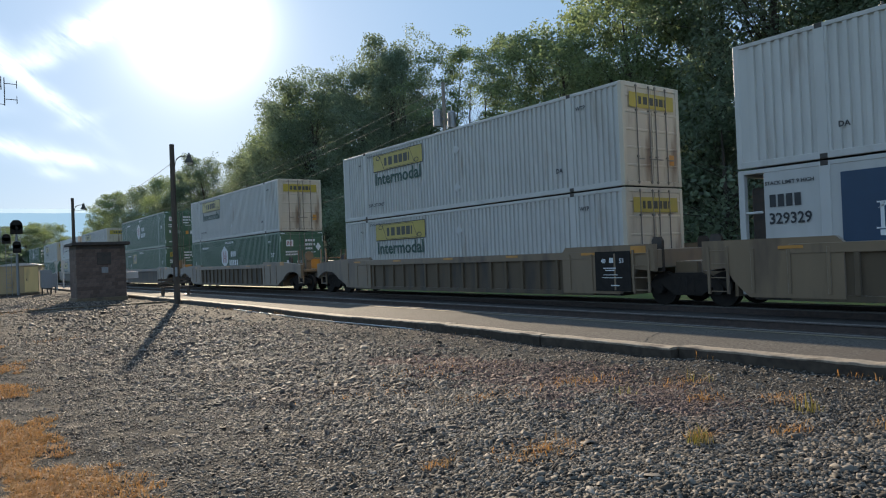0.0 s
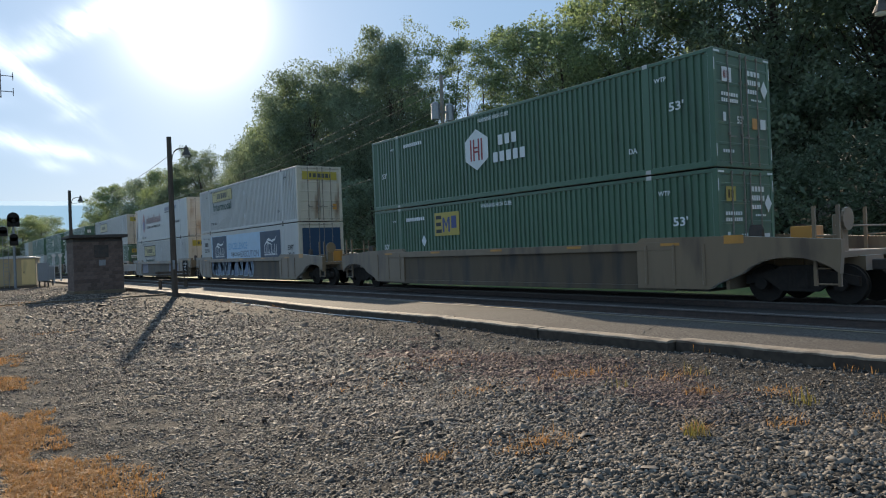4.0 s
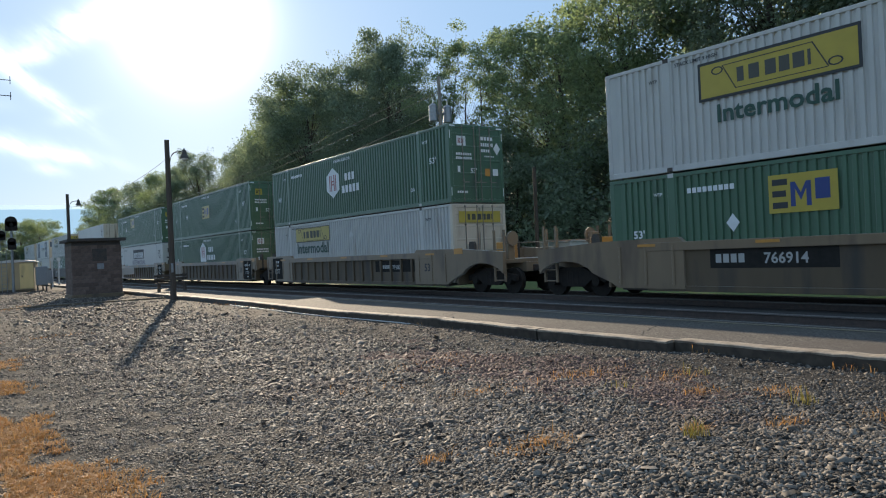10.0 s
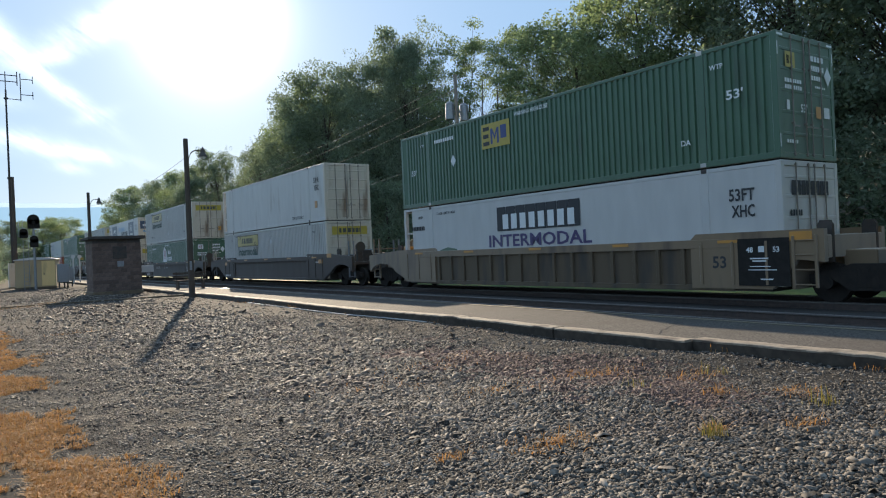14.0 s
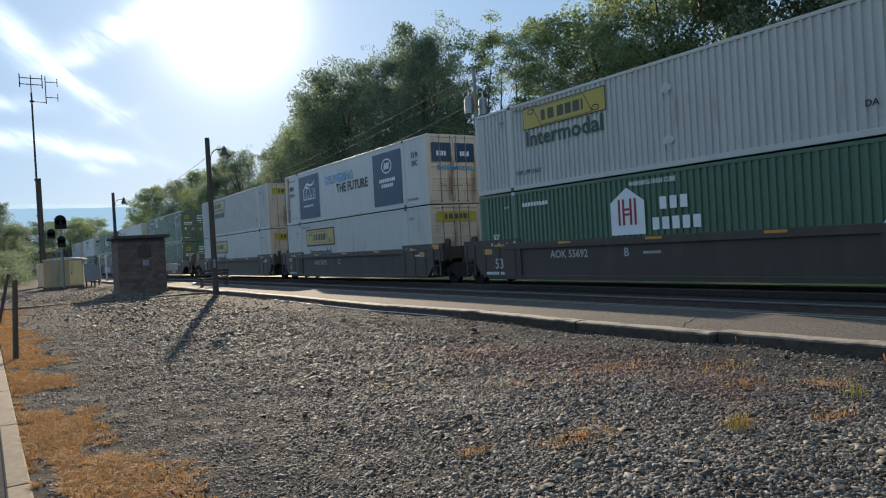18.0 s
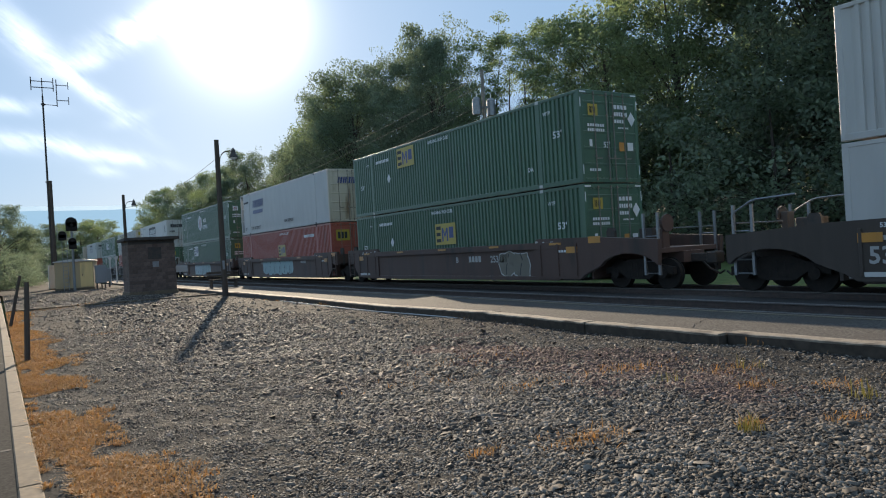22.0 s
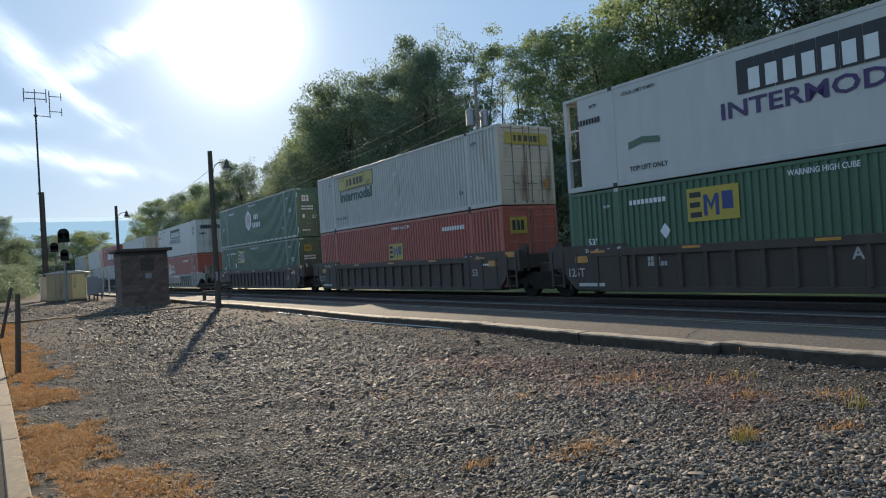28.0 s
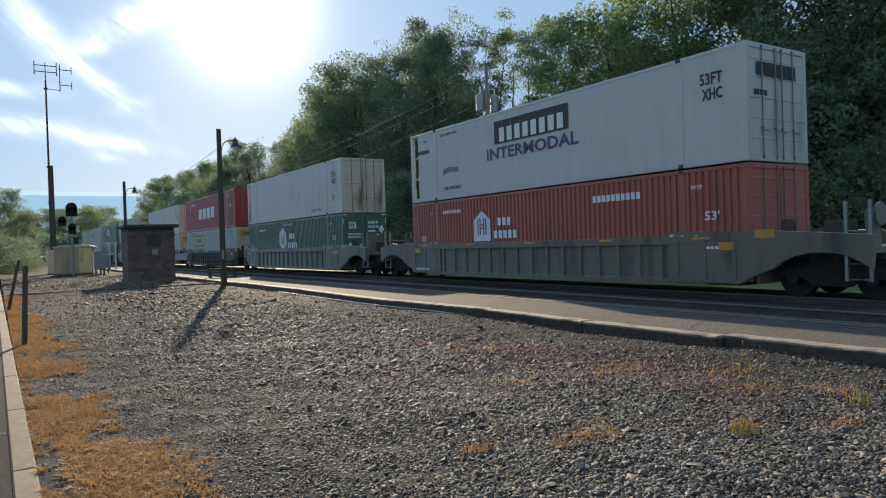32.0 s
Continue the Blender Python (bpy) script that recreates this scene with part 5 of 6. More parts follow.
def yellow_label(t, u=3.1, z=1.95, boxed=False):
    """Yellow wordmark panel with the word Intermodal under it."""
    w, h, word, bar = (3.6, 0.80, 1.7, 0.34) if boxed else (3.68, 0.66, 1.9, 0.34)
    e = 0.07 if boxed else 0.03
    part("panel_border", flat([rect(-e, -e, w + e, h + e)], INK, "labelborder%d" % boxed), None, t, "dark panel border", m=Matrix.Translation((NEAR_X - 0.006, LEN - u, z)) @ SIDE)
    part("label_panel", flat([rect(0, 0, w, h)], YELLOW, "label%d" % boxed), None, t, "yellow name panel", m=Matrix.Translation((NEAR_X - 0.010, LEN - u, z)) @ SIDE)
    ww, y0, y1 = word / 2, h * 0.5 - bar * 0.85, h * 0.5 + bar * 0.85
    lines = [rect(w / 2 - ww - 0.35, y1, w / 2 + ww + 0.05, y1 + 0.018), rect(w / 2 - ww - 0.05, y0 - 0.018, w / 2 + ww + 0.35, y0)]
    lines += [[(w / 2 - ww - 0.35, y1 + 0.018), (w / 2 - ww - 0.37, y1), (w / 2 - ww - 0.05, y0 - 0.018), (w / 2 - ww - 0.03, y0)], [(w / 2 + ww + 0.35, y0 - 0.018), (w / 2 + ww + 0.37, y0), (w / 2 + ww + 0.05, y1 + 0.018), (w / 2 + ww + 0.03, y1)]]
    for cx, cy in ((w / 2 - ww - 0.5, y1 - 0.08), (w / 2 + ww + 0.5, y0 + 0.08)):
        ring = [(cx + 0.16 * math.cos(a * 0.6283), cy + 0.1 * math.sin(a * 0.6283)) for a in range(10)]
        inner = [(cx + 0.12 * math.cos(a * 0.6283), cy + 0.07 * math.sin(a * 0.6283)) for a in range(10)]
        lines += [[ring[a], ring[(a + 1) % 10], inner[(a + 1) % 10], inner[a]] for a in range(10)]
    part("marking", flat(lines, INK, "scroll%d" % boxed), None, t, m=Matrix.Translation((NEAR_X - 0.014, LEN - u, z)) @ SIDE)
    part("marking", flat(name_blocks(word, bar), WORD_INK, "word%d" % boxed), None, t, m=Matrix.Translation((NEAR_X - 0.014, LEN - u - (w - word) / 2, z + (h - bar) / 2)) @ SIDE)
    side_mark(t, wide("Intermodal", 0.44, 2.8, GREEN_INK) if boxed else wide("Intermodal", 0.52, 3.45, GREEN_INK), u + (0.4 if boxed else 0.1), z - (0.62 if boxed else 0.58), "the word Intermodal in dark green")


def front_label(t):
    part("label_panel", flat([rect(0, 0, 2.0, 0.42)], YELLOW, "endlabel"), None, t, "yellow name panel on the doors", m=Matrix.Translation((-1.0, -0.02, 2.2)) @ FRONT)
    part("marking", flat(name_blocks(1.2, 0.22), WORD_INK, "endword"), None, t, m=Matrix.Translation((-0.6, -0.024, 2.3)) @ FRONT)
    front_mark(t, flat([rect(0, 0, 0.22, 0.3)], AMBER, "placard"), 0.72, 0.62)


def hexagon_mark(t, u, z, size, house=False):
    s = size
    shape = [(0.5 * s, 1.1 * s), (0, 0.8 * s), (0, 0.25 * s), (0.5 * s, -0.05 * s), (s, 0.25 * s), (s, 0.8 * s)] if not house else [(0, 0), (s, 0), (s, 0.75 * s), (0.5 * s, 1.08 * s), (0, 0.75 * s)]
    part("emblem", flat([shape], MARK, "hex%.2f%d" % (s, house)), None, t, "white emblem with a red monogram shape", m=Matrix.Translation((NEAR_X - 0.008, LEN - u, z)) @ SIDE)
    bars = [rect(x * s, 0.22 * s, (x + 0.065) * s, 0.82 * s) for x in (0.23, 0.36, 0.575, 0.705)] + [rect(0.425 * s, y * s, 0.575 * s, (y + 0.05) * s) for y in (0.44, 0.555)]
    for i, b in enumerate(bars):
        part("marking", flat([b], RED_INK, "mono%.2f%d" % (s, i)), None, t, m=Matrix.Translation((NEAR_X - 0.012 - 0.002 * i, LEN - u, z)) @ SIDE)
    part("marking", flat([[(x, y + 0.52 * s) for x, y in q] for q in blocks(3, 0.80 * s, 0.27 * s, 0, 0.68)], MARK, "wm1%.2f" % s), None, t, m=Matrix.Translation((NEAR_X - 0.008, LEN - u - s * 1.42, z)) @ SIDE)
    part("marking", flat([[(x, y + 0.08 * s) for x, y in q] for q in blocks(5, 1.32 * s, 0.27 * s, 0, 0.70)], MARK, "wm2%.2f" % s), None, t, m=Matrix.Translation((NEAR_X - 0.008, LEN - u - s * 1.2, z)) @ SIDE)


def yellow_square(t, u, z, s=0.8, plate=YELLOW):
    part("emblem", flat([rect(0, 0, 1.75 * s, s)], plate, "square%.2f" % s), None, t, "square emblem with blocky letters shapes", m=Matrix.Translation((NEAR_X - 0.008, LEN - u, z)) @ SIDE)
    e = [rect(0.1 * s, 0.12 * s, 0.5 * s, 0.28 * s), rect(0.1 * s, 0.42 * s, 0.46 * s, 0.58 * s), rect(0.1 * s, 0.72 * s, 0.5 * s, 0.88 * s)]
    part("marking", flat(e, INK, "e%.2f" % s), None, t, m=Matrix.Translation((NEAR_X - 0.011, LEN - u, z)) @ SIDE)
    k = [rect(0.58 * s, 0.15 * s, 0.70 * s, 0.78 * s), [(0.70 * s, 0.78 * s), (0.70 * s, 0.6 * s), (0.84 * s, 0.3 * s), (0.98 * s, 0.6 * s), (0.98 * s, 0.78 * s), (0.84 * s, 0.5 * s)], rect(0.98 * s, 0.15 * s, 1.10 * s, 0.78 * s), rect(1.2 * s, 0.3 * s, 1.56 * s, 0.82 * s)]
    part("marking", flat(k, BLUE_INK, "mp%.2f" % s), None, t, m=Matrix.Translation((NEAR_X - 0.011, LEN - u, z)) @ SIDE)


def green_extras(t, diamond_u=None):
    side_mark(t, wide("WARNING HIGH CUBE", 0.14, 1.6, MARK), 7.15, 2.57)
    small_marks(t, MARK)
    if diamond_u:
        side_mark(t, flat([[(0, -0.22), (0.17, 0), (0, 0.22), (-0.17, 0)]], MARK, "diamond"), diamond_u, 1.55)
    for i, (x, z, w, n, h, m) in enumerate(((0.2, 2.35, 0.62, 4, 0.13, MARK), (0.2, 2.12, 0.62, 6, 0.13, MARK), (0.2, 1.9, 0.45, 4, 0.11, MARK), (-1.0, 1.75, 0.75, 7, 0.09, MARK), (-1.0, 1.6, 0.75, 8, 0.09, MARK),
                                            (0.35, 1.72, 0.5, 6, 0.05, MARK), (-0.95, 1.12, 0.16, 1, 0.22, MARK), (0.74, 1.02, 0.34, 1, 0.26, MARK), (0.36, 1.0, 0.3, 1, 0.28, AMBER), (-1.0, 0.35, 0.5, 5, 0.08, MARK))):
        front_mark(t, flat(blocks(n, w, h), m, "gbar%d" % i), x, z)
    front_mark(t, letters("53'", 0.26, MARK), -0.35, 1.1)
    front_mark(t, flat([[(0, -0.24), (0.17, 0), (0, 0.24), (-0.17, 0)]], MARK, "enddiamond"), 0.98, 2.05)
    front_mark(t, flat([rect(0, 0, 0.42, 0.36)], YELLOW if diamond_u else MARK, "endsquare%d" % bool(diamond_u)), -0.95, 2.1)
    front_mark(t, flat(blocks(2, 0.3, 0.2), INK if diamond_u else RED_INK, "endsqm%d" % bool(diamond_u)), -0.89, 2.18)
    for z in (0.25, HIGH - 0.55):
        for x in (-1.27, 1.235):
            part("marking", flat([rect(0, 0, 0.035, 0.3)], MARK, "uptick"), None, t, m=Matrix.Translation((x, -0.004, z)) @ FRONT)
    for x in (-1.26, 1.0):
        part("marking", flat([rect(0, 0, 0.26, 0.05)], MARK, "tick"), None, t, m=Matrix.Translation((x, -0.004, HIGH - 0.1)) @ FRONT)


def dark_panel(t, u, w, z=0.22, h=2.4):
    part("printed_panel", flat([rect(0, 0, w, h)], NAVY, "navy%.2f%.2f" % (w, h)), None, t, "dark navy printed panel", m=Matrix.Translation((NEAR_X - 0.007, LEN - u, z)) @ SIDE)
    k = w * 0.62
    peak = [[(0.0, 0.0), (0.22, 0.16), (0.42, 0.10), (0.6, 0.05), (0.38, 0.04), (0.22, 0.08)], [(0.2, 0.17), (0.36, 0.24), (0.62, 0.17), (0.86, 0.2), (1.0, 0.3), (0.9, 0.16), (0.7, 0.10), (0.45, 0.14)]]
    part("marking", flat([[(x * k, y * k) for x, y in q] for q in peak], MARK, "peak%.2f" % k), None, t, m=Matrix.Translation((NEAR_X - 0.011, LEN - u - w * 0.2, z + h * 0.66)) @ SIDE)
    bars = []
    for i in range(4):  # four slim upright letter shapes with feet
        x0 = i * k * 0.27
        bars += [rect(x0 + 0.04 * k, 0, x0 + 0.075 * k, 0.24 * k), rect(x0, -0.014 * k, x0 + 0.2 * k, 0.001), rect(x0 + 0.01 * k, 0.235 * k, x0 + 0.11 * k, 0.25 * k)]
        bars += [rect(x0 + 0.17 * k, 0, x0 + 0.2 * k, 0.08 * k if 0 < i < 3 else 0.24 * k)]
    part("marking", flat(bars, MARK, "four%.2f" % k), None, t, m=Matrix.Translation((NEAR_X - 0.011, LEN - u - w * 0.19, z + h * 0.5)) @ SIDE)
    for i, (bw, bh, n, zz) in enumerate(((1.0, 0.055, 16, 0.43), (0.8, 0.06, 12, 0.27))):
        part("marking", flat(blocks(n, bw * k, bh * k), MARK, "under%d%.2f" % (i, k)), None, t, m=Matrix.Translation((NEAR_X - 0.011, LEN - u - w * 0.21, z + h * zz)) @ SIDE)


def round_panel(t, u, w, z=0.22, h=2.4):
    part("printed_panel", flat([rect(0, 0, w, h)], NAVY, "navyr%.2f" % w), None, t, "dark navy printed panel with an oval emblem", m=Matrix.Translation((NEAR_X - 0.007, LEN - u, z)) @ SIDE)
    ring = []
    for i in range(20):
        a, b = 2 * math.pi * i / 20, 2 * math.pi * (i + 1) / 20
        ring.append([(0.48 * math.cos(a), 0.34 * math.sin(a)), (0.48 * math.cos(b), 0.34 * math.sin(b)), (0.41 * math.cos(b), 0.28 * math.sin(b)), (0.41 * math.cos(a), 0.28 * math.sin(a))])
    part("marking", flat(ring, MARK, "ring"), None, t, m=Matrix.Translation((NEAR_X - 0.011, LEN - u - w * 0.5, z + h * 0.74)) @ SIDE)
    part("marking", flat(blocks(3, 0.5, 0.28, 0.06), MARK, "threebars"), None, t, m=Matrix.Translation((NEAR_X - 0.011, LEN - u - w * 0.5 + 0.27, z + h * 0.74 - 0.14)) @ SIDE)
    for i, (bw, n) in enumerate(((1.5, 9), (1.1, 6))):
        part("marking", flat(blocks(n, bw, 0.16, 0.03), MARK, "sub%d" % i), None, t, m=Matrix.Translation((NEAR_X - 0.011, LEN - u - w * 0.5 + bw / 2, z + h * 0.44 - i * 0.24)) @ SIDE)


# liveries: each returns a finished container
def white_panel(body=None, boxed=False, low=False, z=1.66):
    c = container("white corrugated container with a yellow name panel" if not boxed else "white container with a framed yellow name panel", body or WHITE, CREAM, "corrugated" if not boxed or low else "smooth")
    yellow_label(c, 2.97 if boxed else 2.75, z if boxed else 1.98, boxed)
    small_marks(c, INK)
    side_mark(c, letters("TOP LIFT ONLY", 0.19, INK), 12.4 if boxed else 2.2, 0.5)
    front_label(c)
    return c


def green_hex(house=False, u=6.42, low=False, tape=False):
    c = container("dark green corrugated container with a white emblem", GREEN, GREEN)
    hexagon_mark(c, u, 1.2 if house else 1.08 if low else 1.0, 1.25, house)
    green_extras(c)
    for i in range(20 if tape else 0):  # broken white reflective tape on the bottom rail
        side_mark(c, flat([rect(0, 0, 0.42, 0.06)], MARK, "tape"), 0.35 + i * 0.79, 0.05)
    return c


def green_square(u=5.1, z=1.5, plate=None):
    c = container("dark green corrugated container with a yellow square emblem", GREEN, GREEN)
    yellow_square(c, u, z, 0.86, plate or YELLOW)
    green_extras(c, 3.65)
    return c


def red_square():
    c = container("faded orange-red corrugated container", RED, RED)
    yellow_square(c, 7.68, 1.22, 0.72)
    side_mark(c, wide("WARNING HIGH CUBE", 0.14, 1.6, MARK), 8.0, 2.57)
    side_mark(c, flat(blocks(9, 1.6, 0.16), MARK, "rednum"), 12.2, 2.25)
    part("emblem", flat([rect(0, 0, 0.8, 0.6)], YELLOW, "endsq"), None, c, "yellow square emblem on the doors", m=Matrix.Translation((-1.0, -0.02, 1.9)) @ FRONT)
    part("marking", flat(blocks(3, 0.6, 0.36), INK, "endsqm"), None, c, m=Matrix.Translation((-0.9, -0.024, 2.02)) @ FRONT)
    return c


def red_house():
    c = container("orange-red corrugated container with a white house emblem", RED, RED)
    hexagon_mark(c, 4.6, 1.2, 1.05, True)
    side_mark(c, flat(blocks(10, 1.9, 0.2), MARK, "rednum2"), 10.9, 2.25)
    small_marks(c, MARK)
    return c


def block_word(low=False):
    c = container("white refrigerated container with shadowed black block lettering shapes", WHITE_CLEAN, GREY_WHITE, "reefer")
    part("marking", flat(blocks(8, 3.9, 0.82, 0.0, 0.97), INK, "shadowword"), None, c, "heavy black wordmark shape", m=Matrix.Translation((NEAR_X - 0.008, LEN - 6.05, 1.74)) @ SIDE)
    part("marking", flat(blocks(8, 3.5, 0.5, 0.0, 0.66), MARK, "whiteword"), None, c, m=Matrix.Translation((NEAR_X - 0.012, LEN - 6.35, 1.8)) @ SIDE)
    side_mark(c, wide("INTERMODAL", 0.42, 4.8, VIOLET), 5.57, 1.22, "the word INTERMODAL in dark violet")
    side_mark(c, wide("53FT", 0.3, 0.66, INK), 14.83, 2.05)
    side_mark(c, wide("XHC", 0.3, 0.6, INK), 14.88, 1.66)
    side_mark(c, letters("TOP LIFT ONLY", 0.19, INK), 2.55, 0.36)
    side_mark(c, flat(blocks(8, 0.95, 0.16), INK, "pid"), 0.6, 2.0)
    side_mark(c, letters("WTP", 0.15, INK), 1.1, 2.45)
    side_mark(c, letters("STACK LIMIT 9 HIGH", 0.13, INK), 2.4, 2.55)
    side_mark(c, flat([[(0, 0), (0.5, 0.12), (1.1, 0.05), (1.1, 0.22), (0.5, 0.3), (0, 0.2)]], GREEN, "leafmark"), 2.55, 0.98, "small green swoosh")
    front_mark(c, flat(blocks(8, 1.7, 0.34, 0, 0.9), INK, "endblock"), -0.9, 2.1)
    front_mark(c, flat(blocks(5, 0.55, 0.14), INK, "endid"), -1.0, 1.62)
    return c


def slogan(upper):
    c = container("pale blue and white refrigerated container with dark printed panels", WHITE_CLEAN, CREAM, "reefer" if upper else "smooth")
    if upper:
        dark_panel(c, 2.2, 2.8)
        side_mark(c, letters("DELIVERING", 0.62, SKY_BLUE), 5.85, 1.84, "the word DELIVERING in bright blue")
        side_mark(c, letters("THE FUTURE", 0.62, INK), 7.24, 1.3, "the words THE FUTURE in dark grey")
        round_panel(c, 11.35, 2.65)
        side_mark(c, flat(blocks(4, 0.62, 0.24), INK, "fourid"), 0.75, 1.98)
        side_mark(c, letters("329311", 0.27, INK), 0.72, 1.62)
        side_mark(c, letters("TOP LIFT ONLY", 0.13, INK), 0.85, 0.3)
        side_mark(c, wide("53 ft", 0.24, 0.55, INK), 14.85, 2.05)
        side_mark(c, wide("XHC", 0.24, 0.5, INK), 14.85, 1.7)
        side_mark(c, letters("TOP LIFT ONLY", 0.13, INK), 14.4, 0.26)
        for x in (-1.1, 0.08):
            part("printed_panel", flat([rect(0, 0, 1.0, 0.8)], NAVY, "enddark"), None, c, "dark navy panel on the doors", m=Matrix.Translation((x, -0.02, 1.75)) @ FRONT)
            part("marking", flat(blocks(4, 0.5, 0.2), MARK, "endfour"), None, c, m=Matrix.Translation((x + 0.25, -0.024, 2.0)) @ FRONT)
        front_mark(c, letters("INTERMODAL", 0.3, SKY_BLUE), -0.85, 1.4)
    else:
        part("printed_panel", flat([rect(0, 0, 9.5, 2.45)], PALE_BLUE, "paleblue"), None, c, "pale blue printed panel", m=Matrix.Translation((NEAR_X - 0.005, LEN - 2.15, 0.2)) @ SIDE)
        dark_panel(c, 2.36, 2.8)
        side_mark(c, letters("EXCELLENCE", 0.56, SKY_BLUE), 5.5, 1.72, "the word EXCELLENCE in bright blue")
        side_mark(c, letters("THROUGH", 0.34, INK), 5.9, 1.28)
        side_mark(c, letters("EXECUTION", 0.54, SPRAY_BLUE), 7.6, 1.22, "the word EXECUTION in dark blue")
        dark_panel(c, 10.85, 2.9)
        side_mark(c, letters("53FT", 0.36, INK), 14.7, 1.5)
        side_mark(c, letters("XHC", 0.36, INK), 14.75, 1.1)
        front_mark(c, flat([rect(0, 0, 2.2, 1.5)], NAVY, "endnavy"), -1.1, 1.1)
    if not upper:
        side_mark(c, flat(blocks(4, 0.75, 0.28), INK, "fourid2"), 0.75, 2.0)
        side_mark(c, wide("321310", 0.26, 0.95, INK), 0.73, 1.62)
        side_mark(c, letters("WTP", 0.16, INK), 1.6, 2.42)
    side_mark(c, letters("STACK LIMIT 9 HIGH", 0.12, INK), 0.55, 2.5)
    return c


def numbered():
    c = container("white container with a dark mountain emblem panel and black numbers", WHITE_CLEAN, CREAM, "reefer")
    side_mark(c, letters("STACK LIMIT 9 HIGH", 0.12, INK), 0.65, 2.5)
    side_mark(c, flat(blocks(4, 0.75, 0.28), INK, "fourid3"), 0.75, 2.0)
    side_mark(c, wide("329329", 0.26, 0.95, INK), 0.73, 1.62)
    dark_panel(c, 2.3, 3.4)
    return c


def slanted_word():
    c = container("white refrigerated container with a slanted navy wordmark shape", WHITE_CLEAN, CREAM, "reefer")
    part("marking", flat(wordmark(12, 2.25, 0.55, 0.12, 6, 0.72), BLUE_INK, "slant"), None, c, "slanted navy wordmark shape", m=Matrix.Translation((NEAR_X - 0.008, LEN - 2.81, 1.79)) @ SIDE)
    side_mark(c, wide("SUPER CUBE REEF", 0.2, 1.6, INK), 9.03, 0.42)
    part("marking", flat([[(0, 0), (2.15, 0), (2.2, 0.24), (0.05, 0.24)]], BLUE_INK, "underline"), None, c, m=Matrix.Translation((NEAR_X - 0.008, LEN - 2.78, 1.38)) @ SIDE)
    side_mark(c, letters("TOP LIFT ONLY", 0.28, INK), 2.35, 0.3)
    side_mark(c, letters("53'", 0.3, INK), 0.95, 0.28)
    side_mark(c, flat([rect(0, 0, 1.2, 0.14)], INK, "sid"), 0.85, 2.2)
    front_mark(c, flat(wordmark(11, 1.5, 0.36, 0.06, 6, 0.7), BLUE_INK, "slantend"), -0.75, 2.1)
    return c


def crest():
    c = container("white refrigerated container with dark red gothic lettering shapes", WHITE_CLEAN, RUSTY, "reefer")
    part("marking", flat(wordmark(20, 4.75, 0.72, 0.04, 5, 0.62, (0.68, 0.72, 1.0)), GOTHIC_RED, "gothic"), None, c, "dark red wordmark shape", m=Matrix.Translation((NEAR_X - 0.008, LEN - 3.98, 1.5)) @ SIDE)
    side_mark(c, wide("GLOBAL TRANSPORTATION", 0.2, 4.35, INK), 4.15, 1.1, "the words GLOBAL TRANSPORTATION in dark grey")
    part("crest", flat([[(0, 0.9), (0.2, 1.5), (0.45, 1.7), (0.7, 1.5), (0.95, 0.9), (0.8, 0.3), (0.45, 0), (0.15, 0.3)]], RED_INK, "crest"), None, c, "red and blue shield crest", m=Matrix.Translation((NEAR_X - 0.008, LEN - 2.6, 0.75)) @ SIDE)
    part("crest", flat([[(0.2, 0.35), (0.7, 0.35), (0.72, 1.0), (0.18, 1.0)]], BLUE_INK, "shield"), None, c, m=Matrix.Translation((NEAR_X - 0.012, LEN - 2.6, 0.75)) @ SIDE)
    side_mark(c, flat(wordmark(18, 3.4, 0.3, 0.06, 9, 0.6), BLUE_INK, "tempword"), 9.95, 2.25)
    side_mark(c, flat(wordmark(24, 2.6, 0.1, 0.0, 3, 0.6), INK, "tempsub"), 9.95, 2.1)
    side_mark(c, flat(wordmark(14, 2.3, 0.2, 0.0, 4, 0.62), INK, "crestweb"), 11.9, 1.15)
    side_mark(c, letters("TOP LIFT ONLY", 0.22, INK), 2.3, 0.25)
    return c


def plain_white():
    c = container("plain dull white container with black size marks", GREY_WHITE, CREAM, "reefer")
    side_mark(c, wide("53 ft", 0.28, 0.62, INK), 14.85, 2.0)
    side_mark(c, wide("XHC", 0.28, 0.56, INK), 14.88, 1.6)
    part("placard", flat([rect(0, 0, 0.3, 0.36)], AMBER, "placard2"), None, c, "orange placard", m=Matrix.Translation((NEAR_X - 0.008, LEN - 14.9, 0.7)) @ SIDE)
    side_mark(c, letters("TOP LIFT ONLY", 0.22, INK), 11.9, 0.25)
    return c


def plain_corrugated():
    c = container("dull white corrugated container with small black marks", GREY_WHITE, CREAM)
    side_mark(c, letters("DA", 0.17, INK), 2.3, 0.62)
    side_mark(c, letters("TOP LIFT ONLY", 0.24, INK), 11.9, 0.28)
    front_label(c)
    return c


def crimson():
    c = container("crimson corrugated container with white block shapes", CRIMSON, CRIMSON)
    side_mark(c, flat(blocks(4, 5.5, 0.9, 0.1), MARK, "bigred"), 5.0, 1.0)
    small_marks(c, MARK)
    return c


# ---- well cars ----
SIDE_TOP, SIDE_LOW = 1.50, 0.30


def well_side(y0, y1):
    """One side of the well: plate, top chord, bottom sill."""
    bm = bm_new()
    prism(bm, [(y0, SIDE_LOW), (y1, SIDE_LOW), (y1, SIDE_TOP), (y0, SIDE_TOP)], 0.06, 0.075)
    box(bm, 0.02, 0.15, y0, y1, SIDE_LOW - 0.06, SIDE_LOW + 0.08, 0.01)
    return bm


def top_chord():
    return box(bm_new(), -0.02, 0.13, 1.2, LEN - 1.2, SIDE_TOP - 0.22, SIDE_TOP, 0.012)


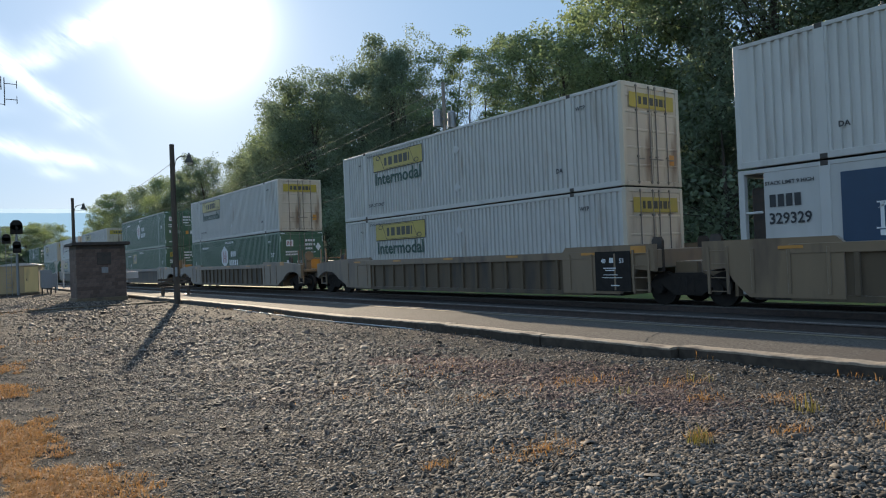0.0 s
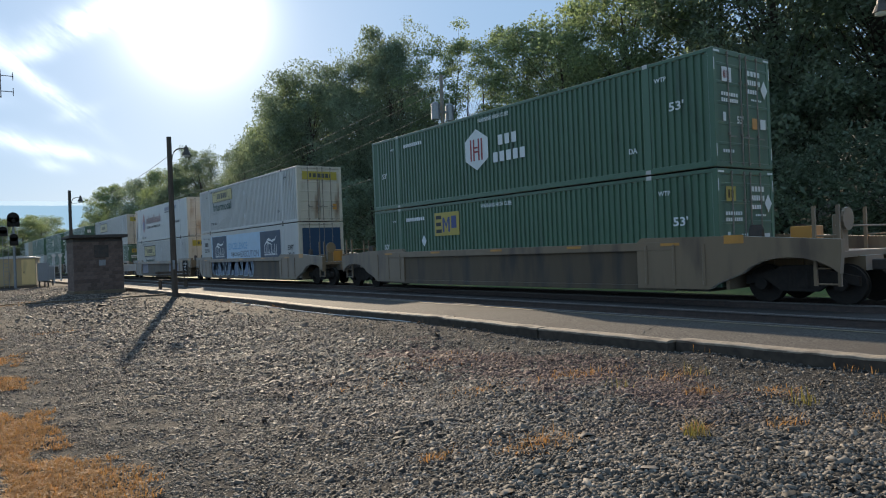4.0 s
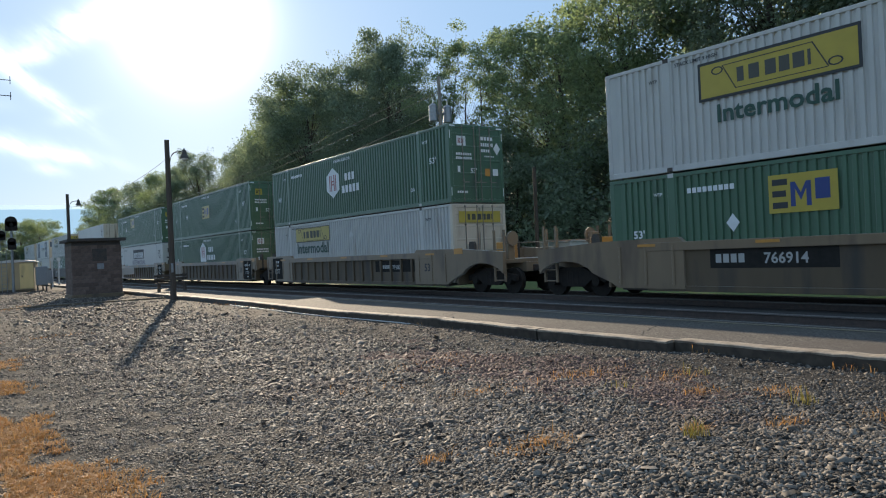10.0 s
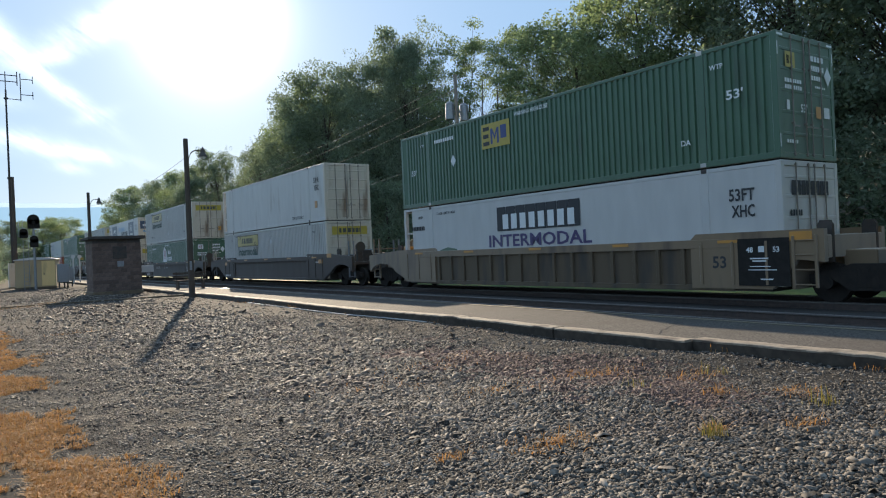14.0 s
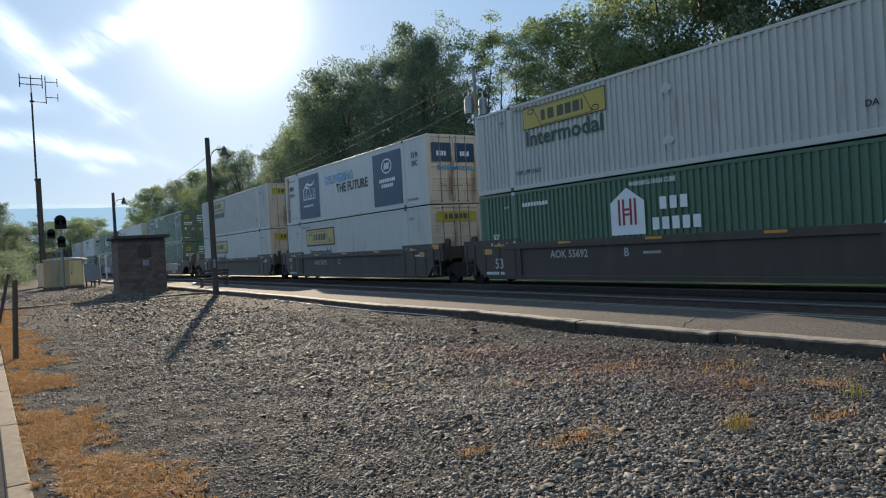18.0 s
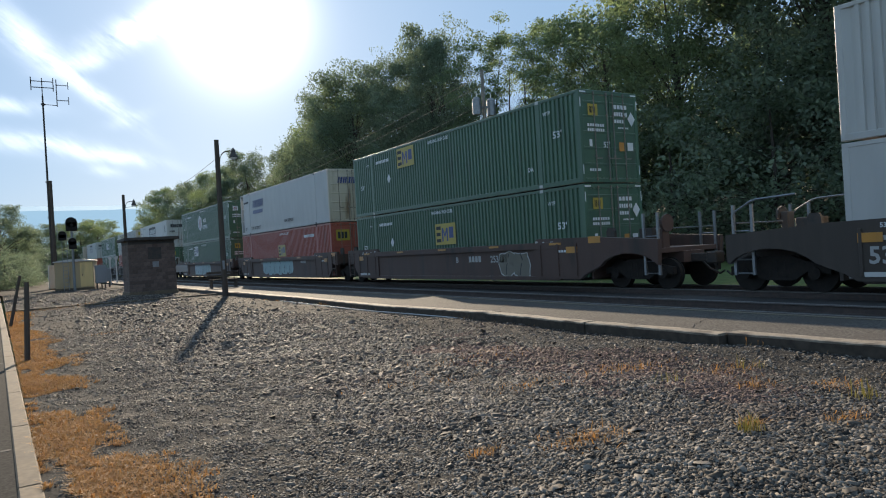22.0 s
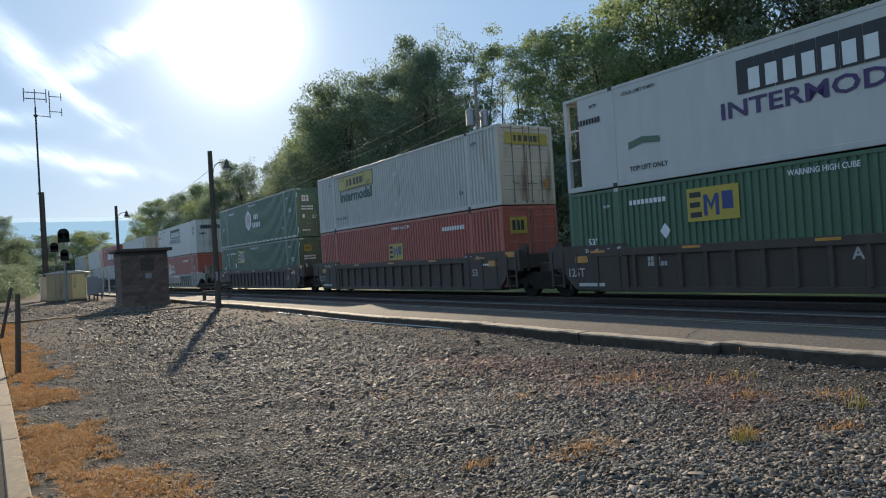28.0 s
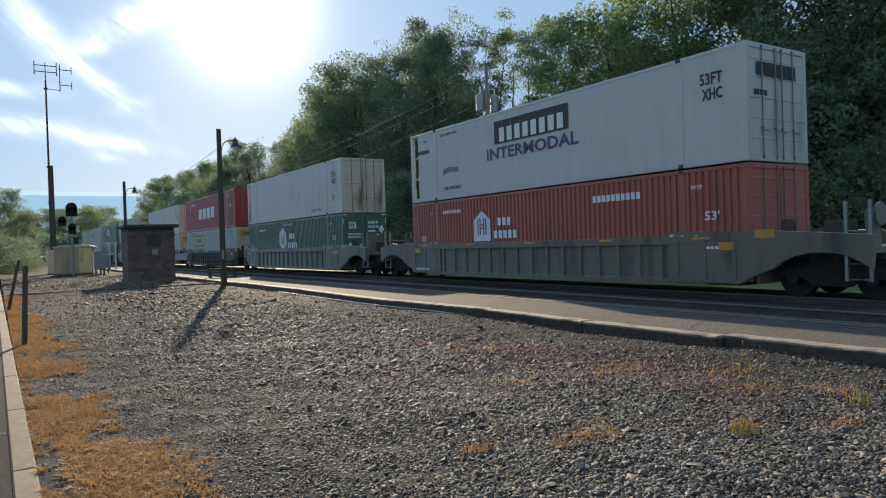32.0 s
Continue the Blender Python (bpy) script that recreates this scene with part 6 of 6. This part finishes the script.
def raised_end():
    """The higher, sloping end of the side above the truck."""
    bm = bm_new()
    prism(bm, [(-0.95, 0.92), (-0.35, 0.98), (-0.1, 0.62), (0.25, SIDE_LOW), (2.35, SIDE_LOW), (2.35, SIDE_TOP), (2.2, SIDE_TOP + 0.14), (-0.95, SIDE_TOP + 0.14)], -0.012, 0.14)
    return bm


def arched_end():
    """The end of the side at a coupler, cut out in an arch above the truck."""
    arch = [(-1.72 + 1.25 * math.cos(math.radians(a)), 0.34 + 0.72 * math.sin(math.radians(a))) for a in range(0, 181, 15)]
    return prism(bm_new(), [(2.35, SIDE_LOW), (2.35, SIDE_TOP), (2.2, SIDE_TOP + 0.12), (-0.4, SIDE_TOP + 0.08), (-2.85, 1.42), (-2.85, 1.16)] + [(y, z) for y, z in arch[::-1] if z > 0.6] + [(0.0, 0.45), (0.25, SIDE_LOW)], -0.012, 0.14)


def ladder():
    bm = bm_new()
    for y in (-0.78, -0.28):
        box(bm, -0.02, 0.03, y - 0.03, y + 0.03, 0.36, 1.5)
    for z in (0.42, 0.75, 1.08, 1.4):
        rod(bm, (-0.005, -0.78, z), (-0.005, -0.28, z), 0.014, 0.014, 5)
    return bm


def stake():
    """A folded upright plate that guides the load."""
    return prism(bm_new(), [(-0.16, 0.9), (0.16, 0.9), (0.16, 1.72), (0.10, 1.82), (-0.10, 1.82), (-0.16, 1.72)], -0.05, 0.05)


def curved_rail():
    return tube(bm_new(), [(0, -2.7, 1.1), (0, -2.7, 1.85), (0, -2.62, 1.98), (0, -2.2, 2.2), (0, -2.05, 2.24), (0, -1.05, 2.28)], 0.026)


def wheel_mesh():
    bm = rod(bm_new(), (-0.07, 0, 0), (0.07, 0, 0), 0.43, 0.42, 24)
    rod(bm, (-0.1, 0, 0), (-0.065, 0, 0), 0.12, 0.12, 12)
    rod(bm, (0.06, 0, 0), (0.09, 0, 0), 0.455, 0.455, 24)
    return bm


def truck_frame():
    bm = bm_new()
    for s in (-1, 1):
        x = s * 0.98
        prism(bm, [(-1.25, 0.42), (-1.25, 0.62), (-0.7, 0.72), (-0.35, 0.86), (0.35, 0.86), (0.7, 0.72), (1.25, 0.62), (1.25, 0.42), (0.75, 0.52), (0.4, 0.28), (-0.4, 0.28), (-0.75, 0.52)], x - 0.07, x + 0.07)
        for y in (-0.88, 0.88):
            rod(bm, (x - 0.1, y, 0.45), (x + 0.1, y, 0.45), 0.15, 0.15, 10)
        for y in (-0.2, 0, 0.2):
            rod(bm, (x + s * 0.02, y, 0.36), (x + s * 0.02, y, 0.74), 0.075, 0.075, 8)
    box(bm, -1.0, 1.0, -0.25, 0.25, 0.5, 0.8)
    return bm


def add_truck(car, y):
    # near-black colour paints in the shade under the car
    t = part("truck", shared("truck_frame", truck_frame, BLACK_AND_SHADE), None, car, m=pose(0, y, 0))
    for wy in (-0.88, 0.88):
        for s in (-1, 1):
            part("wheel", shared("wheel", wheel_mesh, BLACK_AND_SHADE), None, t, m=pose(s * 0.76, wy, 0.43, 0, 0, 0 if s < 0 else 180))


def coupled_end(car, paint_mat, at, flip):
    """Platform, ladder, brake stand and coupler at an end that meets another car."""
    m = pose(0, at, 0, 0, 0, 180 if flip else 0)
    part("end_deck", shared("end_deck", lambda: box(box(bm_new(), -1.3, 1.3, -2.75, -0.9, 1.02, 1.16, 0.015), -0.45, 0.45, -2.9, -0.6, 0.72, 1.04), paint_mat), None, car, m=m)

    def rails():
        bm = bm_new()
        for s in (-1.25, 1.25):
            for y in (-2.72, -2.22):
                box(bm, s - 0.03, s + 0.03, y - 0.035, y + 0.035, 0.42, 2.15)
            for z in (0.46, 0.8, 1.14, 1.5):
                rod(bm, (s, -2.72, z), (s, -2.22, z), 0.02, 0.02, 5)
        rod(bm, (-1.25, -2.65, 1.7), (1.25, -2.65, 1.7), 0.02, 0.02, 5)
        return bm
    part("handrail", shared("handrail", rails, paint_mat if paint_mat is OCHRE else GALV), None, car, m=m)
    def stand():
        bm = box(bm_new(), -1.05, -0.75, -2.7, -2.5, 1.1, 1.95, 0.02)
        rod(bm, (-0.9, -2.78, 1.85), (-0.9, -2.72, 1.85), 0.25, 0.25, 14)
        return bm
    part("brake_stand", shared("brake_stand", stand, paint_mat), None, car, m=m)
    for x in (-1.33, 1.33) if paint_mat is BLACK_CAR and flip else ():
        part("curved_handrail", shared("curved_handrail", curved_rail, GALV), None, car, "bright curved handrail", m=m @ pose(x, 0, 0))
    part("valve_box", shared("valve_box", lambda: box(bm_new(), -0.3, 0.3, -1.7, -1.2, 1.16, 1.75, 0.02), AMBER if paint_mat is OCHRE else STEEL), None, car, m=m)
    def coupler():
        bm = box(bm_new(), -0.14, 0.14, -3.55, -2.7, 0.72, 0.95, 0.02)
        box(bm, -0.2, 0.2, -3.75, -3.42, 0.66, 1.0, 0.04)
        tube(bm, [(0.35, -2.8, 0.8), (0.4, -3.1, 0.5), (0.3, -3.5, 0.36), (0.15, -3.75, 0.45)], 0.03)
        return bm
    part("coupler", shared("coupler", coupler, STEEL), None, car, m=m)
    add_truck(car, at + (1.75 if flip else -1.75))


def well_car(paint_mat, near_coupled, far_coupled, ribs, label, art=None, number=None):
    """A well-car unit for one stack; its origin is at the rails under the near doors."""
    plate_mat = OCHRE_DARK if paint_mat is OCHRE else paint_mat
    car = thing("well_car", label, "railway car", "well cars")
    for s in (-1, 1):
        m = pose(-1.43, 0, 0) if s < 0 else pose(1.43, LEN, 0, 0, 0, 180)
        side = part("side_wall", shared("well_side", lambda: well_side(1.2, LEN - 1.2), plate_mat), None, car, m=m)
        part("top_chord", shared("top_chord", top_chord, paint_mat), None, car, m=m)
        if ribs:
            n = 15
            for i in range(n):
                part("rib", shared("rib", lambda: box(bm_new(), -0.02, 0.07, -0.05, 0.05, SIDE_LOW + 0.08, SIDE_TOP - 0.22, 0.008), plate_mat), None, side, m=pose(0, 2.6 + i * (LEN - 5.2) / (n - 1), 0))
        for y, turn, coupled in ((0, 0, near_coupled), (LEN, 180, far_coupled)):
            shape = shared("arched_end", arched_end, paint_mat) if coupled else shared("raised_end", raised_end, paint_mat)
            end = part("end_side", shape, None, car, m=pose((-1.43 if s < 0 else 1.29) + (0.14 if turn else 0), y, 0, 0, 0, turn))
            for yy in (0.35, 1.2, 2.05):
                part("rib", shared("end_rib", lambda: box(bm_new(), -0.03, 0.0, -0.035, 0.035, SIDE_LOW + 0.1, SIDE_TOP - 0.08, 0.006), paint_mat), None, end, m=pose(-0.012 if (s < 0) == (turn == 0) else 0.17, yy, 0))
    part("well_floor", shared("well_floor", lambda: box(bm_new(), -1.3, 1.3, 0.3, LEN - 0.3, 0.24, 0.345), STEEL), None, car)
    for at, flip, coupled in ((0, False, near_coupled), (LEN, True, far_coupled)):
        m = pose(0, at, 0, 0, 0, 180 if flip else 0)
        part("end_frame", shared("end_frame_car", lambda: box(box(box(bm_new(), -1.3, 1.3, -0.95, -0.12, 1.0, 1.5, 0.02), -0.5, 0.5, -1.6, -0.9, 0.75, 1.15, 0.02), -1.28, 1.28, -0.2, -0.12, 0.3, 1.02), paint_mat), None, car, m=m)
        if coupled:
            coupled_end(car, paint_mat, at, flip)
        for x in (-1.46, 1.43):
            if not coupled:
                part("ladder", shared("ladder", ladder, paint_mat), None, car, m=m @ pose(x, 0, 0))
            part("stake", shared("stake", stake, STEEL), None, car, "dark folded guide plate", m=m @ pose(x * 0.72, -0.8, 0))
    if not near_coupled:
        add_truck(car, -1.65)  # shared with the unit ahead
    # reflective markers and stencils
    for y in (1.3, 4.6, 8.1, 11.6, 14.9):
        part("reflector", shared("reflector", lambda: box(bm_new(), -0.006, 0.004, -0.28, 0.28, -0.035, 0.035), AMBER), None, car, "amber reflector", m=pose(-1.455, y, SIDE_TOP - 0.07))
    part("reflector", shared("reflector_end", lambda: box(bm_new(), -0.006, 0.004, -0.25, 0.25, -0.1, 0.1), AMBER), None, car, "amber reflector", m=pose(-1.444, -0.45, SIDE_TOP))
    for text, u, z, size, ink in list(number or ()):
        ink = CAR_MARK if ink is MARK else ink
        on_end = u < 2.3 or u > 13.7
        if paint_mat is OCHRE and isinstance(text, str) and len(text) == 6:
            part("number_plate", flat([rect(0, 0, 3.0, 0.46)], PANEL_BLACK, "numberplate"), None, car, "dark panel behind the car number", m=Matrix.Translation((-1.3735, LEN - u + 1.35, z - 0.11)) @ SIDE)
        me = letters(text, size, ink) if isinstance(text, str) else flat(blocks(text, size * text * 0.7, size * 0.75), ink, "stencil%d%.2f" % (text, size))
        part("marking", me, None, car, m=Matrix.Translation((-1.449 if on_end else -1.376, LEN - u, z)) @ SIDE)
    if paint_mat is OCHRE and not near_coupled:
        m = Matrix.Translation((-1.470, LEN - 15.1, 0.38)) @ SIDE
        panel = part("data_panel", flat([rect(0, 0, 1.25, 1.1)], PANEL_BLACK, "datapanel"), None, car, "black data panel with white stencils", m=m)
        for text, x, z, size in (("48", 0.22, 0.78, 0.17), ("53", 0.86, 0.78, 0.17)):
            part("marking", letters(text, size, MARK), None, panel, m=pose(x, z, 0.004))
        lines = [rect(0.3, 0.62, 0.75, 0.65), rect(0.36, 0.56, 0.7, 0.59), rect(0.3, 0.44, 0.8, 0.46), rect(0.25, 0.36, 0.95, 0.38), rect(0.55, 0.14, 0.85, 0.17), rect(0.52, 0.78, 0.66, 0.92)]
        part("marking", flat(lines, MARK, "datalines"), None, panel, m=pose(0, 0, 0.004))
    if paint_mat is OCHRE and number and number[0][0] == "125T":
        part("data_panel", flat([rect(0, 0, 1.35, 1.12)], PANEL_BLACK, "limitpanel"), None, car, "black load limit panel", m=Matrix.Translation((-1.4455, LEN + 0.12, 0.42)) @ SIDE)
        part("marking", flat(blocks(2, 0.5, 0.12, 0, 0.5) + [rect(0.2, -0.2, 0.32, -0.08)], MARK, "limitmarks"), None, car, m=Matrix.Translation((-1.449, LEN - 0.3, 1.28)) @ SIDE)
    if paint_mat is not OCHRE:
        # load length marks along the raised ends
        for text, u, z in (("53", 0.75, 1.42), ("48", 1.15, 1.42), ("45", 1.6, 1.42), ("40", 2.02, 1.46), ("20", 2.02, 1.28), ("48", 14.6, 1.42), ("45", 14.2, 1.42), ("40", 13.86, 1.46)):
            part("marking", letters(text, 0.14, MARK), None, car, m=Matrix.Translation((-1.449, LEN - u, z)) @ SIDE)
        for y in (0.55, LEN - 0.55):
            part("reflector", shared("reflector_end", lambda: box(bm_new(), -0.006, 0.004, -0.25, 0.25, -0.1, 0.1), AMBER), None, car, "amber reflector", m=pose(-1.448, y, 1.22))
        for u, z, w in ((0.35, 1.15, 0.5), (15.0, 1.15, 0.5), (0.4, 0.4, 1.4)):
            part("marking", flat(blocks(max(1, int(w * 9)) if w < 1 else 1, w, 0.07 if w < 1 else 0.1), MARK if w < 1 else GREY_WHITE, "tiny%.2f" % w), None, car, m=Matrix.Translation((-1.449, LEN - u, z)) @ SIDE)
    for style, fill, edge, u, z, w, h, seed in list(art or ()):
        graffiti(car, style, fill, edge, u, z, w, h, seed)
    return car


def blob(rng, cx, cy, rx, ry, grow=0.0):
    """A swollen letter shape."""
    wob = [rng.uniform(0.86, 1.08) for _ in range(18)]
    return [(cx + (rx * wob[i] + grow) * math.copysign(abs(math.cos(a)) ** 0.6, math.cos(a)), cy + (ry * wob[i] + grow) * math.copysign(abs(math.sin(a)) ** 0.6, math.sin(a))) for i, a in enumerate(2 * math.pi * k / 18 for k in range(18))]


def stroke(pts, w):
    """Flat brush strokes along the points."""
    quads = []
    for (x0, y0), (x1, y1) in zip(pts, pts[1:]):
        d = math.hypot(x1 - x0, y1 - y0) or 1
        nx, ny = -(y1 - y0) / d * w / 2, (x1 - x0) / d * w / 2
        quads.append([(x0 - nx, y0 - ny), (x1 - nx, y1 - ny), (x1 + nx, y1 + ny), (x0 + nx, y0 + ny)])
    return quads


def graffiti(car, style, fill, edge, u, z, w, h, seed):
    """Spray-painted piece of swollen or angular shapes on the car's side."""
    rng = random.Random(seed)
    n = max(2, int(w / (h * 0.78)))
    step = w / n

    def lay(loops, mat, depth, key):
        part("graffiti", flat(loops, mat, "graffiti%d%s" % (seed, key)), None, car, "weathered spray-painted graffiti", m=Matrix.Translation((-1.373 - depth, LEN - u, z)) @ SIDE)
    for i in range(n):
        cx, cy = step * (i + 0.5), h * (0.5 + rng.uniform(-0.04, 0.04))
        state = rng.getstate()
        lay([blob(rng, cx, cy, step * 0.58, h * 0.48, 0.03)], edge, 0.001 + 0.001 * (i % 2), "edge%d" % i)
        rng.setstate(state)
        lay([blob(rng, cx, cy, step * 0.58, h * 0.48, -0.01)], fill, 0.003 + 0.001 * (i % 2), "fill%d" % i)
        inner = []
        if style == "angular":
            turns = [rng.uniform(0.05, 0.95) for _ in range(5)]
            pts = [(cx + (x - 0.5) * step * 1.05, y * h) for x, y in zip(turns, (0.06, 0.9, 0.35, 0.95, rng.choice((0.08, 0.5))))]
            lay(stroke(pts, 0.30), edge, 0.0052, "out%d" % i)
            lay(stroke(pts, 0.23), NAVY, 0.0064, "in%d" % i)
        else:
            inner += stroke([(cx - step * 0.12, h * 0.1), (cx - step * 0.05, h * rng.uniform(0.35, 0.5)), (cx + step * 0.02, h * 0.55)], 0.04)
            inner += stroke([(cx + step * rng.uniform(-0.1, 0.2), h * 0.92), (cx + step * rng.uniform(0.05, 0.25), h * rng.uniform(0.66, 0.8))], 0.05)
        for k, q in enumerate(inner):
            lay([q], edge if style == "angular" else INK, 0.0052 + 0.0006 * k, "line%d_%d" % (i, k))


# ---- the place ----
make_ground()
make_platform()
make_path()
make_ridge()
make_trees()
make_poles()
make_cabinets()
make_posts()

# ---- the train, from its head to its tail: place of the near doors at the start, upper load, lower load, car ----
A, B, C, G = OCHRE, BROWN, BLACK_CAR, GREY_CAR
UNITS = [
    (-7.06, plain_corrugated, numbered, A, 0, 0, True, None, None),
    (12.40, white_panel, white_panel, A, 0, 1, True, None, None),
    (36.14, white_panel, lambda: green_hex(low=True), A, 1, 1, True, None, None),
    (59.66, green_hex, lambda: green_square(4.4, 1.7), A, 1, 1, False, None, None),
    (83.50, white_panel, lambda: slogan(False), A, 1, 0, False, [("angular", SPRAY_BLUE, PALE_TEAL, 1.4, 0.40, 8.4, 1.0, 1)], None),
    (102.77, crest, lambda: white_panel(None, True, True), A, 0, 0, False, [("swollen", SPRAY_VIOLET, INK, 2.0, 0.42, 2.3, 1.0, 3), ("swollen", SPRAY_VIOLET, INK, 11.0, 0.42, 2.6, 1.0, 8)], (("53", 14.75, 0.5, 0.34, INK),)),
    (122.52, lambda: white_panel(None, True, True), lambda: green_square(4.55, 1.69), A, 0, 1, False, [("swollen", PINK, INK, 9.5, 0.42, 5.2, 1.02, 4)], ((4, 3.2, 0.95, 0.28, MARK), ("766914", 4.4, 0.93, 0.34, MARK))),
    (145.99, green_hex, white_panel, A, 1, 0, True, None, (("125T", 0.1, 0.72, 0.34, MARK), (4, 11.3, 0.9, 0.2, MARK), ("791008", 12.05, 0.88, 0.24, MARK), ("53", 14.45, 0.8, 0.4, INK))),
    (165.64, lambda: green_square(7.2, 1.2), lambda: green_hex(True), A, 0, 0, True, None, (("53", 14.4, 0.8, 0.4, INK), (3, 10.4, 0.8, 0.6, BROWN))),
    (185.23, lambda: green_square(5.4, 1.7), block_word, A, 0, 1, True, None, (("53", 14.4, 0.8, 0.4, INK),)),
    (208.75, plain_white, white_panel, C, 1, 1, False, None, None),
    (232.65, white_panel, lambda: green_hex(True), C, 1, 0, False, None, (("53", 14.5, 0.75, 0.44, MARK), ("53", 0.95, 0.62, 0.5, MARK), ("AOK 55692", 3.8, 0.95, 0.34, MARK), ("B", 6.9, 0.95, 0.34, MARK), (9, 7.6, 1.0, 0.1, MARK))),
    (252.20, lambda: slogan(True), lambda: white_panel(None, True), C, 0, 0, False, None, (("53", 0.3, 0.68, 0.44, MARK), ("AOK 55692", 4.0, 0.9, 0.34, MARK), ("C", 7.1, 0.9, 0.36, MARK))),
    (271.49, white_panel, lambda: white_panel(None, True), C, 0, 1, False, None, (("53", 0.5, 0.68, 0.5, MARK), (7, 0.4, 1.15, 0.14, MARK))),
    (295.43, lambda: green_square(4.5, 1.9), lambda: green_square(7.4, 1.3), B, 1, 0, False, [("swollen", GREY_CAR, GREY_WHITE, 11.8, 0.34, 1.6, 0.9, 5)], ((4, 9.82, 0.9, 0.3, MARK), ("253551", 11.2, 0.88, 0.34, MARK), ("B", 8.93, 0.9, 0.3, MARK))),
    (314.86, slanted_word, red_square, B, 0, 0, False, [("swollen", TEAL, PALE_TEAL, 4.7, 0.42, 5.5, 1.02, 6)], (("C", 4.45, 0.98, 0.3, MARK), (4, 9.8, 1.25, 0.16, MARK), (6, 11.6, 1.1, 0.2, MARK), (5, 4.2, 1.15, 0.14, MARK))),
    (334.29, green_hex, lambda: green_square(4.32, 1.72, MARK), B, 0, 1, False, [("swollen", PALE_TEAL, TEAL, 4.6, 0.38, 2.4, 0.95, 7), ("swollen", TEAL, GREY_WHITE, 7.2, 0.38, 2.8, 0.95, 9)], None),
    (357.78, block_word, lambda: green_square(4.4, 1.72), C, 1, 0, True, None, (("125T", -0.08, 0.7, 0.36, MARK), (4, 3.05, 1.1, 0.16, MARK), (6, 3.05, 0.96, 0.16, MARK), ("A", 8.5, 0.98, 0.36, MARK))),
    (377.31, white_panel, red_square, C, 0, 0, True, None, (("125T", -0.07, 0.68, 0.36, MARK), ("53", 14.3, 0.78, 0.36, MARK))),
    (396.73, lambda: green_hex(tape=True), lambda: green_square(4.21, 1.71), C, 0, 1, True, None, (("B", 10.6, 0.85, 0.36, MARK), ("53", 14.24, 0.79, 0.38, MARK))),
    (420.50, block_word, red_house, G, 1, 1, True, None, None),
    (443.98, plain_white, lambda: green_hex(low=True), G, 1, 0, True, None, None),
    (463.43, crimson, lambda: white_panel(None, True, True), C, 0, 0, True, None, None),
    (482.88, plain_white, white_panel, C, 0, 1, False, None, None),
    (506.50, white_panel, lambda: green_hex(low=True), A, 1, 0, True, None, None),
    (525.95, green_hex, lambda: green_square(4.21, 1.71), A, 0, 0, True, None, None),
    (545.40, white_panel, white_panel, A, 0, 1, True, None, None),
    (569.00, plain_white, red_square, B, 1, 0, False, None, None),
    (588.45, white_panel, lambda: green_hex(low=True), B, 0, 1, False, None, None),
]
CAR_WORDS = {A.name: "ochre-yellow steel well car, weathered and dusty", B.name: "dark brown steel well car with grime", C.name: "black steel well car with white stencils", G.name: "grey-brown ribbed steel well car"}
LOW_Z = RAIL_Z + 0.346
TRAIN = []
for start, upper, lower, car_paint, near_c, far_c, ribs, art, number in UNITS:
    TRAIN.append((well_car(car_paint, near_c, far_c, ribs, CAR_WORDS[car_paint.name], art, number), start, RAIL_Z))
    TRAIN.append((lower(), start, LOW_Z))
    TRAIN.append((upper(), start, LOW_Z + HIGH + 0.045))

make_stones()
make_grass()
make_track(TRACK_NEAR, -40, 420, "empty rusty-sided railway track beside the platform")
make_track(TRACK_FAR, -40, 420, "railway track under the train")
make_hut()


def motions():
    times = [0, 1 / 30] + [2 * i for i in range(1, 16)] + [32 - 1 / 30, 32]
    for ob, start, z in TRAIN:
        walk(ob, [(t, pose(TRACK_FAR, start - 12.478 * t - 0.01083 * t * t, z)) for t in times])


motions()
